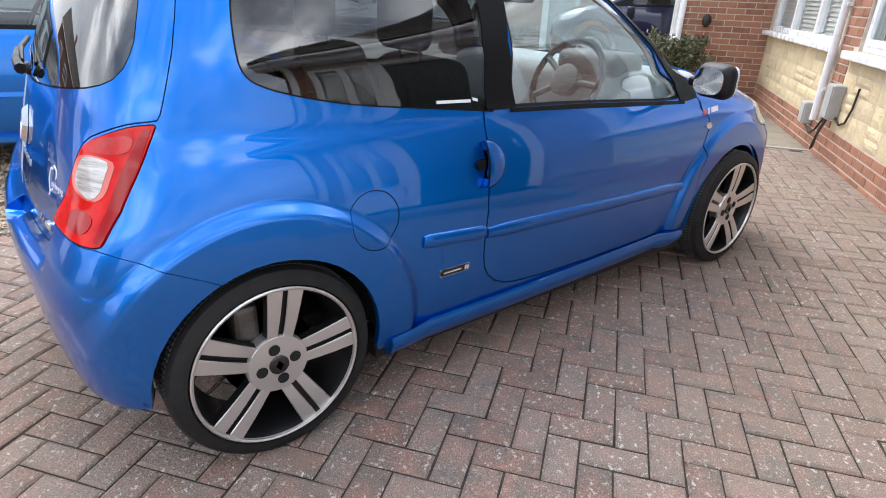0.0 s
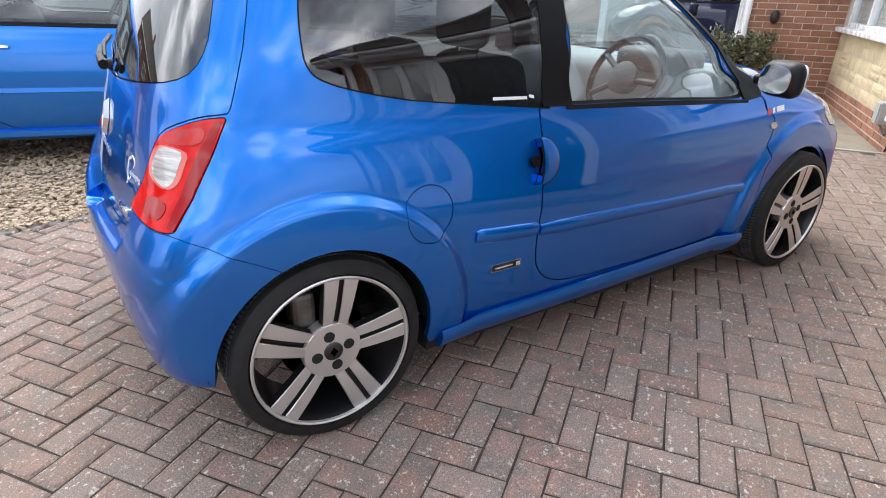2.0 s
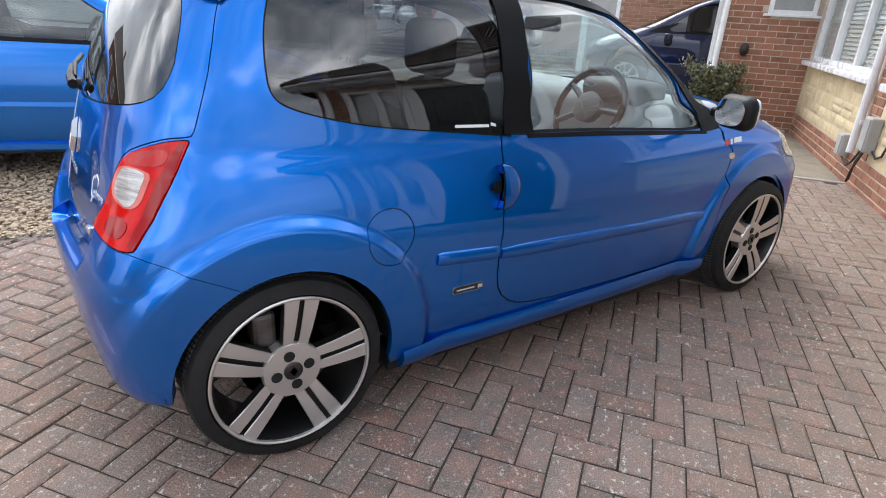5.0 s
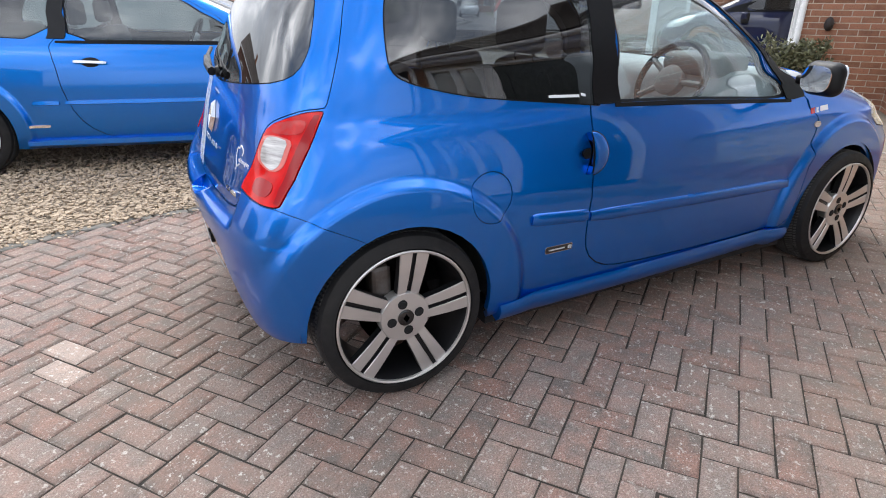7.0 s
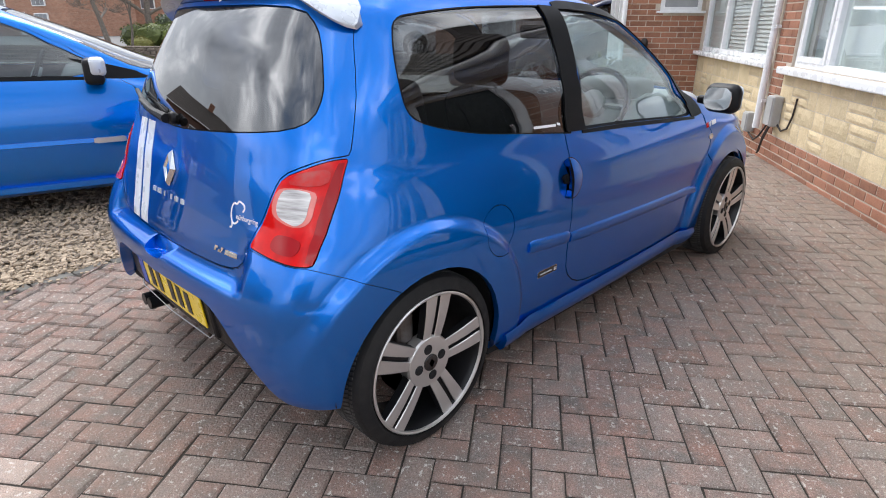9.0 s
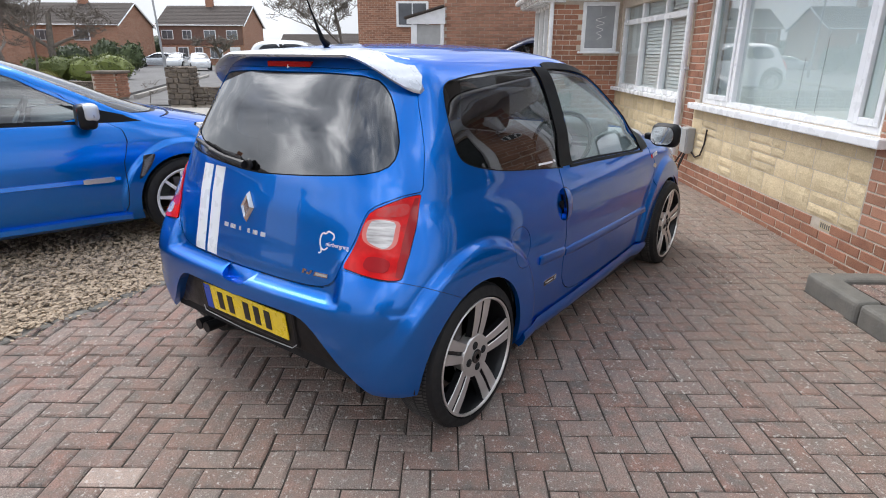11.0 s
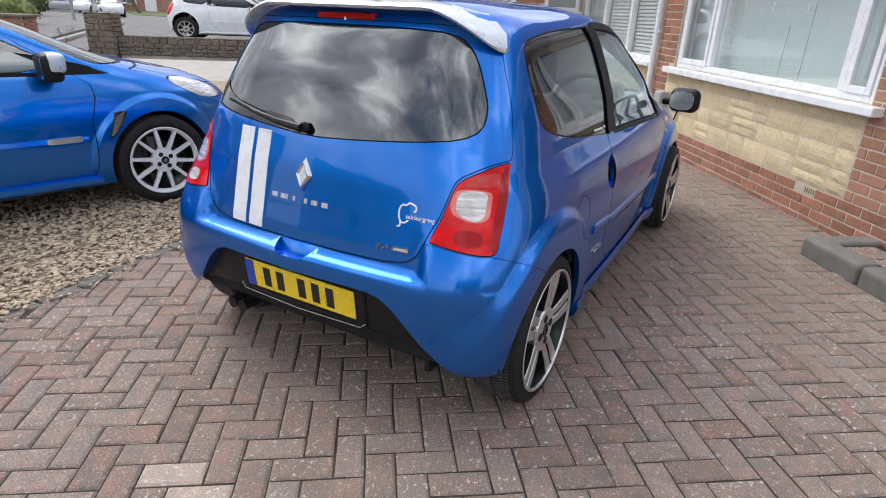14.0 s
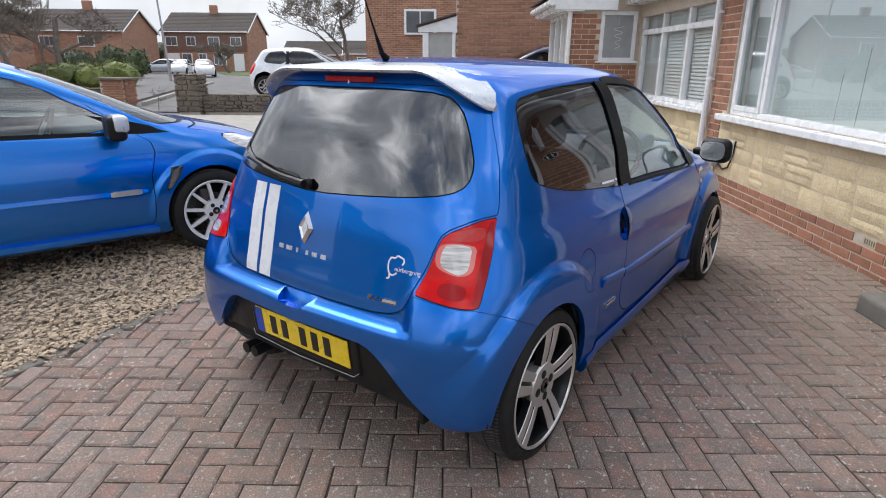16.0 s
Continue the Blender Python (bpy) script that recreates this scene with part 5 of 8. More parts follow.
for mir in (False, True):
    d = part("door", skin(body, v2, tri["door"], 0, 0.016, mirror=mir), B, hatch)
    part("door_window", skin(body, v2, tri["door_glass"], 0.004, 0.004, mirror=mir), G["clear"], d).visible_shadow = False
    part("quarter_window", skin(body, v2, tri["quarter_glass"], 0.003, 0.004, mirror=mir), G["tint"], hatch)
    lampr = part("tail_light", skin(body, v2, tri["tail_lamp"], -0.004, 0.03, mirror=mir), M["red_lens"], hatch, "red tail light with clear reversing lens")
    rev = [*E_([(0.573, 0.806), (0.566, 0.830), (0.572, 0.862), (0.590, 0.868)]), *E_([(0.622, 0.867), (0.646, 0.860), (0.650, 0.830), (0.654, 0.800)]), *E_([(0.648, 0.787), (0.636, 0.780), (0.620, 0.783), (0.587, 0.794)])]
    part("lens_rim", decal(body, offset_poly([tuple(p) for p in rounded(rev, 1)], 0.0035, 0.35), 0.0055, mir, 0, 0.003), M["pink_lens"], lampr)
    # darker red strip puts the shading of the lamp's outer side into colour
    strip = S_([(-0.212, 0.932), (-0.198, 0.933), (-0.238, 0.860), (-0.278, 0.798), (-0.318, 0.738), (-0.348, 0.697), (-0.358, 0.702), (-0.334, 0.742), (-0.298, 0.802), (-0.260, 0.865)])
    part("lamp_edge", decal(body, strip, 0.0052, mir, 0, 0.002), M["dark_red"], lampr)
    part("reversing_lens", decal(body, rev, 0.0062, mir, 1, 0.004), M["clear_lens"], lampr)
    bowl = [*E_([(0.578, 0.880), (0.590, 0.903)]), *E_([(0.622, 0.914), (0.650, 0.918), (0.660, 0.905), (0.664, 0.880), (0.62, 0.876)])]
    part("indicator_bowl", decal(body, bowl, 0.0055, mir, 1, 0.003), M["lamp_bowl"], lampr)
    fog = E_([(0.586, 0.722), (0.584, 0.742), (0.596, 0.756), (0.640, 0.754), (0.668, 0.744), (0.672, 0.722), (0.660, 0.710), (0.61, 0.712)])
    part("lens_bowl", decal(body, fog, 0.0055, mir, 2, 0.003), M["clear_lens"] if mir else M["dark_red"], lampr)
    part("head_light", skin(body, v2, tri["head_lamp"], -0.003, 0.02, mirror=mir), M["clear_lens"], hatch)
    part("fuel_flap" if not mir else "side_flap", skin(body, v2, tri["fuel_flap"], 0, 0.01, mirror=mir), B, hatch)
    # black frame round the door glass and the pillar behind it
    pill = S_([(0.766, 1.340), (0.770, 1.10), (0.760, 0.904), (0.884, 0.899), (0.876, 1.10), (0.876, 1.336)])
    part("pillar_trim", decal(body, pill, 0.0055, mir, 0, 0.006), M["satin"], d)
    ring = [(0.858, 0.893), (1.18, 0.880), (1.50, 0.862), (1.88, 0.840)]
    part("window_seal", sweep_on(body, S_(ring), [(-0.006, 0.0), (-0.005, 0.004), (0.011, 0.004), (0.013, 0.0)], mir), M["satin"], d)
    sail = S_([(1.845, 0.852), (1.90, 0.846), (1.985, 0.852), (1.865, 0.99), (1.795, 1.04), (1.80, 0.97), (1.83, 0.90)])
    part("sail_panel", decal(body, sail, 0.004, mir, 0, 0.005), M["satin"], d)
    arc = [(1.86, 0.905), (1.71, 1.066), (1.51, 1.222), (1.365, 1.284), (1.12, 1.326), (0.94, 1.337), (0.86, 1.335)]
    part("window_frame", sweep_on(body, S_(resample(arc, 0.08, False)), [(-0.030, -0.004), (-0.029, 0.003), (0.011, 0.005), (0.012, 0.0)], mir), M["satin"], d)
    qr = quarter
    part("window_seal", sweep_on(body, [*qr, qr[0]], [(-0.0022, -0.002), (-0.002, 0.001), (0.002, 0.001), (0.0022, -0.002)], mir, False), M["satin"], hatch)
    # side mouldings
    for a, b, za, zb, own in ((0.480, 0.730, 0.543, 0.523, hatch), (0.742, 1.945, 0.515, 0.473, d)):
        n = 14
        line = S_([(a + (b - a) * k / n, za + (zb - za) * k / n) for k in range(n + 1)])
        part("side_moulding", sweep_on(body, line, [(-0.025, 0.0), (-0.024, 0.006), (-0.019, 0.010), (0.012, 0.010), (0.019, 0.005), (0.022, 0.0)], mir), B, own)
    # door handle: a round dish with a flap
    part("handle_dish", skin(body, v2, tri["handle_dish"], 0.024, 0, mirror=mir), B, hatch)
    part("lock_cover", decal(body, S_([(0.694, 0.752), (0.705, 0.762), (0.726, 0.764), (0.726, 0.728), (0.706, 0.728), (0.698, 0.738)]), -0.006, mir, 0, 0.010), M["satin"], d)
    part("handle_gap", dome_on(body, 0.7315, 0.745, 0.0745, 0.0765, 0.0018, 0.0022, mir), M["gap"], d)
    part("door_handle", dome_on(body, 0.7315, 0.745, 0.071, 0.073, 0.0035, 0.013, mir), B, d)
    # side skirt
    n = 20
    line = S_([(0.362 + (2.015 - 0.362) * k / n, 0.215) for k in range(n + 1)])
    part("side_skirt", sweep_on(body, line, [(-0.050, -0.03), (-0.050, 0.020), (-0.02, 0.030), (0.022, 0.022), (0.040, 0.0)], mir), B, hatch)
    # badge and repeater
    for key, name, y0, y1, z0, z1, lift in (("chrome", "side_badge", 0.552, 0.676, 0.396, 0.424, 0.0030), ("gloss_black", "badge_face", 0.5542, 0.6738, 0.3985, 0.4215, 0.0042),
                                            ("silver", "badge_end", 0.654, 0.670, 0.403, 0.417, 0.0054), ("silver", "badge_bar", 0.566, 0.640, 0.4075, 0.4125, 0.0054)):
        ys = np.linspace(y0, y1, 7)
        part(name, decal(body, S_([(y, z0) for y in ys] + [(y, z1) for y in ys[::-1]]), lift, mir, 1, 0.003), M[key], hatch, "small chrome side badge with dark face" if key == "chrome" else "")
    rep = S_([(2.085 + 0.024 * math.cos(a), 0.727 + 0.014 * math.sin(a)) for a in np.linspace(0, 2 * math.pi, 16, endpoint=False)])
    part("side_repeater", decal(body, rep, 0.006, mir, 0, 0.006), M["clear_lens"], hatch)
    for y0, y1, z0, z1, key in ((2.030, 2.062, 0.775, 0.800, "red_lens"), (2.074, 2.090, 0.777, 0.800, "stripe"), (2.106, 2.170, 0.782, 0.804, "stripe")):
        part("sticker", decal(body, S_([(y0, z0), (y1, z0 + 0.002), (y1, z1 + 0.002), (y0, z1)]), 0.0012, mir), M[key], hatch, "small sticker on the wing")
    for y0, y1 in ((0.57, 0.70), (0.708, 0.728)):
        part("sticker", decal(body, S_([(y0, 0.936), (y1, 0.931), (y1, 0.940), (y0, 0.945)]), 0.0005, mir), M["stripe"], hatch, "small white window sticker")
    # wing mirror
    sgn = -1 if mir else 1
    wm = new("wing_mirror")
    wm.parent = hatch
    wm.matrix_local = Matrix.Translation((sgn * 0.856, 1.855, 0.950)) @ Matrix.Rotation(sgn * radians(-12), 4, "Z") @ Matrix.Scale(0.80, 4)
    bm = box_bm(0.215, 0.110, 0.170, (0, -0.004, 0), 0.0545, 6)
    for v in bm.verts:
        if v.co.y > 0.03:
            v.co.x *= 0.92
            v.co.z *= 0.90
    part("housing", finish(bm, 60), M["black"], wm)
    bm = box_bm(0.198, 0.070, 0.146, (0.009 * sgn, 0.032, 0.004), 0.034, 5)
    for v in bm.verts:
        if v.co.y > 0.03:
            v.co.x *= 0.80
            v.co.z *= 0.76
    part("cap", finish(bm, 60), M["silver"], wm, "silver mirror cap")
    part("mirror_glass", finish(slab_bm([(0.086 * math.copysign(abs(math.cos(a)) ** 0.68, math.cos(a)), 0.064 * math.copysign(abs(math.sin(a)) ** 0.68, math.sin(a))) for a in np.linspace(0, 2 * math.pi, 32, endpoint=False)], 0, 0.006, m=Matrix.Translation((0, -0.0580, 0)) @ Matrix.Rotation(radians(84), 4, "X")), 30), M["mirror"], wm)
    part("arm", finish(box_bm(0.13, 0.055, 0.05, (-sgn * 0.10, 0.0, -0.02), 0.018, 3), 60), M["black"], wm)
    # wheels and their housings
    for y in (0.0, 2.368):
        road_wheel(hatch, (sgn * 0.795, y, HUB), 0.288, 0.236, 0.19, 5, M["alloy"], M["dark_alloy"], radians(-9 if y == 0 else -4), mir)
        bm = lathe_bm([(0.0, 0.335), (-0.30, 0.335)], 40, "X", closed=False, m=Matrix.Translation((0.755, y, HUB)))
        bmesh.ops.bisect_plane(bm, geom=bm.verts[:] + bm.edges[:] + bm.faces[:], plane_co=(0, 0, 0.27), plane_no=(0, 0, 1), clear_inner=True)
        if mir:
            bmesh.ops.scale(bm, vec=(-1, 1, 1), verts=bm.verts)
        part("arch_liner", finish(bm), M["gap"], hatch)
        part("arch_back", box_bm(0.02, 0.66, 0.50, (sgn * 0.47, y, 0.42)), M["gap"], hatch)
# cabin lining: the skin once more, set inwards
part("cabin_lining", skin(body, v2, [tuple(reversed(t)) for n in ("body", "tailgate", "gap") if n in tri for t in tri[n]], 0.028, 0, both=True), M["trim"], hatch)
for mir in (False, True):
    part("door_lining", skin(body, v2, [tuple(reversed(t)) for t in tri["door"]], 0.03, 0, mirror=mir), M["pale_trim"], hatch)
part("underbody", span_bm(-0.73, 0.73, 0.34, 2.02, 0.145, 0.22), M["gap"], hatch)
part("underbody", span_bm(-0.46, 0.46, -0.30, 2.85, 0.19, 0.24), M["gap"], hatch)
part("underbody", span_bm(-0.62, 0.62, -0.40, 0.34, 0.275, 0.31), M["gap"], hatch)
part("rear_beam", span_bm(-0.60, 0.60, -0.36, -0.26, 0.24, 0.42, 0.03), M["gap"], hatch)

# rear: roof spoiler, brake light, stripes, badge, plate, wiper, exhaust
bm = bmesh.new()
rings = []
for k in range(-24, 25):
    u = abs(k) / 24
    s = 0.585 * u
    drop = 0.115 * smooth(0.62, 1.0, u)
    P0, N0 = body.at(s, 1.50 - drop * 0.9), body.normal(s, 1.50 - drop * 0.9)
    P1, N1 = body.at(s, 1.425 - drop), body.normal(s, 1.425 - drop)
    low = body.at(s, 1.365 - drop)
    t2 = 1.402 - drop - 0.020 * smooth(0.6, 0.9, u)
    P2, N2 = body.at(s, t2), body.normal(s, t2)
    edge = low + np.array((0.0, -0.055 + 0.03 * float(smooth(0.8, 1, u)), 0.030 - 0.012 * float(smooth(0.8, 1, u))))
    ring = [P0 + N0 * 0.001, P0 * 0.5 + P1 * 0.5 + N1 * 0.010, P1 + N1 * 0.015, edge + (0, 0.012, 0.010), edge, edge + (0, 0.008, -0.009), P2 + N2 * 0.008, P2 - N2 * 0.006]
    sg = -1 if k < 0 else 1
    rings.append([bm.verts.new((p[0] * sg, p[1], p[2])) for p in ring])
for a, b in zip(rings, rings[1:]):
    for j in range(7):
        bm.faces.new((a[j], a[j + 1], b[j + 1], b[j]))
bm.faces.new(rings[0])
bm.faces.new(rings[-1])
part("roof_spoiler", finish(bm, 50), M["silver"], hatch, "silver white roof spoiler")
part("high_brake_light", box_bm(0.25, 0.030, 0.022, (0, -0.153, 1.353), 0.005), M["dark_red"], hatch)
part("washer_jet", lathe_bm([(0, 0.007), (0.02, 0.003)], 10, "Z", m=Matrix.Translation((0, -0.165, 1.332))), M["stripe"], hatch)
for x0, x1 in ((-0.350, -0.278), (-0.258, -0.188)):
    out = []
    for z in np.linspace(0.618, 0.962, 12):
        out.append((abs(x0) - 0.012 * (z - 0.645) * 0, z))
    left = E_(out)
    right = E_([(abs(x1), z) for z in np.linspace(0.962, 0.618, 12)])
    part("stripe", decal(body, [*left, *right], 0.0010, True), M["stripe"], hatch, "white bonnet-to-tail stripe")
em = [(0.0, 0.060), (0.036, 0.0), (0.0, -0.060), (-0.036, 0.0)]
emi = [(x * 0.45, z * 0.55) for x, z in em]
bm = bmesh.new()
o = [bm.verts.new((x, 0, z)) for x, z in em]
mid = [bm.verts.new((x * 0.72, -0.014, z * 0.74)) for x, z in em]
inn = [bm.verts.new((x, -0.009, z)) for x, z in emi]
for k in range(4):
    bm.faces.new((o[k], o[(k + 1) % 4], mid[(k + 1) % 4], mid[k]))
    bm.faces.new((mid[k], mid[(k + 1) % 4], inn[(k + 1) % 4], inn[k]))
bm.faces.new(inn)
part("tailgate_badge", finish(bm, 5), M["chrome"], hatch, "chrome diamond badge", Matrix.Translation((-0.006, -0.401, 0.838)) @ Matrix.Rotation(radians(-14), 4, "X"))
for k, w in enumerate((0.026, 0.034, 0.010, 0.030, 0.030, 0.030)):
    x = -0.135 + 0.046 * k
    sgn, pts = (-1, E_([(-x - w / 2 + w, 0.742), (-x - w / 2, 0.742), (-x - w / 2, 0.758), (-x - w / 2 + w, 0.758)])) if x < 0 else (1, E_([(x - w / 2 + 0.004, 0.742), (x + w / 2, 0.742), (x + w / 2, 0.758), (x - w / 2 + 0.004, 0.758)]))
    part("letter_bar", decal(body, [(max(p[0], 0.004), p[1]) for p in pts], 0.002, sgn < 0, 0, 0.002), M["silver"], hatch)
for pts in ([(0.386, 0.736), (0.397, 0.737), (0.397, 0.752), (0.389, 0.764), (0.386, 0.788), (0.395, 0.806), (0.410, 0.802), (0.419, 0.814), (0.432, 0.809), (0.443, 0.806), (0.447, 0.795), (0.440, 0.786)],
            [(0.397, 0.752), (0.406, 0.748), (0.416, 0.752), (0.424, 0.759)]):
    track = rounded(pts, 2, False)
    part("track_sticker", sweep_on(body, E_([tuple(p) for p in track]), [(-0.0028, 0.0), (-0.0024, 0.0012), (0.0024, 0.0012), (0.0028, 0.0)]), M["stripe"], hatch, "white race track outline sticker")


def lettering(name, words, size, m, material, parent):
    """Raised letters in the built-in font, facing along the local z of m."""
    cu = bpy.data.curves.new(name, "FONT")
    cu.body, cu.size, cu.extrude, cu.align_x = words, size, 0.0004, "LEFT"
    tmp = bpy.data.objects.new(name, cu)
    me = bpy.data.meshes.new_from_object(tmp)
    bpy.data.objects.remove(tmp)
    me.materials.clear()
    return part(name, me, material, parent, "", m)


word_at = E_([(0.415, 0.764)])[0]
wp, wn2 = Vector(body.at(*word_at)), Vector(body.normal(*E_([(0.455, 0.768)])[0]))
side_ = Vector((body.at(*E_([(0.50, 0.764)])[0]) - body.at(*word_at))).normalized()
up_ = wn2.cross(side_).normalized()
nrm_ = side_.cross(up_)
lettering("sticker_word", "n\u00fcrburgring", 0.021, Matrix(((side_.x, up_.x, nrm_.x, wp.x), (side_.y, up_.y, nrm_.y, wp.y), (side_.z, up_.z, nrm_.z, wp.z), (0, 0, 0, 1))) @ Matrix.Translation((0, 0, 0.002)), M["stripe"], hatch)
mb = part("model_badge", decal(body, E_([(0.378, 0.655), (0.443, 0.656), (0.443, 0.671), (0.384, 0.670)]), 0.004, False, 0, 0.004), M["chrome"], hatch, "small chrome model badge with slanted marks")
part("badge_face", decal(body, E_([(0.386, 0.6585), (0.440, 0.6595), (0.440, 0.6675), (0.389, 0.6665)]), 0.0052, False, 0, 0.003), M["alloy"], mb)
for a, z0, z1 in ((0.322, 0.655, 0.671), (0.331, 0.664, 0.671), (0.342, 0.655, 0.663), (0.352, 0.655, 0.660), (0.358, 0.661, 0.671)):
    part("badge_mark", decal(body, E_([(a, z0), (a + 0.009, z0), (a + 0.0135, z1), (a + 0.0045, z1)]), 0.004, False, 0, 0.004), M["chrome"], mb)

plate = new("number_plate")
plate.parent = hatch
plate.matrix_local = Matrix.Translation((0, -0.466, 0.436)) @ Matrix.Rotation(radians(6), 4, "X")
part("plate_panel", box_bm(0.60, 0.03, 0.165, (0, 0.016, -0.006), 0.012), M["black"], plate)
part("plate_lip", tube_bm([(-0.30, -0.004, -0.062), (-0.28, -0.012, -0.078), (0.0, -0.020, -0.082), (0.28, -0.012, -0.078), (0.30, -0.004, -0.062)], 0.0018, 8), M["metal_grey"], plate)
part("plate_face", box_bm(0.52, 0.006, 0.111, (0, -0.004, 0), 0.0025), M["plate"], plate, "yellow plate with black bars")
part("plate_band", box_bm(0.042, 0.002, 0.107, (-0.237, -0.0082, 0)), M["euro"], plate)
for k in range(2):
    part("plate_bar", box_bm(0.034, 0.002, 0.077, (-0.150 + 0.066 * k, -0.0082, 0)), M["ink"], plate)
for k in range(3):
    part("plate_bar", box_bm(0.034, 0.002, 0.077, (0.020 + 0.066 * k, -0.0082, 0)), M["ink"], plate)
# wiper
wip = new("rear_wiper")
wip.parent = hatch
pv = body.at(0.03, 0.985)
part("wiper_foot", finish(lathe_bm([(0, 0.020), (0.010, 0.018), (0.014, 0.010), (0.015, 0.001)], 24, "Y", m=Matrix.Translation((-0.03, pv[1] - 0.002, 0.992)) @ Matrix.Rotation(math.pi, 4, "Z")), 40), M["black"], wip)
part("wiper_arm", tube_bm([(-0.03, pv[1] - 0.025, 0.992), (-0.14, pv[1] - 0.026, 1.005), (-0.28, pv[1] - 0.010, 1.025)], 0.008, 8, radii=[0.016, 0.012, 0.007]), M["black"], wip)
part("wiper_blade", tube_bm([(-0.16, pv[1] - 0.012, 1.000), (-0.30, pv[1] + 0.002, 1.028), (-0.43, pv[1] + 0.035, 1.045)], 0.008, 8), M["black"], wip)
# lower left corner of the glass is masked black
part("glass_mask", decal(body, E_([(0.08, 0.974), (0.22, 0.983), (0.41, 0.999), (0.53, 1.014), (0.575, 1.04), (0.572, 1.095), (0.545, 1.10), (0.50, 1.072), (0.40, 1.040), (0.28, 1.025), (0.16, 1.022), (0.09, 1.010)]), 0.001, True, 1, 0.001), M["gloss_black"], hatch)
for k in (0, 1):
    part("exhaust_tip", finish(lathe_bm([(0, 0.024), (0.10, 0.024), (0.10, 0.020), (0.02, 0.020)], 24, "Y", m=Matrix.Translation((-0.335 - 0.056 * k, -0.450, 0.250))), 30), M["black"], hatch)
part("silencer", lathe_bm([(0, 0.06), (0.1, 0.08), (0.3, 0.08)], 20, "Y", m=Matrix.Translation((-0.37, -0.36, 0.25))), M["gap"], hatch)
part("aerial", tube_bm([(0.0, 0.04, 1.424), (0.0, 0.015, 1.445), (0.0, -0.03, 1.54), (0.0, -0.09, 1.68)], 0.004, 8, radii=[0.016, 0.010, 0.004, 0.0025]), M["satin"], hatch)

# cabin


def seat(parent, x, y, dark):
    st = new("front_seat")
    st.parent = parent
    st.matrix_local = Matrix.Translation((x, y, 0))
    part("cushion", finish(box_bm(0.46, 0.50, 0.16, (0, 0.10, 0.48), 0.06, 4), 60), dark, st)
    bm = box_bm(0.46, 0.15, 0.56, (0, 0, 0), 0.06, 4, m=Matrix.Translation((0, -0.20, 0.755)) @ Matrix.Rotation(radians(14), 4, "X"))
    for v in bm.verts:
        v.co.x *= 1 - 0.25 * max(0, v.co.z - 0.85)
    part("backrest", finish(bm, 60), dark, st)
    part("headrest", finish(box_bm(0.25, 0.10, 0.19, (0, -0.32, 1.145), 0.045, 4), 60), dark, st)
    for q in (-0.06, 0.06):
        part("headrest_post", tube_bm([(q, -0.28, 0.98), (q, -0.31, 1.10)], 0.007, 8), M["chrome"], st)
    return st


for x in (-0.34, 0.34):
    seat(hatch, x, 1.02, M["dark_seat"])
    part("rear_seat_back", finish(box_bm(0.52, 0.14, 0.50, (x * 0.84, 0.10, 0.80), 0.05, 3), 60), M["dark_seat"], hatch)
    part("rear_headrest", finish(box_bm(0.22, 0.08, 0.13, (x * 0.9, 0.05, 1.10), 0.035, 3), 60), M["dark_seat"], hatch)
part("cabin_floor", span_bm(-0.66, 0.66, 0.3, 2.1, 0.24, 0.30), M["trim"], hatch)
part("boot_floor", span_bm(-0.46, 0.46, -0.34, 0.3, 0.50, 0.56), M["trim"], hatch)
bm = box_bm(1.32, 0.42, 0.30, (0, 1.90, 0.80), 0.07, 4)
# pale colour stands in for the reflection on the dark dashboard
part("dashboard", finish(bm, 60), M["pale_trim"], hatch)
part("instrument_hood", finish(box_bm(0.34, 0.22, 0.10, (0.34, 1.76, 0.97), 0.04, 3), 60), M["trim"], hatch)
sw = new("steering_wheel")
sw.parent = hatch
sw.matrix_local = Matrix.Translation((0.34, 1.55, 0.90)) @ Matrix.Rotation(radians(65), 4, "X")
part("wheel_rim", tube_bm([(0.18 * math.cos(a), 0.18 * math.sin(a), 0) for a in np.linspace(0, 2 * math.pi, 33)], 0.014, 8), M["satin"], sw)
part("wheel_boss", finish(lathe_bm([(-0.03, 0.06), (0.02, 0.07), (0.03, 0.05), (0.032, 0.001)], 24, "Z"), 40), M["trim"], sw)
for a in (0, 2.6, -2.6 + math.pi * 0):
    part("wheel_spoke", tube_bm([(0, 0, 0.0), (0.17 * math.cos(a), 0.17 * math.sin(a), 0)], 0.014, 8), M["trim"], sw)
part("interior_mirror", finish(box_bm(0.24, 0.03, 0.065, (0.0, 1.53, 1.235), 0.02, 3), 60), M["satin"], hatch)

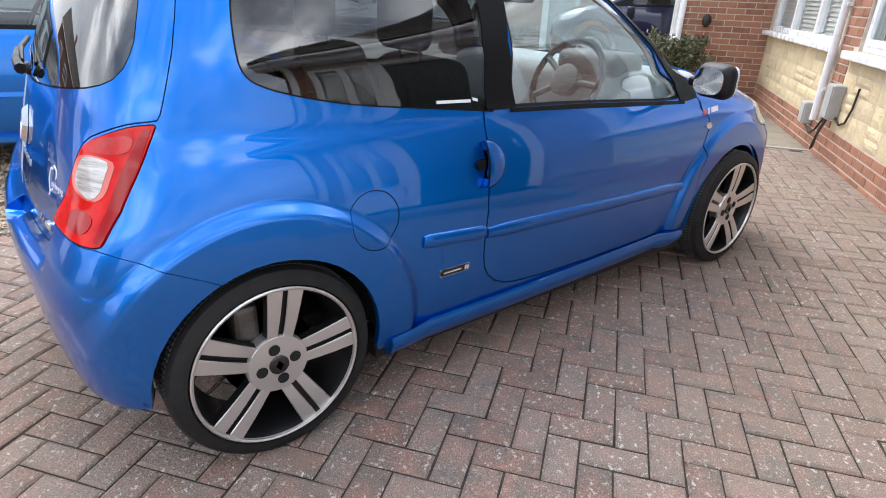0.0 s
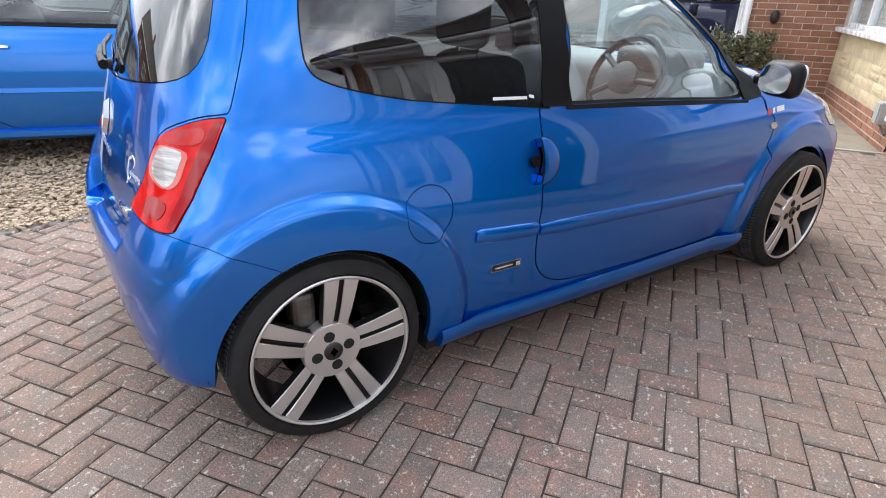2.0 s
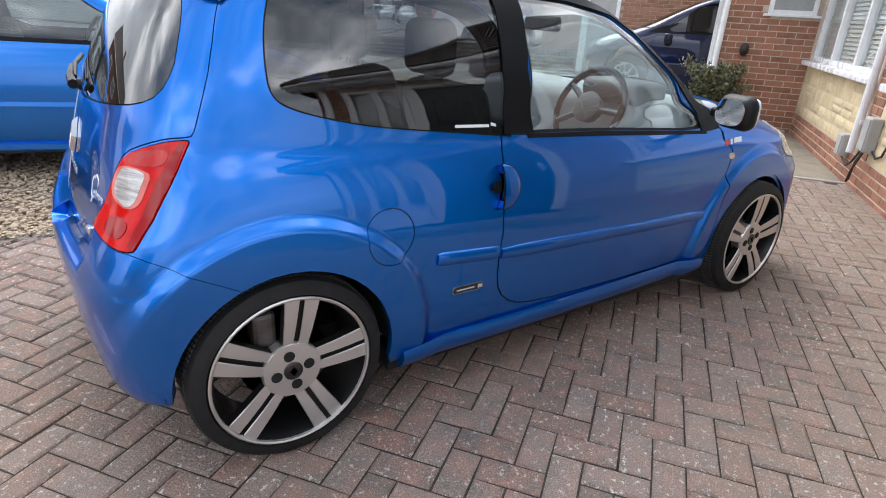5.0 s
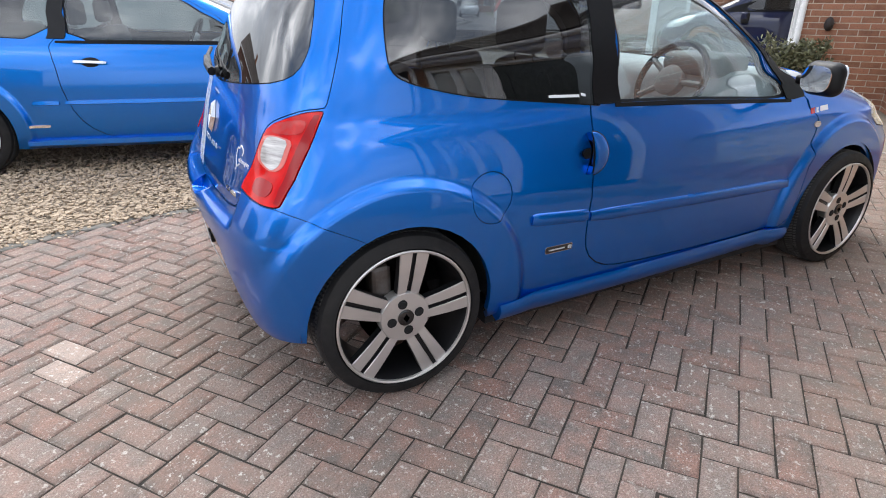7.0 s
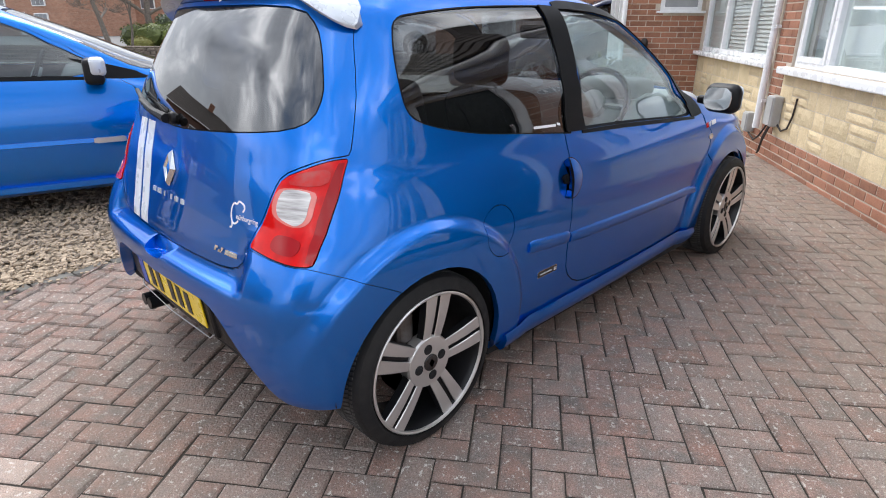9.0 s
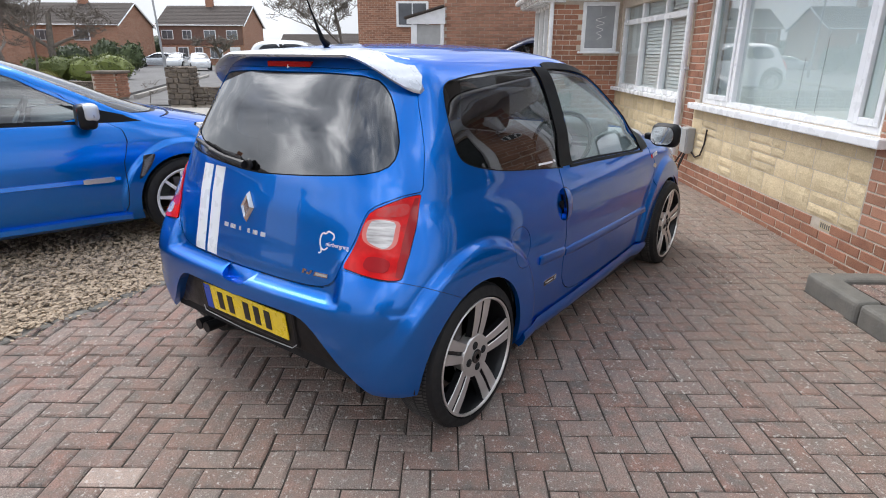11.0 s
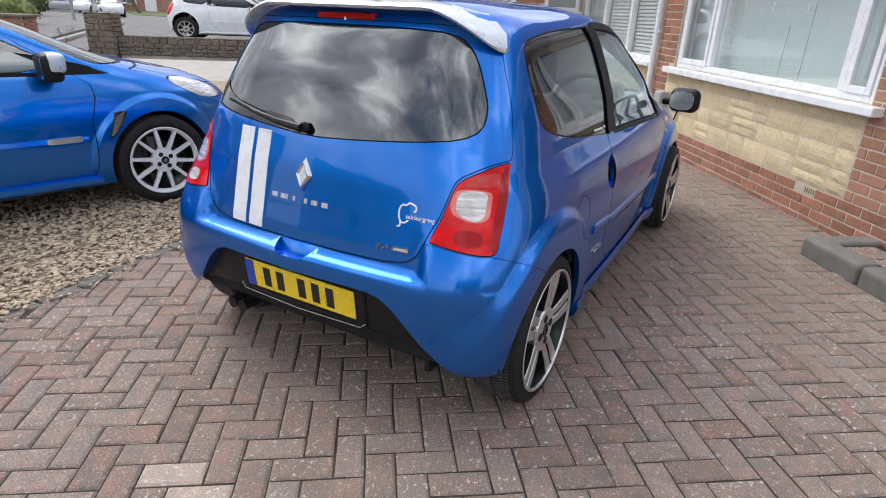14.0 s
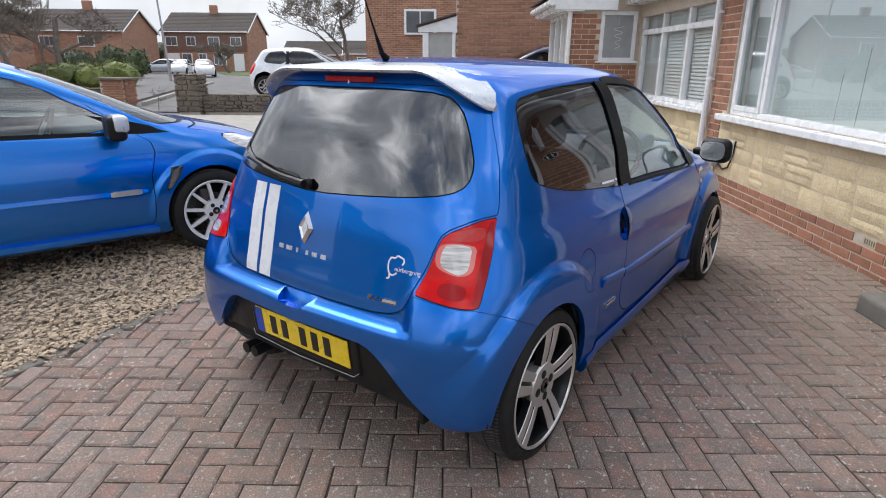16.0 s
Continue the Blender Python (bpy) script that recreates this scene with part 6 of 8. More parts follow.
# ---------------------------------------------------------------- the other parked cars
SALOON = [  # t, z, half width, rear, front, flank from, flank to, squareness; the front axle at y = 0
    (0.16, 0.16, 0.800, -3.02, 0.62, -2.40, -0.50, 5.0, 2.8),
    (0.30, 0.30, 0.845, -3.15, 0.76, -2.40, -0.50, 4.6, 2.8),
    (0.50, 0.50, 0.860, -3.20, 0.80, -2.40, -0.50, 4.4, 2.8),
    (0.62, 0.62, 0.862, -3.20, 0.79, -2.40, -0.50, 4.4, 2.8),
    (0.75, 0.75, 0.850, -3.17, 0.70, -2.40, -0.50, 4.4, 2.8),
    (0.85, 0.85, 0.828, -3.13, 0.50, -2.40, -0.55, 4.4, 2.8),
    (0.93, 0.93, 0.800, -3.08, 0.18, -2.40, -0.60, 4.2, 2.9),
    (0.98, 0.98, 0.772, -3.05, -0.06, -2.40, -0.52, 4.0, 3.0),
    (1.05, 1.05, 0.742, -3.00, -0.26, -2.40, -0.60, 3.8, 3.0),
    (1.20, 1.20, 0.680, -2.90, -0.60, -2.40, -0.90, 3.6, 3.0),
    (1.32, 1.32, 0.620, -2.80, -0.90, -2.40, -1.18, 3.6, 3.0),
    (1.38, 1.375, 0.565, -2.72, -1.06, -2.35, -1.34, 3.6, 3.0),
    (1.45, 1.420, 0.480, -2.60, -1.20, -2.20, -1.50, 3.4, 3.2),
    (1.55, 1.448, 0.360, -2.40, -1.35, -2.05, -1.60, 3.0, 3.0),
    (1.70, 1.468, 0.180, -2.00, -1.52, -1.90, -1.68, 2.6, 2.6),
    (1.90, 1.474, 0.001, -1.75, -1.74, -1.748, -1.745, 2.2, 2.2),
]


def saloon_outlines(sh, hub, wheel_r, base, rear_side):
    S2, E2 = sh.side, sh.end
    out = {
        "hole_low": ([(0.0, 0.16), (3.0, 0.16), (3.0, 0.20), *S2([(0.45, 0.20), (-0.4, 0.20), (-2.2, 0.19), (-2.9, 0.24)]), (0.0, 0.24)], 0),
        "arch_f": (circle2(sh, 0.0, hub, wheel_r + 0.035), 0), "arch_r": (circle2(sh, base, hub, wheel_r + 0.035), 0),
        "door_glass": (rounded(S2([(-0.60, 0.945), (-1.2, 0.955), (-1.80, 0.965), (-1.80, 1.15), (-1.80, 1.345), (-1.5, 1.352), (-1.28, 1.335), (-1.05, 1.27), (-0.80, 1.12)]), 1), 0.010),
        "quarter_glass": (rounded(S2([(-1.92, 0.968), (-2.45, 1.00), (-2.62, 1.04), (-2.55, 1.20), (-2.45, 1.30), (-2.25, 1.34), (-1.92, 1.348)]), 1), 0.008),
        "windscreen": (rounded([*S2([(-0.36, 0.985), (-0.55, 1.09), (-0.82, 1.23), (-1.02, 1.33)]), *E2([(0.46, 1.365), (0.15, 1.372)], False), (3.0, 1.372), (3.0, 1.372), (3.0, 0.985), (3.0, 0.985), *E2([(0.4, 0.98), (0.62, 0.975)], False)], 1), 0.010),
        "back_glass": ([(0.0, 1.36), (0.0, 1.0), *[tuple(p) for p in rounded(E2([(0.05, 1.0), (0.45, 1.01), (0.60, 1.03), (0.62, 1.08), (0.55, 1.25), (0.48, 1.35), (0.05, 1.36)]), 1, False)]], 0.008),
        "head_lamp": (rounded([*E2([(0.50, 0.70), (0.52, 0.80), (0.60, 0.86)], False), *S2([(0.30, 0.865), (0.12, 0.875), (0.20, 0.80), (0.42, 0.70)])], 1), 0.005),
        "tail_lamp": (rounded([*E2([(0.60, 0.66), (0.58, 0.90)]), *S2([(-2.98, 1.02), (-2.86, 0.98), (-2.94, 0.80), (-3.05, 0.66)])], 1), 0.005),
        "bonnet": ([(3.0, 0.755), (3.0, 0.962), *[tuple(p) for p in rounded([*E2([(0.05, 0.962), (0.4, 0.958), (0.60, 0.945)], False), *S2([(-0.12, 0.935), (0.05, 0.905)]), *E2([(0.62, 0.83), (0.50, 0.80), (0.05, 0.755)], False)], 1, False)]], 0.005),
        "door": (rounded(S2([(-0.44, 0.93), (-0.42, 0.70), (-0.42, 0.45), (-0.44, 0.28), (-0.52, 0.245), (-1.0, 0.235), (-1.50, 0.24), (-1.68, 0.30), (-1.80, 0.42), (-1.86, 0.60), (-1.885, 0.80), (-1.895, 0.95), (-1.875, 1.15), (-1.86, 1.372), (-1.5, 1.376), (-1.26, 1.356), (-1.03, 1.288), (-0.78, 1.135), (-0.56, 0.985)]), 1), 0.006),
    }
    return out


def build_car(name, label, m, rows, paint, hub, wheel_r, rim_r, base, track, spokes, face, dark, twin, res, glass, full=True, group=""):
    """A parked car with the parts that show: panels, glass, lights, wheels, cabin."""
    sh = Shell(rows, [(0.0, hub), (base, hub)], 0.024, wheel_r + 0.16, 0.035, -1.3)
    vv, tt = cut_shell(sh, saloon_outlines(sh, hub, wheel_r, base, True), *res)
    car = thing(name, label, "car", m, group)
    part("body", skin(sh, vv, tt["body"], 0, 0.02, both=True), paint, car)
    part("panel_gap", skin(sh, vv, tt["gap"], 0.009, 0, both=True), M["gap"], car)
    part("bonnet", skin(sh, vv, tt["bonnet"], 0, 0.012, both=True), paint, car)
    part("windscreen", skin(sh, vv, tt["windscreen"], 0.003, 0.003, both=True), glass, car)
    part("back_window", skin(sh, vv, tt["back_glass"], 0.003, 0.003, both=True), G["dark_car"], car)
    for mir in (False, True):
        d = part("door", skin(sh, vv, tt["door"], 0, 0.012, mirror=mir), paint, car)
        part("door_window", skin(sh, vv, tt["door_glass"], 0.003, 0.003, mirror=mir), glass, d)
        part("quarter_window", skin(sh, vv, tt["quarter_glass"], 0.003, 0.003, mirror=mir), G["dark_car"] if not full else glass, car)
        part("head_light", skin(sh, vv, tt["head_lamp"], -0.002, 0.02, mirror=mir), M["clear_lens"], car)
        part("tail_light", skin(sh, vv, tt["tail_lamp"], -0.002, 0.02, mirror=mir), M["red_lens"], car)
        sg = -1 if mir else 1
        for y in (0.0, base):
            road_wheel(car, (sg * track, y, wheel_r), wheel_r, rim_r, 0.21, spokes, face, dark, radians(10), mir, twin)
            bm = lathe_bm([(0.0, wheel_r + 0.04), (-0.30, wheel_r + 0.04)], 32, "X", closed=False, m=Matrix.Translation((track - 0.03, y, hub)))
            bmesh.ops.bisect_plane(bm, geom=bm.verts[:] + bm.edges[:] + bm.faces[:], plane_co=(0, 0, 0.27), plane_no=(0, 0, 1), clear_inner=True)
            if mir:
                bmesh.ops.scale(bm, vec=(-1, 1, 1), verts=bm.verts)
            part("arch_liner", finish(bm), M["gap"], car)
        wm = new("wing_mirror")
        wm.parent = car
        wm.matrix_local = Matrix.Translation((sg * 0.93, -0.62, 0.985))
        part("housing", finish(box_bm(0.205, 0.12, 0.165, (0, 0, 0), 0.036, 4), 60), M["black"], wm)
        part("cap", finish(box_bm(0.190, 0.10, 0.115, (0.016 * sg, 0.024, 0.030), 0.030, 4), 60), M["silver"] if full else paint, wm, "silver mirror cap" if full else "")
        part("arm", finish(box_bm(0.14, 0.06, 0.04, (-0.09 * sg, 0, -0.06), 0.012, 2), 60), M["black"], wm)
        part("mirror_glass", box_bm(0.16, 0.004, 0.115, (0, -0.056, 0)), M["mirror"], wm)
        n = 12
        part("pillar_trim", decal(sh, sh.side([(-1.802, 0.972), (-1.918, 0.974), (-1.905, 1.15), (-1.90, 1.345), (-1.805, 1.345), (-1.80, 1.15)]), 0.007, mir, 0, 0.008), M["black"], d)
        part("window_seal", sweep_on(sh, sh.side([(-0.56 - 1.30 * k / n, 0.930 + 0.022 * k / n) for k in range(n + 1)]), [(-0.011, 0), (-0.010, 0.005), (0.010, 0.005), (0.011, 0)], mir), M["satin"], d)
        part("sail_panel", decal(sh, sh.side([(-0.25, 0.922), (-0.45, 0.922), (-0.66, 0.930), (-0.755, 1.06), (-0.60, 1.03), (-0.36, 0.968)]), 0.003, mir, 0, 0.003), M["satin"], d)
        part("side_moulding", sweep_on(sh, sh.side([(-0.46 - 1.40 * k / n, 0.525 + 0.005 * k / n) for k in range(n + 1)]), [(-0.018, 0), (-0.018, 0.010), (0.010, 0.016), (0.016, 0)], mir), paint, d)
        part("side_skirt", sweep_on(sh, sh.side([(-0.42 - 1.75 * k / n, 0.225) for k in range(n + 1)]), [(-0.045, -0.02), (-0.045, 0.030), (-0.010, 0.044), (0.030, 0.018), (0.040, 0)], mir), paint, car)
        if full:
            part("side_moulding", sweep_on(sh, sh.side([(-1.90 - 0.03 * k, 0.528) for k in range(7)]), [(-0.018, 0), (-0.018, 0.010), (0.010, 0.016), (0.016, 0)], mir), paint, car)
            part("door_badge", sweep_on(sh, sh.side([(-0.50 - 0.02 * k, 0.524) for k in range(11)]), [(-0.021, 0.004), (-0.020, 0.021), (0.014, 0.022), (0.019, 0.004)], mir), M["alloy"], d, "brushed silver strip badge")
            part("door_handle", sweep_on(sh, sh.side([(-1.53 - 0.022 * k, 0.805 + 0.001 * k) for k in range(11)]), [(-0.012, 0.012), (-0.010, 0.028), (0.008, 0.028), (0.012, 0.012)], mir), M["chrome"], d, "chrome door handle")
            # flat dark film laid on the door as the shaded hollow behind the handle
            part("handle_dish", decal(sh, circle2(sh, -1.64, 0.812, 0.034, 20, 0.065), 0.001, mir), M["gap"], d)
            part("quarter_badge", sweep_on(sh, sh.side([(-2.0 - 0.02 * k, 0.36) for k in range(8)]), [(-0.012, 0), (-0.010, 0.005), (0.010, 0.005), (0.012, 0)], mir), M["chrome"], car)
            vent = sh.side([(-0.286, 0.672), (-0.250, 0.682), (-0.206, 0.684), (-0.216, 0.650), (-0.250, 0.590), (-0.295, 0.535), (-0.334, 0.508), (-0.336, 0.525), (-0.318, 0.575), (-0.300, 0.630)])
            vt = part("wing_vent", decal(sh, vent, 0.005, mir, 0, 0.006), M["gap"], car, "dark vent with a diamond mesh")
            for k in range(9):
                q = k / 9
                cy, cz, w = -0.248 - 0.074 * q, 0.664 - 0.143 * q, 0.030 - 0.020 * q
                for lean in (-1, 1):
                    part("vent_bar", sweep_on(sh, sh.side([(cy - w, cz - lean * w * 0.55), (cy + w, cz + lean * w * 0.55)]), [(-0.0018, 0.004), (-0.0018, 0.0075), (0.0018, 0.0075), (0.0018, 0.004)], mir), M["grey_box"], vt)
    part("cabin_lining", skin(sh, vv, [tuple(reversed(t)) for k in ("body", "door", "gap") for t in tt[k]], 0.03, 0, both=True), M["trim"], car)
    part("underbody", span_bm(-0.72, 0.72, base + 0.42, -0.42, 0.17, 0.24), M["gap"], car)
    part("underbody", span_bm(-0.55, 0.55, base - 0.3, 0.55, 0.20, 0.26), M["gap"], car)
    if full:
        for x in (-0.36, 0.36):
            seat(car, x, -1.50, M["dark_seat"])
        part("rear_bench", finish(box_bm(1.2, 0.16, 0.55, (0, -2.45, 0.78), 0.06, 3), 60), M["seat"], car)
        part("dashboard", finish(box_bm(1.40, 0.45, 0.28, (0, -0.62, 0.82), 0.08, 4), 60), M["trim"], car)
        sw2 = new("steering_wheel")
        sw2.parent = car
        sw2.matrix_local = Matrix.Translation((0.37, -0.98, 0.93)) @ Matrix.Rotation(radians(65), 4, "X")
        part("wheel_rim", tube_bm([(0.18 * math.cos(a), 0.18 * math.sin(a), 0) for a in np.linspace(0, 2 * math.pi, 33)], 0.015, 8), M["satin"], sw2)
        part("wheel_boss", finish(lathe_bm([(-0.03, 0.07), (0.02, 0.07), (0.03, 0.001)], 20, "Z"), 40), M["pale_trim"], sw2)
        part("interior_mirror", finish(box_bm(0.24, 0.03, 0.065, (0.0, -0.95, 1.26), 0.02, 3), 60), M["satin"], car)
    else:
        part("seat_row", finish(box_bm(1.2, 0.2, 0.8, (0, -1.6, 0.75), 0.06, 3), 60), M["seat"], car)
    return car


HEAD = radians(-15)
front_hub = Vector((-2.42, 0.72, 0.0))
second_place = Matrix.Translation(front_hub) @ Matrix.Rotation(HEAD, 4, "Z") @ Matrix.Translation((-0.86, 0, -0.01))
build_car("sports_hatchback", "bright blue three-door sports hatchback with white wheels on gravel", second_place, SALOON, M["blue2"], 0.315, 0.313, 0.240, -2.585, 0.865, 10, M["white_alloy"], M["dark_alloy"], False, ((40, 56, 44), 70), G["cabin"])

TALL = [(t, z * 1.16 if z > 0.25 else z, w * 1.06, r, f, a, b, p, q) for t, z, w, r, f, a, b, p, q in SALOON]
RES = ((18, 26, 20), 34)


def along_house(u, v, deg):
    """Standing at u, v of the house plan, with its nose deg from straight out of the house."""
    return HOUSE @ Matrix.Translation((u, v, -0.03)) @ Matrix.Rotation(radians(deg), 4, "Z")


build_car("white_suv", "white sport utility car parked beyond the low stone wall", along_house(23.3, 7.1, 180) @ Matrix.Diagonal((1.12, 1.27, 1.14, 1)), TALL, M["white_car"], 0.36, 0.36, 0.24, -2.585, 0.86, 8, M["alloy"], M["dark_alloy"], False, RES, G["dark_car"], False)
build_car("navy_suv", "dark navy sport utility car parked by the far brick wall", along_house(10.4, 2.35, 0) @ Matrix.Diagonal((1, 1, 1.06, 1)), TALL, M["navy"], 0.36, 0.35, 0.235, -2.585, 0.86, 8, M["alloy"], M["dark_alloy"], False, RES, G["dark_car"], False)
far_car = build_car("distant_car", "white hatchback parked in the far street", along_house(49.5, 23.6, 115), SALOON, M["white_car"], 0.315, 0.313, 0.220, -2.585, 0.865, 8, M["alloy"], M["dark_alloy"], False, RES, G["dark_car"], False, "cars in the far street")
tagged(copy_thing(far_car, along_house(58.0, 29.6, 100)), "white hatchback parked close behind another white car")
c = build_car("distant_car", "silver hatchback parked outside the far houses", along_house(62.0, 34.6, 20), SALOON, M["silver_car"], 0.315, 0.313, 0.220, -2.585, 0.865, 8, M["alloy"], M["dark_alloy"], False, RES, G["dark_car"], False, "cars in the far street")

# ---------------------------------------------------------------- street, gardens and far houses


def rubble_wall(name, label, u0, u1, v0, v1, h, seed):
    """A wall of uneven rubble: core and its stones, each with its own depth."""
    w = thing(name, label, "wall", HOUSE, kind="structure")
    part("core", span_bm(u0 + 0.03, u1 - 0.03, v0 + 0.03, v1 - 0.03, -0.1, h - 0.02), M["mortar"], w)
    r = random.Random(seed)
    bm = bmesh.new()
    for face in range(4):
        lo, hi = (v0, v1) if face < 2 else (u0, u1)
        z = -0.02
        while z < h - 0.03:
            dz = min(r.uniform(0.09, 0.16), h - z)
            x = lo
            while x < hi - 0.02:
                dx = min(r.uniform(0.10, 0.36), hi - x)
                pr = r.uniform(0.0, 0.03)
                a = (x + dx / 2, z + dz / 2)
                if face < 2:
                    at = ((u0 - pr / 2 + 0.03) if face == 0 else (u1 + pr / 2 - 0.03), a[0], a[1])
                    box_bm(0.10 + pr, dx - r.uniform(0.008, 0.03), dz - r.uniform(0.006, 0.025), (0, 0, 0), 0.016, 1, bm, Matrix.Translation(at) @ Matrix.Rotation(r.uniform(-0.06, 0.06), 4, "X"))
                else:
                    at = (a[0], (v0 - pr / 2 + 0.03) if face == 2 else (v1 + pr / 2 - 0.03), a[1])
                    box_bm(dx - r.uniform(0.008, 0.03), 0.10 + pr, dz - r.uniform(0.006, 0.025), (0, 0, 0), 0.016, 1, bm, Matrix.Translation(at) @ Matrix.Rotation(r.uniform(-0.06, 0.06), 4, "Y"))
                x += dx
            z += dz
    part("stones", bm, M["rubble"], w)
    return w


rubble_wall("garden_wall", "low wall of dark weathered rubble stone beside the footpath", 14.75, 15.05, 1.5, 9.95, 0.47, 1)
rubble_wall("wall_pillar", "square rubble stone pillar at the end of the garden wall", 14.6, 15.2, 9.97, 10.62, 1.03, 2)
bp = thing("brick_pillar", "red brick pillar with a flat stone cap", "pillar", HOUSE, kind="structure")
bm = bmesh.new()
for k in range(10):
    for j in range(3):
        box_bm(0.10, 0.215, 0.065, (17.0, 13.45 + 0.225 * j + (0.05 if k % 2 else 0), 0.03 + 0.075 * k), 0.004, 1, bm)
        box_bm(0.215, 0.10, 0.065, (17.1 + 0.225 * j + (0.05 if k % 2 else 0), 13.36, 0.03 + 0.075 * k), 0.004, 1, bm)
part("bricks", bm, M["brick_far"], bp)
part("core", span_bm(16.97, 17.7, 13.37, 14.1, -0.1, 0.75), M["mortar"], bp)
part("cap", span_bm(16.85, 17.8, 13.25, 14.2, 0.75, 0.83, 0.02), M["rubble"], bp)
rubble_wall("far_garden_wall", "low rubble wall in front of the hedge", 17.2, 17.5, 14.2, 21.5, 0.5, 3)

# street surfaces
sheet("road", [(15.2, -40), (22.0, -40), (60, -20), (110, 20), (110, 60), (45, 34), (15.2, 60)], -0.06, M["tarmac"], "grey tarmac street curving away past the houses", "road", 0.03)
sheet("verge", [(52, 14), (74, 14), (74, 32), (58, 25.0)], -0.02, M["grass"], "grass verge in front of the far houses", "grass")
sheet("front_garden", [(17.5, 13.6), (36, 18.6), (40, 30), (17.5, 34)], 0.02, M["tarmac"], "grey surfaced forecourt behind the rubble wall", "garden", 0.1)
for a, b in (((40.0, 20.0), (66.0, 34.0)), ((17.4, 13.0), (37, 18.2))):
    way = Vector((b[0] - a[0], b[1] - a[1], 0))
    mm = Matrix.Translation((a[0], a[1], 0.0)) @ Matrix.Rotation(math.atan2(way.y, way.x), 4, "Z")
    single("street_kerb", box_bm(way.length, 0.14, 0.14, (way.length / 2, 0, 0), 0.02), M["pale_concrete"], "pale concrete kerb along the street", "kerb", HOUSE @ mm, kind="structure")


def far_house(name, label, u, v, deg, length, depth, eaves, ridge, windows, doors, tile_band=False, chimney=True):
    """A two-storey brick house: walls, gabled roof, windows with panes, doors, chimney. Its front looks along local -y."""
    h = thing(name, label, "house", HOUSE @ Matrix.Translation((u, v, 0)) @ Matrix.Rotation(radians(deg), 4, "Z"))
    L, D = length / 2, depth
    bm = bmesh.new()
    pts = [(-L, 0, -0.2), (L, 0, -0.2), (L, D, -0.2), (-L, D, -0.2), (-L, 0, eaves), (L, 0, eaves), (L, D, eaves), (-L, D, eaves), (-L, D / 2, ridge), (L, D / 2, ridge)]
    vs = [bm.verts.new(p) for p in pts]
    for f in ((0, 1, 5, 4), (1, 2, 6, 9, 5), (2, 3, 7, 6), (3, 0, 4, 8, 7), (4, 5, 9, 8), (6, 7, 8, 9)):
        bm.faces.new([vs[i] for i in f])
    part("wall", finish(bm), M["brick_course"], h)
    ang = math.atan2(ridge - eaves, D / 2)
    slope = math.hypot(ridge - eaves, D / 2) + 0.35
    bm = bmesh.new()
    for sgn in (1, -1):
        rows = int(slope / 0.33)
        for k in range(rows):
            q = (k + 0.5) * slope / rows - 0.35
            y, z = (q * math.cos(ang) if sgn > 0 else D - q * math.cos(ang)), eaves + q * math.sin(ang)
            box_bm(length + 0.5, slope / rows * 1.15, 0.035, m=Matrix.Translation((0, y, z + 0.06)) @ Matrix.Rotation(sgn * (ang - 0.06), 4, "X"), bm=bm)
    rf = tagged(part("roof", bm, M["roof_tile"], h), kind="stuff")
    part("gutter", tube_bm([(-L - 0.2, -0.30, eaves - 0.10), (L + 0.2, -0.30, eaves - 0.10)], 0.06, 8), M["white"], h)
    for x in (-L, L):
        for (ya, yb) in ((-0.25, D / 2), (D + 0.25, D / 2)):
            za = eaves - 0.2
            part("bargeboard", tube_bm([(x * 1.0 + math.copysign(0.24, x), ya, za), (x + math.copysign(0.24, x), yb, ridge)], 0.09, 4), M["white"], rf)
    if chimney:
        part("chimney", span_bm(-0.45, 0.45, D / 2 - 0.3, D / 2 + 0.3, ridge - 0.3, ridge + 0.95, 0.03), M["brick_far"], rf)
    if tile_band:
        part("tile_hanging", span_bm(-L + 0.1, L - 0.1, -0.10, 0.0, eaves * 0.50, eaves - 0.2, 0.02), M["tile_hung"], h)
    for x, z, w, hh in windows:
        wn_ = part("window", span_bm(x - w / 2, x + w / 2, -0.14, 0.02, z, z + hh, 0.02), M["white"], h)
        n = max(2, round(w / 0.6))
        for k in range(n):
            a = x - w / 2 + 0.07 + k * (w - 0.14) / n
            part("pane", span_bm(a + 0.02, a + (w - 0.14) / n - 0.02, -0.155, -0.13, z + 0.08, z + hh - 0.08), M["far_pane"], wn_)
    for x, w, key in doors:
        part("door", span_bm(x - w / 2, x + w / 2, -0.12, 0.02, 0.0, 2.1, 0.02), M[key], h)
    return h


# front of each looks back towards the drive
far_house("far_house", "pair of brick houses with brown tile hanging and white windows", 75, 33.4, -92, 10.8, 7.5, 4.75, 7.1,
          [(-4.2, 3.0, 1.5, 1.1), (-1.7, 3.0, 1.2, 1.1), (1.2, 3.0, 1.5, 1.1), (4.0, 3.0, 1.4, 1.1), (-2.4, 0.7, 1.3, 1.4), (-0.4, 0.7, 1.0, 1.4), (1.8, 0.7, 1.6, 1.4)], [(-4.2, 1.6, "white"), (4.2, 1.3, "white")], True)
far_house("far_house", "brick house with a brown tiled roof behind garden trees", 64, 43.4, -90, 11.0, 8.0, 4.3, 6.6, [(-2.6, 2.6, 1.7, 1.1), (1.6, 2.6, 1.7, 1.1), (0.0, 0.8, 2.0, 1.2)], [(3.4, 1.0, "white")], False)
far_house("far_house", "brick house at the end of the street with a tiled roof", 52, 51.5, -100, 12.0, 8.0, 4.4, 7.2, [(-2.6, 2.6, 1.7, 1.1), (2.6, 2.6, 1.7, 1.1), (2.6, 0.8, 1.7, 1.2)], [(0.0, 1.0, "white")], False)
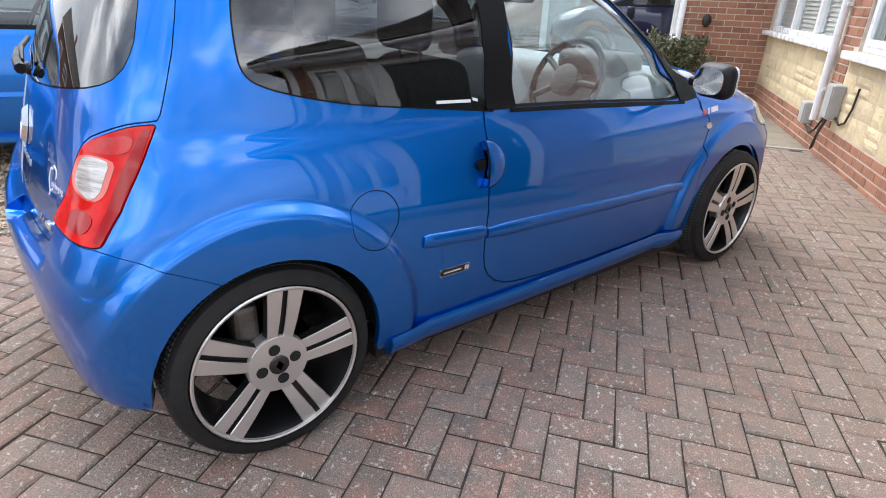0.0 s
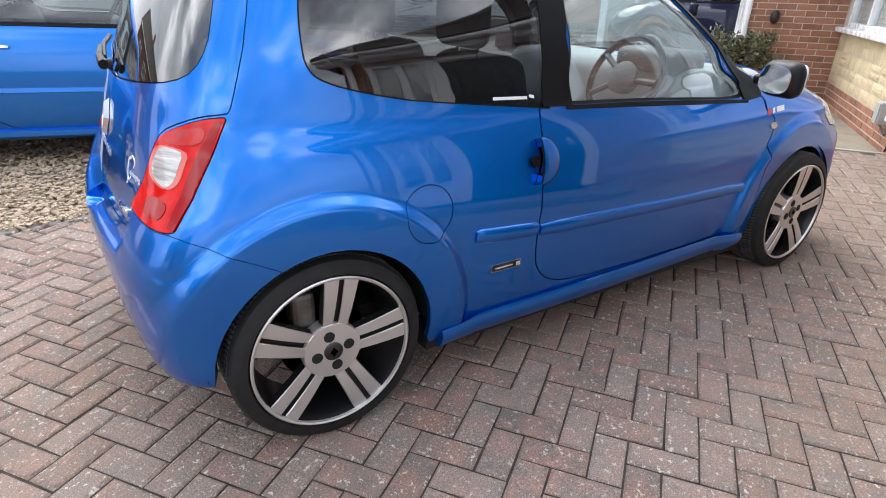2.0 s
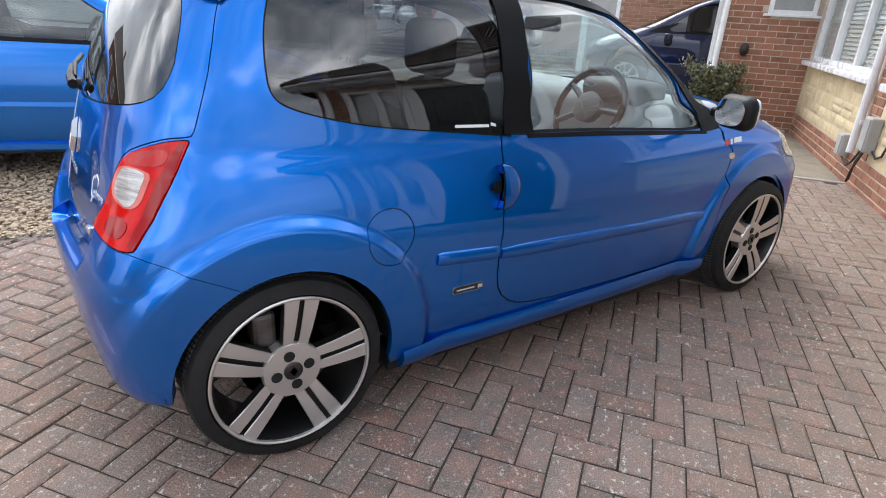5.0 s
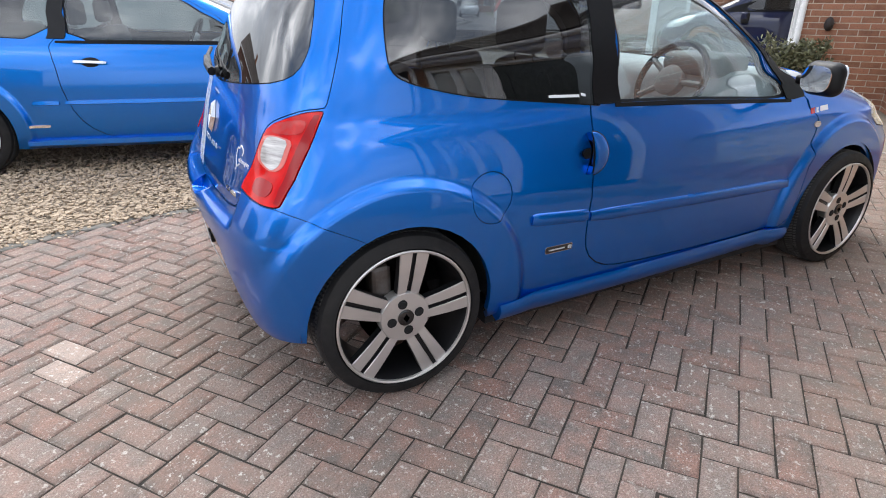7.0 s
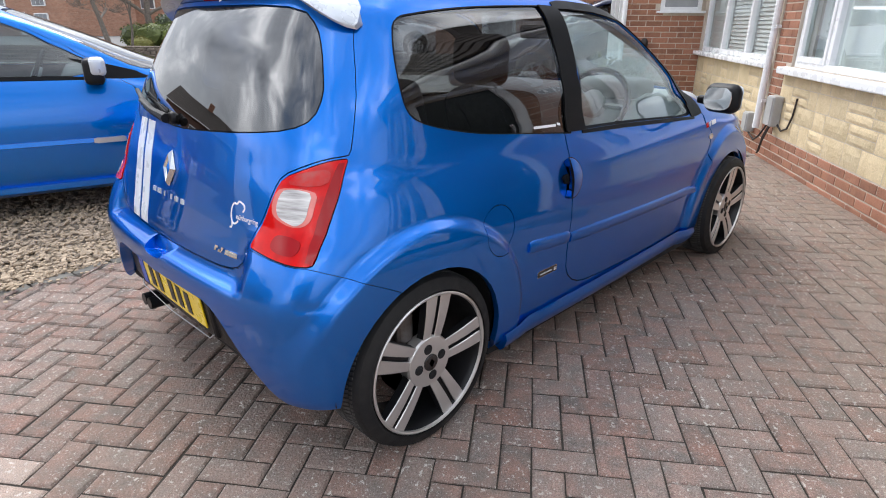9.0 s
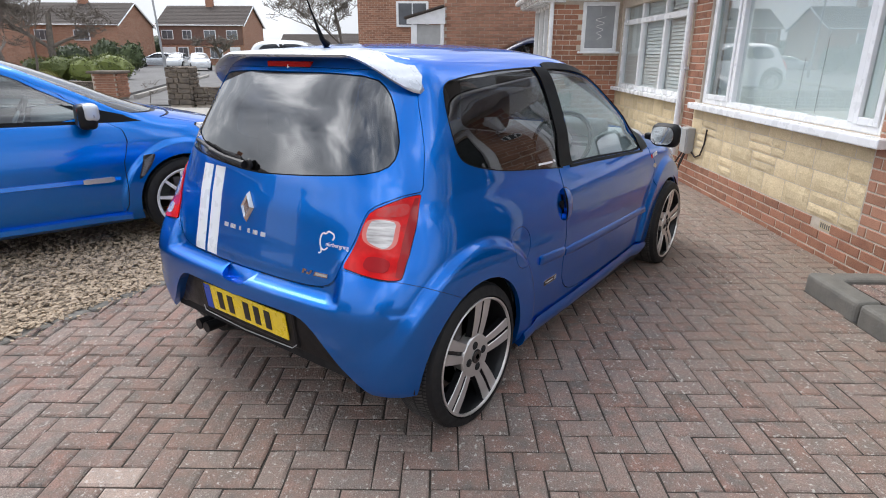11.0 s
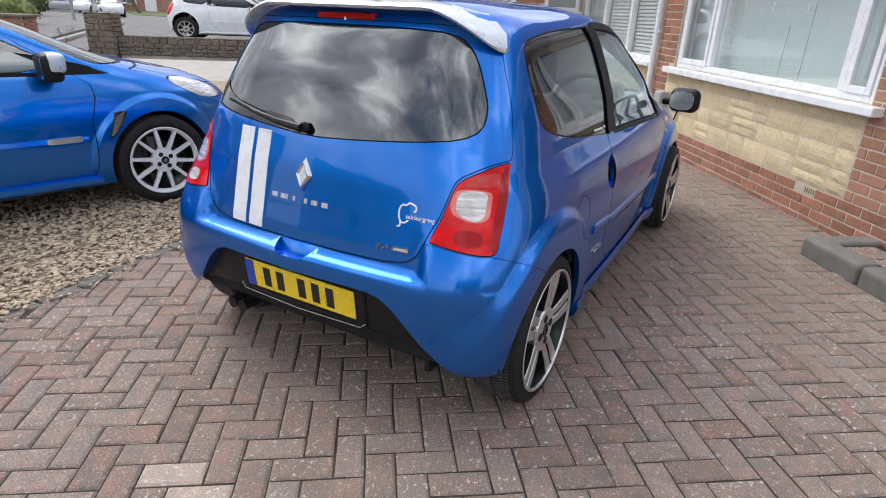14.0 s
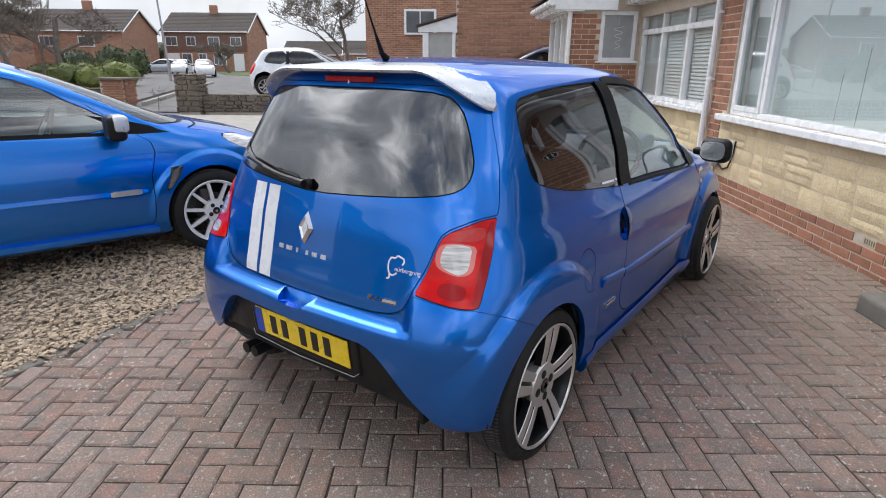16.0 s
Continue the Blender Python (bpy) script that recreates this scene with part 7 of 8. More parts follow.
far_house("far_house", "small bungalow with a grey tiled roof far down the street", 95, 24.5, -90, 9.0, 7.0, 2.3, 4.3, [(-2.0, 0.9, 1.5, 1.0)], [], False, False)
far_house("far_house", "bungalow with a grey tiled roof beyond the parked cars", 88, 13.5, -80, 9.0, 7.0, 2.4, 4.2, [(-2.0, 0.9, 1.5, 1.0)], [], False, False)
far_house("neighbour_house", "tall brick house behind the neighbouring garage", 21.0, 0.8, -90, 10.5, 8.0, 5.2, 7.6, [(-3.2, 2.35, 1.2, 0.9), (0.5, 2.6, 1.8, 1.1)], [], False)
# the house across from the front, seen in the glass and paint
far_house("opposite_house", "brick house with a brown tiled roof facing the drive", -19.0, 6.0, 75, 12.0, 8.0, 4.9, 7.4, [(-3.4, 3.0, 1.8, 1.1), (0.6, 3.0, 1.8, 1.1), (3.8, 3.0, 1.2, 1.1), (-3.0, 0.8, 2.2, 1.3)], [(1.0, 1.0, "door_dark"), (3.8, 2.2, "white")], True)
far_house("opposite_house", "brick house across the street with a tiled roof", 4.0, 31.0, 0, 13.0, 8.0, 4.9, 7.4, [(-4.0, 3.0, 1.8, 1.1), (0.6, 3.0, 1.8, 1.1), (4.2, 3.0, 1.4, 1.1), (-3.0, 0.8, 2.2, 1.3), (2.0, 0.8, 1.8, 1.3)], [(-0.4, 1.0, "white")], True)
far_house("opposite_house", "brick house across the street with white windows", -13.0, 30.0, 8, 13.0, 8.0, 4.9, 7.4, [(-4.0, 3.0, 1.8, 1.1), (0.6, 3.0, 1.8, 1.1), (4.2, 3.0, 1.4, 1.1), (-3.0, 0.8, 2.2, 1.3)], [(1.4, 1.0, "door_dark")], True)
# neighbouring side wall, its small white garage and a fence line
single("neighbour_wall", span_bm(12.212, 12.45, -6.0, 2.78, -0.1, 3.4), M["mortar"], "red brick side wall of the neighbouring house", "wall", HOUSE, kind="structure")
ng = thing("white_lean_to", "white boarded lean-to with a grey door beside the brick wall", "lean-to", HOUSE)
part("frame", span_bm(12.1, 12.2, 2.79, 2.87, 0, 2.12, 0.01), M["white"], ng)
part("frame", span_bm(12.1, 12.2, 3.42, 3.56, 0, 2.05, 0.01), M["white"], ng)
part("door", span_bm(12.15, 12.2, 2.87, 3.42, 0, 2.05), M["grey_box"], ng)
part("gable", slab_bm([(2.76, 2.06), (3.66, 2.06), (3.66, 2.16), (2.76, 2.42)], 12.08, 12.2, m=Matrix(((0, 0, 1, 0), (1, 0, 0, 0), (0, 1, 0, 0), (0, 0, 0, 1)))), M["white"], ng)
part("roof", slab_bm([(2.78, 2.44), (3.72, 2.18), (3.72, 2.21), (2.78, 2.48)], 12.0, 15.0, m=Matrix(((0, 0, 1, 0), (1, 0, 0, 0), (0, 1, 0, 0), (0, 0, 0, 1)))), M["roof_tile"], ng)

# lamp post
lp = thing("street_lamp", "tall grey steel street lamp at the kerb", "street lamp", HOUSE @ Matrix.Translation((40, 22.3, 0)))
part("column", tube_bm([(0, 0, -0.1), (0, 0, 1.2), (0, 0.05, 1.25), (0, 0.35, 7.2)], 0.07, 10, radii=[0.11, 0.10, 0.075, 0.05]), M["metal_grey"], lp)
part("lantern", box_bm(0.25, 0.6, 0.12, (0, 0.1, 7.25), 0.04), M["metal_grey"], lp)


def bare_tree(name, label, u, v, height, seed, spread=0.55, thick=0.16, lean=(0, 0), depth=5, thin=0.012):
    """A leafless tree: a tapering trunk that forks into limbs and many fine twigs."""
    t = thing(name, label, "tree", HOUSE @ Matrix.Translation((u, v, -0.05)))
    r = random.Random(seed)
    bm, tw = bmesh.new(), bmesh.new()

    def grow(p, way, length, rad, level):
        pts, rr, q, d = [p], [rad], p, way
        n = 4
        for k in range(n):
            d = (d + Vector((r.uniform(-1, 1), r.uniform(-1, 1), r.uniform(-0.5, 0.6))) * 0.16).normalized()
            q = q + d * length / n
            pts.append(q)
            rr.append(max(thin, rad * (1 - 0.45 * (k + 1) / n)))
        tube_bm(pts, rad, 7 if level < 2 else 4, bm if level < 2 else tw, rr)
        if level >= depth:
            return
        for k in range(3 if level < 2 else 4):
            f = r.uniform(0.35, 1.0)
            i = min(n, max(1, round(f * n)))
            side = Vector((r.uniform(-1, 1), r.uniform(-1, 1), r.uniform(-0.15, 0.7))).normalized()
            grow(pts[i], (d * (1 - spread) + side * spread).normalized(), length * r.uniform(0.5, 0.78), rr[i] * 0.6, level + 1)
    grow(Vector((0, 0, 0)), Vector((lean[0], lean[1], 1)).normalized(), height * 0.42, thick, 0)
    part("trunk", finish(bm, 50), M["bark"], t)
    tagged(part("twig_growth", tw, M["bark"], t), kind="stuff")
    return t


bare_tree("bare_tree", "bare winter birch with fine hanging twigs", 38.0, 9.4, 9.5, 5, 0.62, 0.16, (0, 0), 6, 0.012)
bare_tree("bare_tree", "bare winter tree with a twisted trunk behind the wall", 27.0, 21.4, 8.0, 8, 0.7, 0.20, (0.1, 0.1), 6, 0.009)
bare_tree("bare_tree", "bare spreading garden tree with many limbs", 23.0, 21.0, 6.8, 11, 0.75, 0.13, (0, 0.2), 6, 0.008)
bare_tree("bare_tree", "small leaning bare street tree on the verge", 66.0, 27.4, 6.5, 21, 0.8, 0.22, (0, 0.5), 5, 0.03)
bare_tree("bare_tree", "slim bare sapling by the garden wall", 21.5, 18.9, 4.8, 31, 0.35, 0.06, (0, 0), 3, 0.012)
bare_tree("bare_tree", "thin leafless shrub by the stone pillar", 15.5, 11.6, 0.95, 41, 0.7, 0.012, (0, 0), 3, 0.004)


def leaf_cloud(bm, centre, size, count, leaf, r, shell=0.6):
    """Small leaves scattered through a lumpy mass."""
    for _ in range(count):
        d = Vector((r.gauss(0, 1), r.gauss(0, 1), r.gauss(0, 1))).normalized()
        k = shell + (1 - shell) * r.random()
        k *= 0.82 + 0.30 * noise.noise(d * 2.3 + Vector(centre))
        p = Vector((centre[0] + d.x * size[0] * k, centre[1] + d.y * size[1] * k, centre[2] + d.z * size[2] * k))
        if p.z < 0.02:
            continue
        a = Vector((r.gauss(0, 1), r.gauss(0, 1), r.gauss(0, 1))).normalized()
        b = a.cross(Vector((r.gauss(0, 1), r.gauss(0, 1), r.gauss(0, 1)))).normalized()
        s = leaf * r.uniform(0.6, 1.3)
        vs = [bm.verts.new(p + x) for x in (a * s, b * s * 0.45, -a * s, -b * s * 0.45)]
        bm.faces.new(vs)


def bush(name, label, u, v, parts, count, leaf, key, seed):
    b = thing(name, label, "bush", HOUSE @ Matrix.Translation((u, v, 0)))
    r = random.Random(seed)
    bm, core = bmesh.new(), bmesh.new()
    for (x, y, z, sx, sy, sz) in parts:
        leaf_cloud(bm, (x, y, z), (sx, sy, sz), count, leaf, r)
        made = bmesh.ops.create_icosphere(core, subdivisions=2, radius=1.0)["verts"]
        for q in made:
            k = 0.74 + 0.2 * noise.noise(q.co * 2.1 + Vector((x, y, z)))
            q.co = Vector((x + q.co.x * sx * k, y + q.co.y * sy * k, max(-0.05, z + q.co.z * sz * k)))
    part("leaves", bm, M[key], b)
    part("inner_growth", core, M[key], b)
    return b


bush("hedge_bush", "large rounded clipped evergreen bush by the street", 30, 20.6, [(0, 0, 0.60, 1.3, 1.45, 0.90), (0.2, 1.8, 0.58, 1.2, 1.35, 0.84)], 4200, 0.055, "leaf", 3)
bush("hedge_bush", "clipped rounded green hedge bushes behind the low wall", 26, 19.6, [(0, 0.0, 0.58, 0.9, 0.9, 0.72), (0, 1.3, 0.62, 0.9, 1.0, 0.78), (0.3, 2.4, 0.6, 0.9, 0.9, 0.72)], 2600, 0.05, "leaf", 4)
bush("hedge_bush", "low yellow green shrub in front of the hedge", 25, 20.9, [(0, 0.0, 0.30, 0.6, 0.7, 0.40)], 1100, 0.05, "leaf_gold", 14)
bush("conifer", "dark green conifers in front of the brick house", 46, 27.6, [(0, 0, 1.1, 1.2, 1.1, 1.3), (0.5, 2.2, 1.2, 1.3, 1.4, 1.5), (0, 4.6, 1.0, 1.4, 1.6, 1.3)], 2400, 0.11, "leaf_dark", 5)
bush("conifer", "dark conifer beside the neighbouring brick house", 30, 5.2, [(0, 0, 1.0, 0.8, 0.75, 1.3)], 2200, 0.09, "leaf_dark", 6)
bush("far_trees", "belt of distant trees along the skyline", 120, 20, [(0, 4 * k - 14, 1.6, 3, 2.8, 2.0 + 0.8 * math.sin(k * 2.1)) for k in range(9)], 500, 0.3, "leaf_dark", 9)
bush("far_trees", "distant garden trees and hedges beyond the houses", 90, 48, [(0, 4 * k - 10, 2.2, 3, 3.0, 3.0 + 1.2 * math.sin(k * 2.7)) for k in range(9)], 500, 0.3, "leaf_dark", 10)

# evergreen by the porch wall: bare stems with glossy leaves
sh_ = thing("porch_shrub", "leggy evergreen shrub growing against the porch wall", "shrub", HOUSE @ Matrix.Translation((6.98, 1.12, 0)))
r_ = random.Random(12)
bm, lf = bmesh.new(), bmesh.new()
for k in range(22):
    a, b = r_.uniform(0, 2 * math.pi), r_.uniform(0.15, 0.42)
    tip = Vector((max(-0.45, min(0.24, b * math.cos(a) * 0.8)), b * math.sin(a) * 1.15, r_.uniform(0.45, 0.90)))
    mid = tip * 0.5 + Vector((0, 0, 0.10))
    tube_bm([(0, 0.02 * math.sin(a), -0.02), tuple(mid), tuple(tip)], 0.008, 5, bm, [0.011, 0.007, 0.003])
    for q in (0.55, 0.75, 0.9, 1.0):
        c = mid.lerp(tip, (q - 0.5) * 2)
        leaf_cloud(lf, tuple(c), (0.12, 0.13, 0.10), 34, 0.032, r_, 0.2)
part("stems", bm, M["bark"], sh_)
part("leaves", lf, M["leaf_olive"], sh_)
# dark lump on the porch wall; its use is unknown, the shape assumed
single("wall_lamp", finish(lathe_bm([(0, 0.05), (0.06, 0.055), (0.09, 0.035), (0.10, 0.001)], 16, "Y", m=Matrix.Translation((0.785, 0, 0.96)) @ Matrix.Diagonal((1, 1, 1.5, 1))), 40), M["cable"], "dark rounded fitting on the porch wall", "lamp", RETURN)
single("loose_block", box_bm(0.09, 0.30, 0.06, (7.05, 0.26, 0.02), 0.012), M["pale_concrete"], "pale loose concrete block lying on the path", "block", HOUSE)

# ---------------------------------------------------------------- bricks, stones, pavers, gravel


def piece_mesh(name, sx, sy, sz, ch, material, top="z", wear=None):
    """A block with chamfered edges round its seen face, which looks along top; wear: a random source for worn corners."""
    x, y, z = sx / 2, sy / 2, sz
    vs = [(-x, -y, 0), (x, -y, 0), (x, y, 0), (-x, y, 0), (-x, -y, z - ch), (x, -y, z - ch), (x, y, z - ch), (-x, y, z - ch),
          (-x + ch, -y + ch, z), (x - ch, -y + ch, z), (x - ch, y - ch, z), (-x + ch, y - ch, z)]
    fs = [(8, 9, 10, 11)] + [(i, (i + 1) % 4, 4 + (i + 1) % 4, 4 + i) for i in range(4)] + [(4 + i, 4 + (i + 1) % 4, 8 + (i + 1) % 4, 8 + i) for i in range(4)]
    if wear:
        shift = [(wear.uniform(-0.0026, 0.0022), wear.uniform(-0.0026, 0.0022)) for _ in range(4)]
        vs = [(a - math.copysign(abs(shift[k % 4][0]) + (wear.uniform(0, 0.004) if k > 7 else 0), a), b - math.copysign(abs(shift[k % 4][1]) + (wear.uniform(0, 0.004) if k > 7 else 0), b), c - (wear.uniform(0, 0.0022) if k > 3 else 0)) for k, (a, b, c) in enumerate(vs)]
    if top == "y":
        vs = [(a, c, b) for a, b, c in vs]
        fs = [tuple(reversed(f)) for f in fs]
    return mesh_of(name, vs, fs, material)


BRICK = piece_mesh("brick", 0.2145, 0.0645, 0.075, 0.004, M["brick"], "y")
HALF = piece_mesh("half_brick", 0.1025, 0.0645, 0.075, 0.004, M["brick"], "y")
pr = random.Random(5)


def lay_bricks(parent, x0, x1, z0, z1, skip=(), y=-0.075, joined=False, m=None):
    """Stretcher bond between x0 and x1; skip: openings as x0, x1, z0, z1."""
    vs, fs = [], []
    row, z = 0, z0
    while z + 0.066 <= z1 + 1e-6:
        x = x0 - (0.1125 if row % 2 else 0.0)
        while x < x1 - 0.03:
            a, b = max(x, x0), min(x + 0.2145, x1)
            c = (a + b) / 2
            if b - a > 0.05 and not any(s0 - 0.02 < c < s1 + 0.02 and s2 - 0.03 < z + 0.033 < s3 + 0.02 for s0, s1, s2, s3 in skip):
                me = BRICK if b - a > 0.16 else HALF
                mm = Matrix.Translation((c, y + pr.uniform(-0.0015, 0.0015), z + 0.0325)) @ Matrix.Rotation(pr.uniform(-0.006, 0.006), 4, "Y") @ Matrix.Diagonal(((b - a) / (0.2145 if me is BRICK else 0.1025), 1, 1, 1))
                if joined:
                    k = len(vs)
                    vs += [mm @ v.co for v in me.vertices]
                    fs += [tuple(i + k for i in p.vertices) for p in me.polygons]
                else:
                    part("brick", me, None, parent, m=m @ mm if m is not None else mm)
            x += 0.225
        z += 0.075
        row += 1
    if joined:
        tagged(part("bricks", mesh_of("bricks", vs, fs, M["brick_far"]), None, parent), kind="stuff")


lay_bricks(wall_front, 0.74, 7.30, -0.073, 0.226, [(1.44, 1.655, 0.15, 0.22)])
lay_bricks(wall_front, 4.14, 4.42, 0.227, 0.90)
lay_bricks(wall_front, 4.03, 4.42, 0.902, 2.2)
lay_bricks(wall_front, 0.73, 1.25, 0.227, 2.2, joined=True)
lay_bricks(wall_front, -1.0, -0.79, -0.073, 2.2, joined=True)
lay_bricks(wall_return, 0.0, 1.09, -0.073, 2.14, [(0.02, 0.64, 1.37, 2.2)], m=FRONT.inverted() @ RETURN)
nb = new("neighbour_bricks")
tagged(nb, "red brick facing of the neighbouring side wall", "wall", kind="structure")
nb.matrix_world = HOUSE @ Matrix(((0, -1, 0, 12.2), (1, 0, 0, 0), (0, 0, 1, 0), (0, 0, 0, 1)))
lay_bricks(nb, -3.0, 2.77, 0.5, 3.4, joined=True)
# air brick in the plinth
ab = thing("air_brick", "terracotta air brick with slots in the plinth", "air brick", FRONT)
part("frame", span_bm(1.445, 1.652, -0.05, -0.004, 0.155, 0.218, 0.003), M["stone_joint"], ab)
# slots are thin raised bars, the shade inside them given by darker colour
for k in range(8):
    part("slot", span_bm(1.462 + 0.023 * k, 1.474 + 0.023 * k, -0.006, -0.003, 0.168, 0.205), M["kerb"], ab)

# stone panels
sp = random.Random(17)


def stone_panel(u0, u1, z0, z1):
    """Coursed cream stone: blocks of uneven size with hewn faces over a flush joint bed."""
    part("joint_bed", span_bm(u0, u1, -0.03, -0.006, z0, z1), M["stone_joint"], wall_front)
    z = z0
    heights = []
    while z < z1 - 0.02:
        dz = sp.choice((0.085, 0.115, 0.15, 0.175))
        if z1 - (z + dz) < 0.07:
            dz = z1 - z
        heights.append((z, dz))
        z += dz
    for z, dz in heights:
        u = u0
        while u < u1 - 0.01:
            du = sp.uniform(0.16, 0.40)
            if u1 - (u + du) < 0.12:
                du = u1 - u
            bits = [(z, dz)] if dz < 0.14 or sp.random() < 0.65 else [(z, dz * 0.5), (z + dz * 0.5, dz * 0.5)]
            for zz, hh in bits:
                nx, nz = max(3, int(du / 0.05)), 3
                prd = sp.uniform(0.006, 0.013)
                vs, fs = [], []
                seed = Vector((sp.uniform(0, 50), sp.uniform(0, 50), 0))
                g = 0.003
                for i in range(nx + 1):
                    for j in range(nz + 1):
                        x, y = -du / 2 + g + (du - 2 * g) * i / nx, -hh / 2 + g + (hh - 2 * g) * j / nz
                        edge = i in (0, nx) or j in (0, nz)
                        d = 0.0 if edge else prd + 0.006 * noise.noise(Vector((x * 16, y * 16, 0)) + seed)
                        if edge:
                            x += 0.004 * noise.noise(Vector((y * 20, x * 20, 3)) + seed)
                            d = 0.0025
                        vs.append((x, d, y))
                fs = [(i * (nz + 1) + j, i * (nz + 1) + j + 1, (i + 1) * (nz + 1) + j + 1, (i + 1) * (nz + 1) + j) for i in range(nx) for j in range(nz)]
                part("stone", mesh_of("stone", vs, fs, M["stone"]), None, wall_front, m=Matrix.Translation((u + du / 2, -0.006, zz + hh / 2)))
            u += du


stone_panel(1.26, 4.13, 0.228, 0.806)
stone_panel(4.50, 7.30, 0.228, 0.826)

# block paving in herringbone, square to the house
drive = bpy.data.objects["drive_bed"]
W, GAP, CH = 0.10, 0.0032, 0.006
wr = random.Random(23)
MANY_U = [piece_mesh("paver", 2 * W - GAP, W - GAP, 0.05, CH, M["paver"], "z", wr) for _ in range(10)]
MANY_V = [piece_mesh("paver", W - GAP, 2 * W - GAP, 0.05, CH, M["paver"], "z", wr) for _ in range(10)]
LONG_U, LONG_V = MANY_U[0], MANY_V[0]
PALE = mat("pale paver", (0.36, 0.265, 0.215), (0.28, 0.225, 0.19), scale=16, rough=0.85, bump=0.002, bscale=150, rand=0.1, grain=0.40, speck=(0.46, 0.42, 0.38), sscale=140, blot=((0.58, 0.54, 0.49), 42, 0.575, 0.62))
PALE_U, PALE_V = LONG_U.copy(), LONG_V.copy()
for me in (PALE_U, PALE_V):
    me.materials.clear()
    me.materials.append(PALE)
pv = random.Random(3)
vs_, fs_ = [], []
for A in range(int(DRIVE_U0 / W), int(DRIVE_U1 / W) + 1):
    for Bn in range(-1, 66):
        k = (A - Bn) % 4
        if k not in (2, 3):
            continue
        u0, v0 = -0.06 + W * A, -0.02 + W * Bn
        lu, lv = (W, 2 * W) if k == 2 else (2 * W, W)
        uc, vc = u0 + lu / 2, v0 + lv / 2
        if u0 < DRIVE_U0 or u0 + lu > DRIVE_U1 + 0.03 or v0 < -0.13:
            continue
        if uc < 0.98 and vc < 0.46 and uc > -1.0:
            continue
        lim = edge_v(uc) - 0.115
        if vc - lv / 2 > lim:
            continue
        me = pv.choice(MANY_V if k == 2 else MANY_U)
        dz = -0.05 + pv.uniform(-0.0025, 0.0020) + 0.002 * noise.noise(Vector((uc, vc, 0)) * 0.9)
        tilt = Matrix.Rotation(pv.uniform(-0.008, 0.008), 4, "X") @ Matrix.Rotation(pv.uniform(-0.008, 0.008), 4, "Y") @ Matrix.Rotation(pv.uniform(-0.012, 0.012), 4, "Z")
        mm = Matrix.Translation((uc, vc, dz)) @ tilt
        if vc + lv / 2 > lim:
            keep = max(0.15, (lim - (vc - lv / 2)) / lv)
            mm = Matrix.Translation((uc, vc - lv / 2 + lv * keep / 2, dz)) @ Matrix.Diagonal((1, keep, 1, 1))
        if -1.3 < uc < 0.7 and 1.45 < vc < 4.35:
            pale = (abs(uc + 0.90) < 0.10 and abs(vc - 3.80) < 0.13)
            part("paver", (PALE_V if k == 2 else PALE_U) if pale else me, None, drive, m=mm)
        else:
            n = len(vs_)
            vs_ += [mm @ v.co for v in me.vertices]
            fs_ += [tuple(i + n for i in p.vertices) for p in me.polygons]
tagged(part("paver_field", mesh_of("paver_field", vs_, fs_, M["paver_far"]), None, drive), kind="stuff")
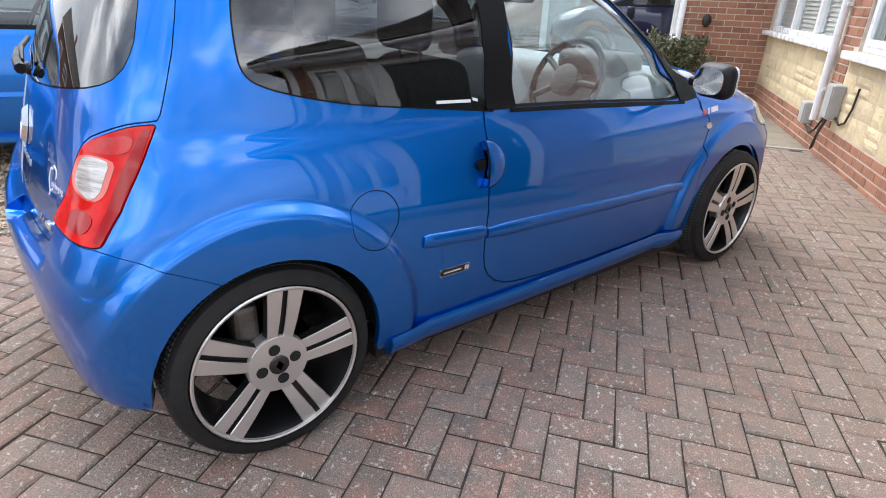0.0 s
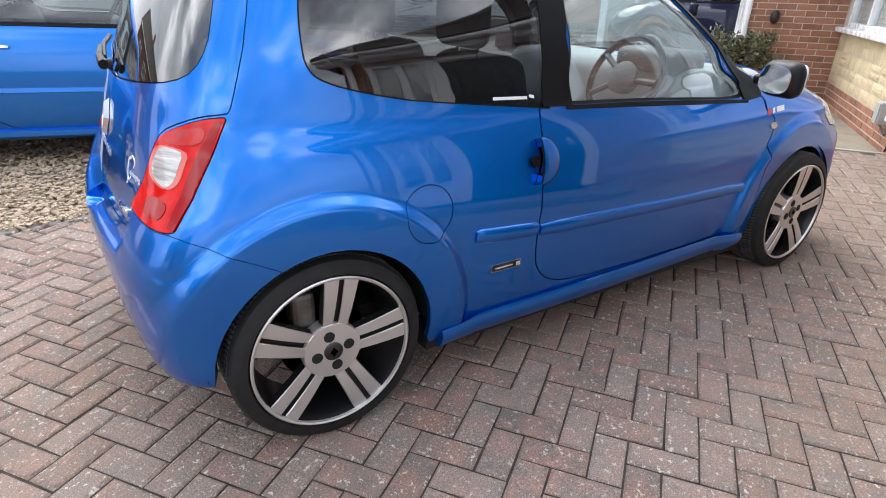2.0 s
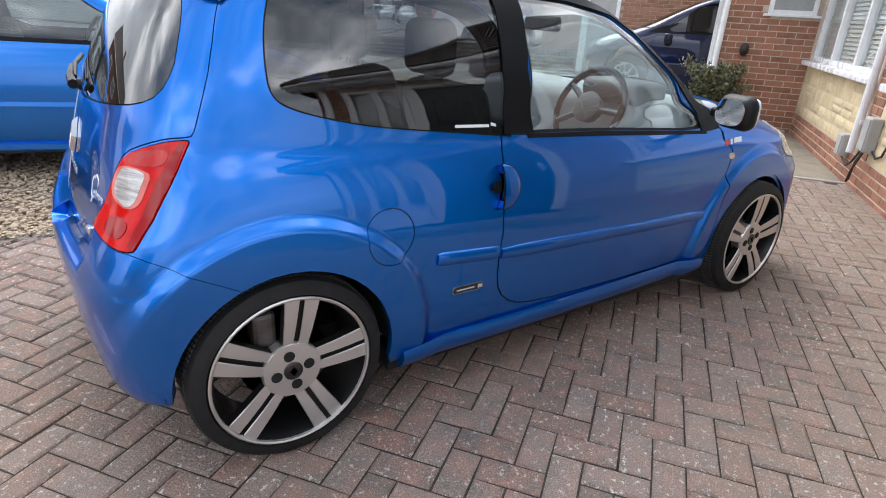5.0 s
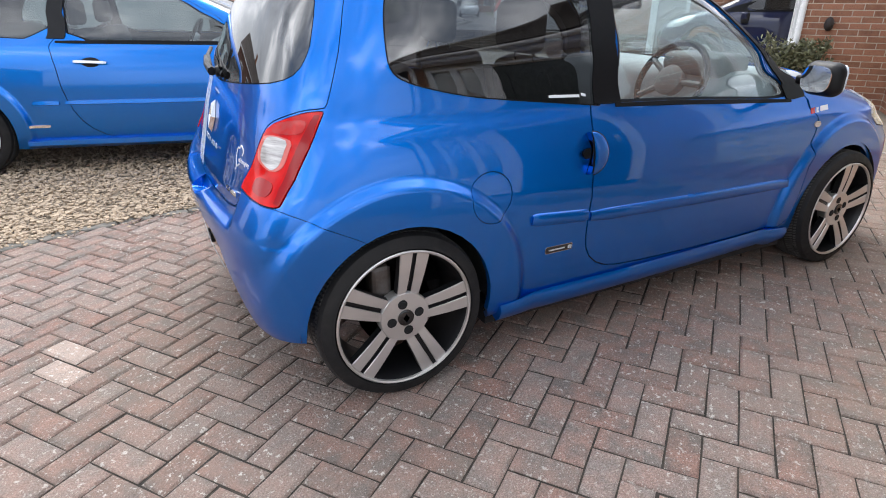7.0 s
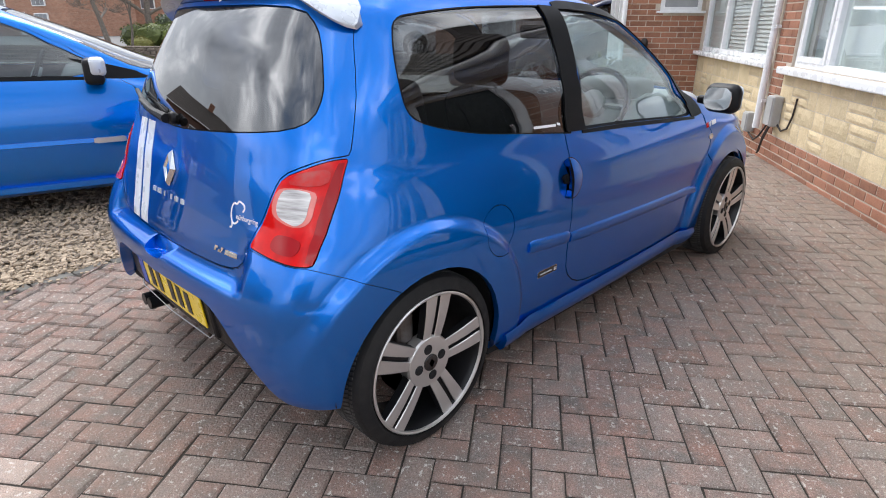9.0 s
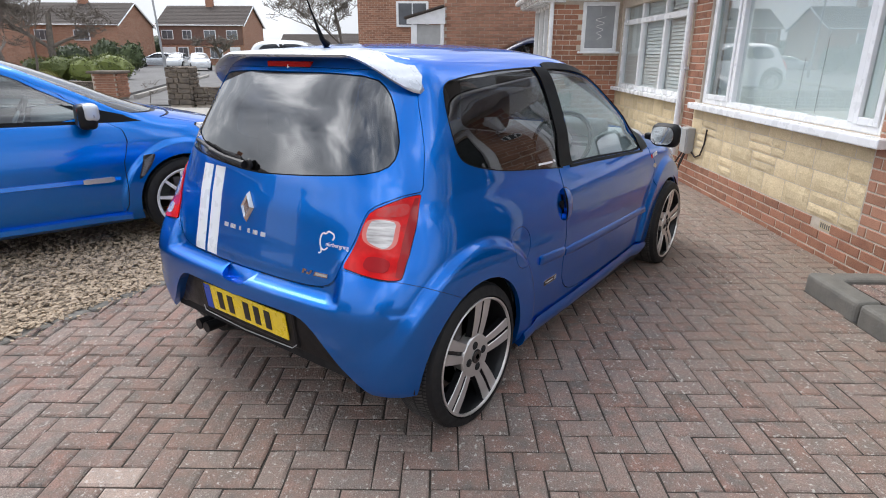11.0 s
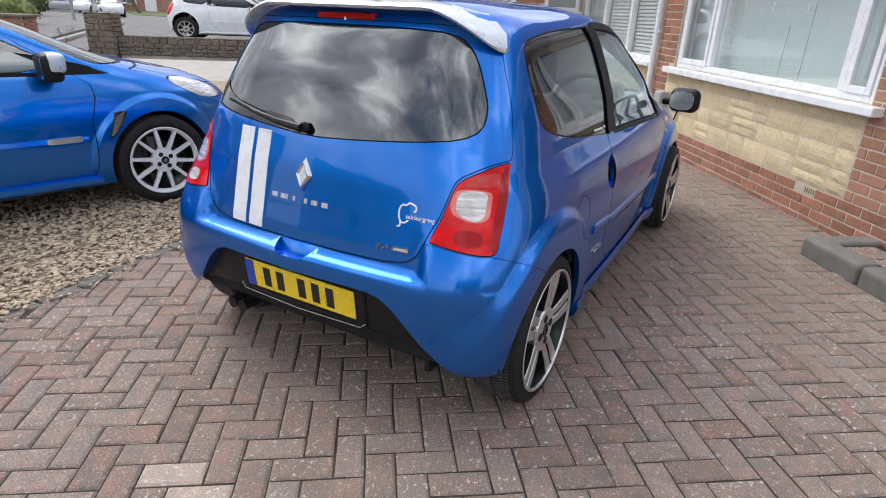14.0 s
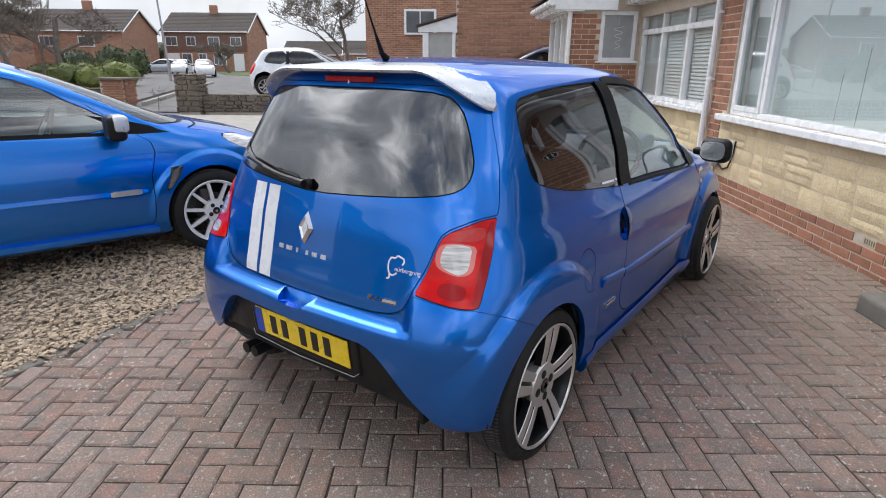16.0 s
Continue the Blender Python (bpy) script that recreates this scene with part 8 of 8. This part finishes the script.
# edging course along the gravel
vs_, fs_ = [], []
u = DRIVE_U0 + 0.3
while u < 3.2:
    sl = (edge_v(u + 0.05) - edge_v(u - 0.05)) / 0.1
    ang = math.atan(sl)
    mm = Matrix.Translation((u, edge_v(u) - 0.055, -0.052 + pv.uniform(-0.003, 0.002))) @ Matrix.Rotation(ang + pv.uniform(-0.03, 0.03), 4, "Z")
    n = len(vs_)
    vs_ += [mm @ v.co for v in LONG_U.vertices]
    fs_ += [tuple(i + n for i in p.vertices) for p in LONG_U.polygons]
    u += 0.202 * math.cos(ang)
tagged(part("edging_course", mesh_of("edging_course", vs_, fs_, M["kerb"]), None, drive), kind="stuff")
# pavers on the doorstep
for k in range(8):
    part("step_paver", LONG_U, None, step, m=Matrix.Translation((0.70 - 0.203 * k, 0.24, 0.045)))
    part("step_paver", LONG_U, None, step, m=Matrix.Translation((0.70 - 0.203 * k, 0.135, 0.045)))

# gravel: loose pebbles over the bed
bm = bmesh.new()
bmesh.ops.create_icosphere(bm, subdivisions=1, radius=1.0)
ico_v = np.array([v.co[:] for v in bm.verts])
ico_f = np.array([[v.index for v in f.verts] for f in bm.faces])
bm.free()
g = np.random.default_rng(4)
N = 46000
uu = g.uniform(-2.6, 4.6, N * 2)
vv = np.array([edge_v(x) for x in uu]) - 0.03 + g.uniform(0, 1, N * 2) ** 1.25 * 4.2
uu, vv = uu[:N], vv[:N]
extra = 700
uu = np.concatenate([uu, g.uniform(-2.0, 2.5, extra)])
vv = np.concatenate([vv, np.array([edge_v(x) for x in uu[N:]]) - np.abs(g.normal(0, 0.10, extra))])
size = g.uniform(0.008, 0.019, len(uu))
size[N:] *= 0.75
shape = g.uniform(0.55, 1.25, (len(uu), 3)) * (1, 1, 0.6)
rot = g.uniform(0, 2 * math.pi, len(uu))
V = ico_v[None] * shape[:, None] * size[:, None, None] * (1 + 0.18 * g.normal(size=(len(uu), len(ico_v), 1)))
c, s = np.cos(rot)[:, None], np.sin(rot)[:, None]
V = np.stack([V[..., 0] * c - V[..., 1] * s + uu[:, None], V[..., 0] * s + V[..., 1] * c + vv[:, None], V[..., 2] + (size * 0.35 - 0.012 + g.uniform(0, 0.012, len(uu)))[:, None]], -1)
V[N:, :, 2] += 0.016
F = (ico_f[None] + (np.arange(len(uu)) * len(ico_v))[:, None, None]).reshape(-1, 3)
single("gravel", mesh_of("gravel", V.reshape(-1, 3).tolist(), F.tolist(), M["gravel"]), None, "loose buff and brown gravel beside the block paving", "gravel", HOUSE, kind="stuff")
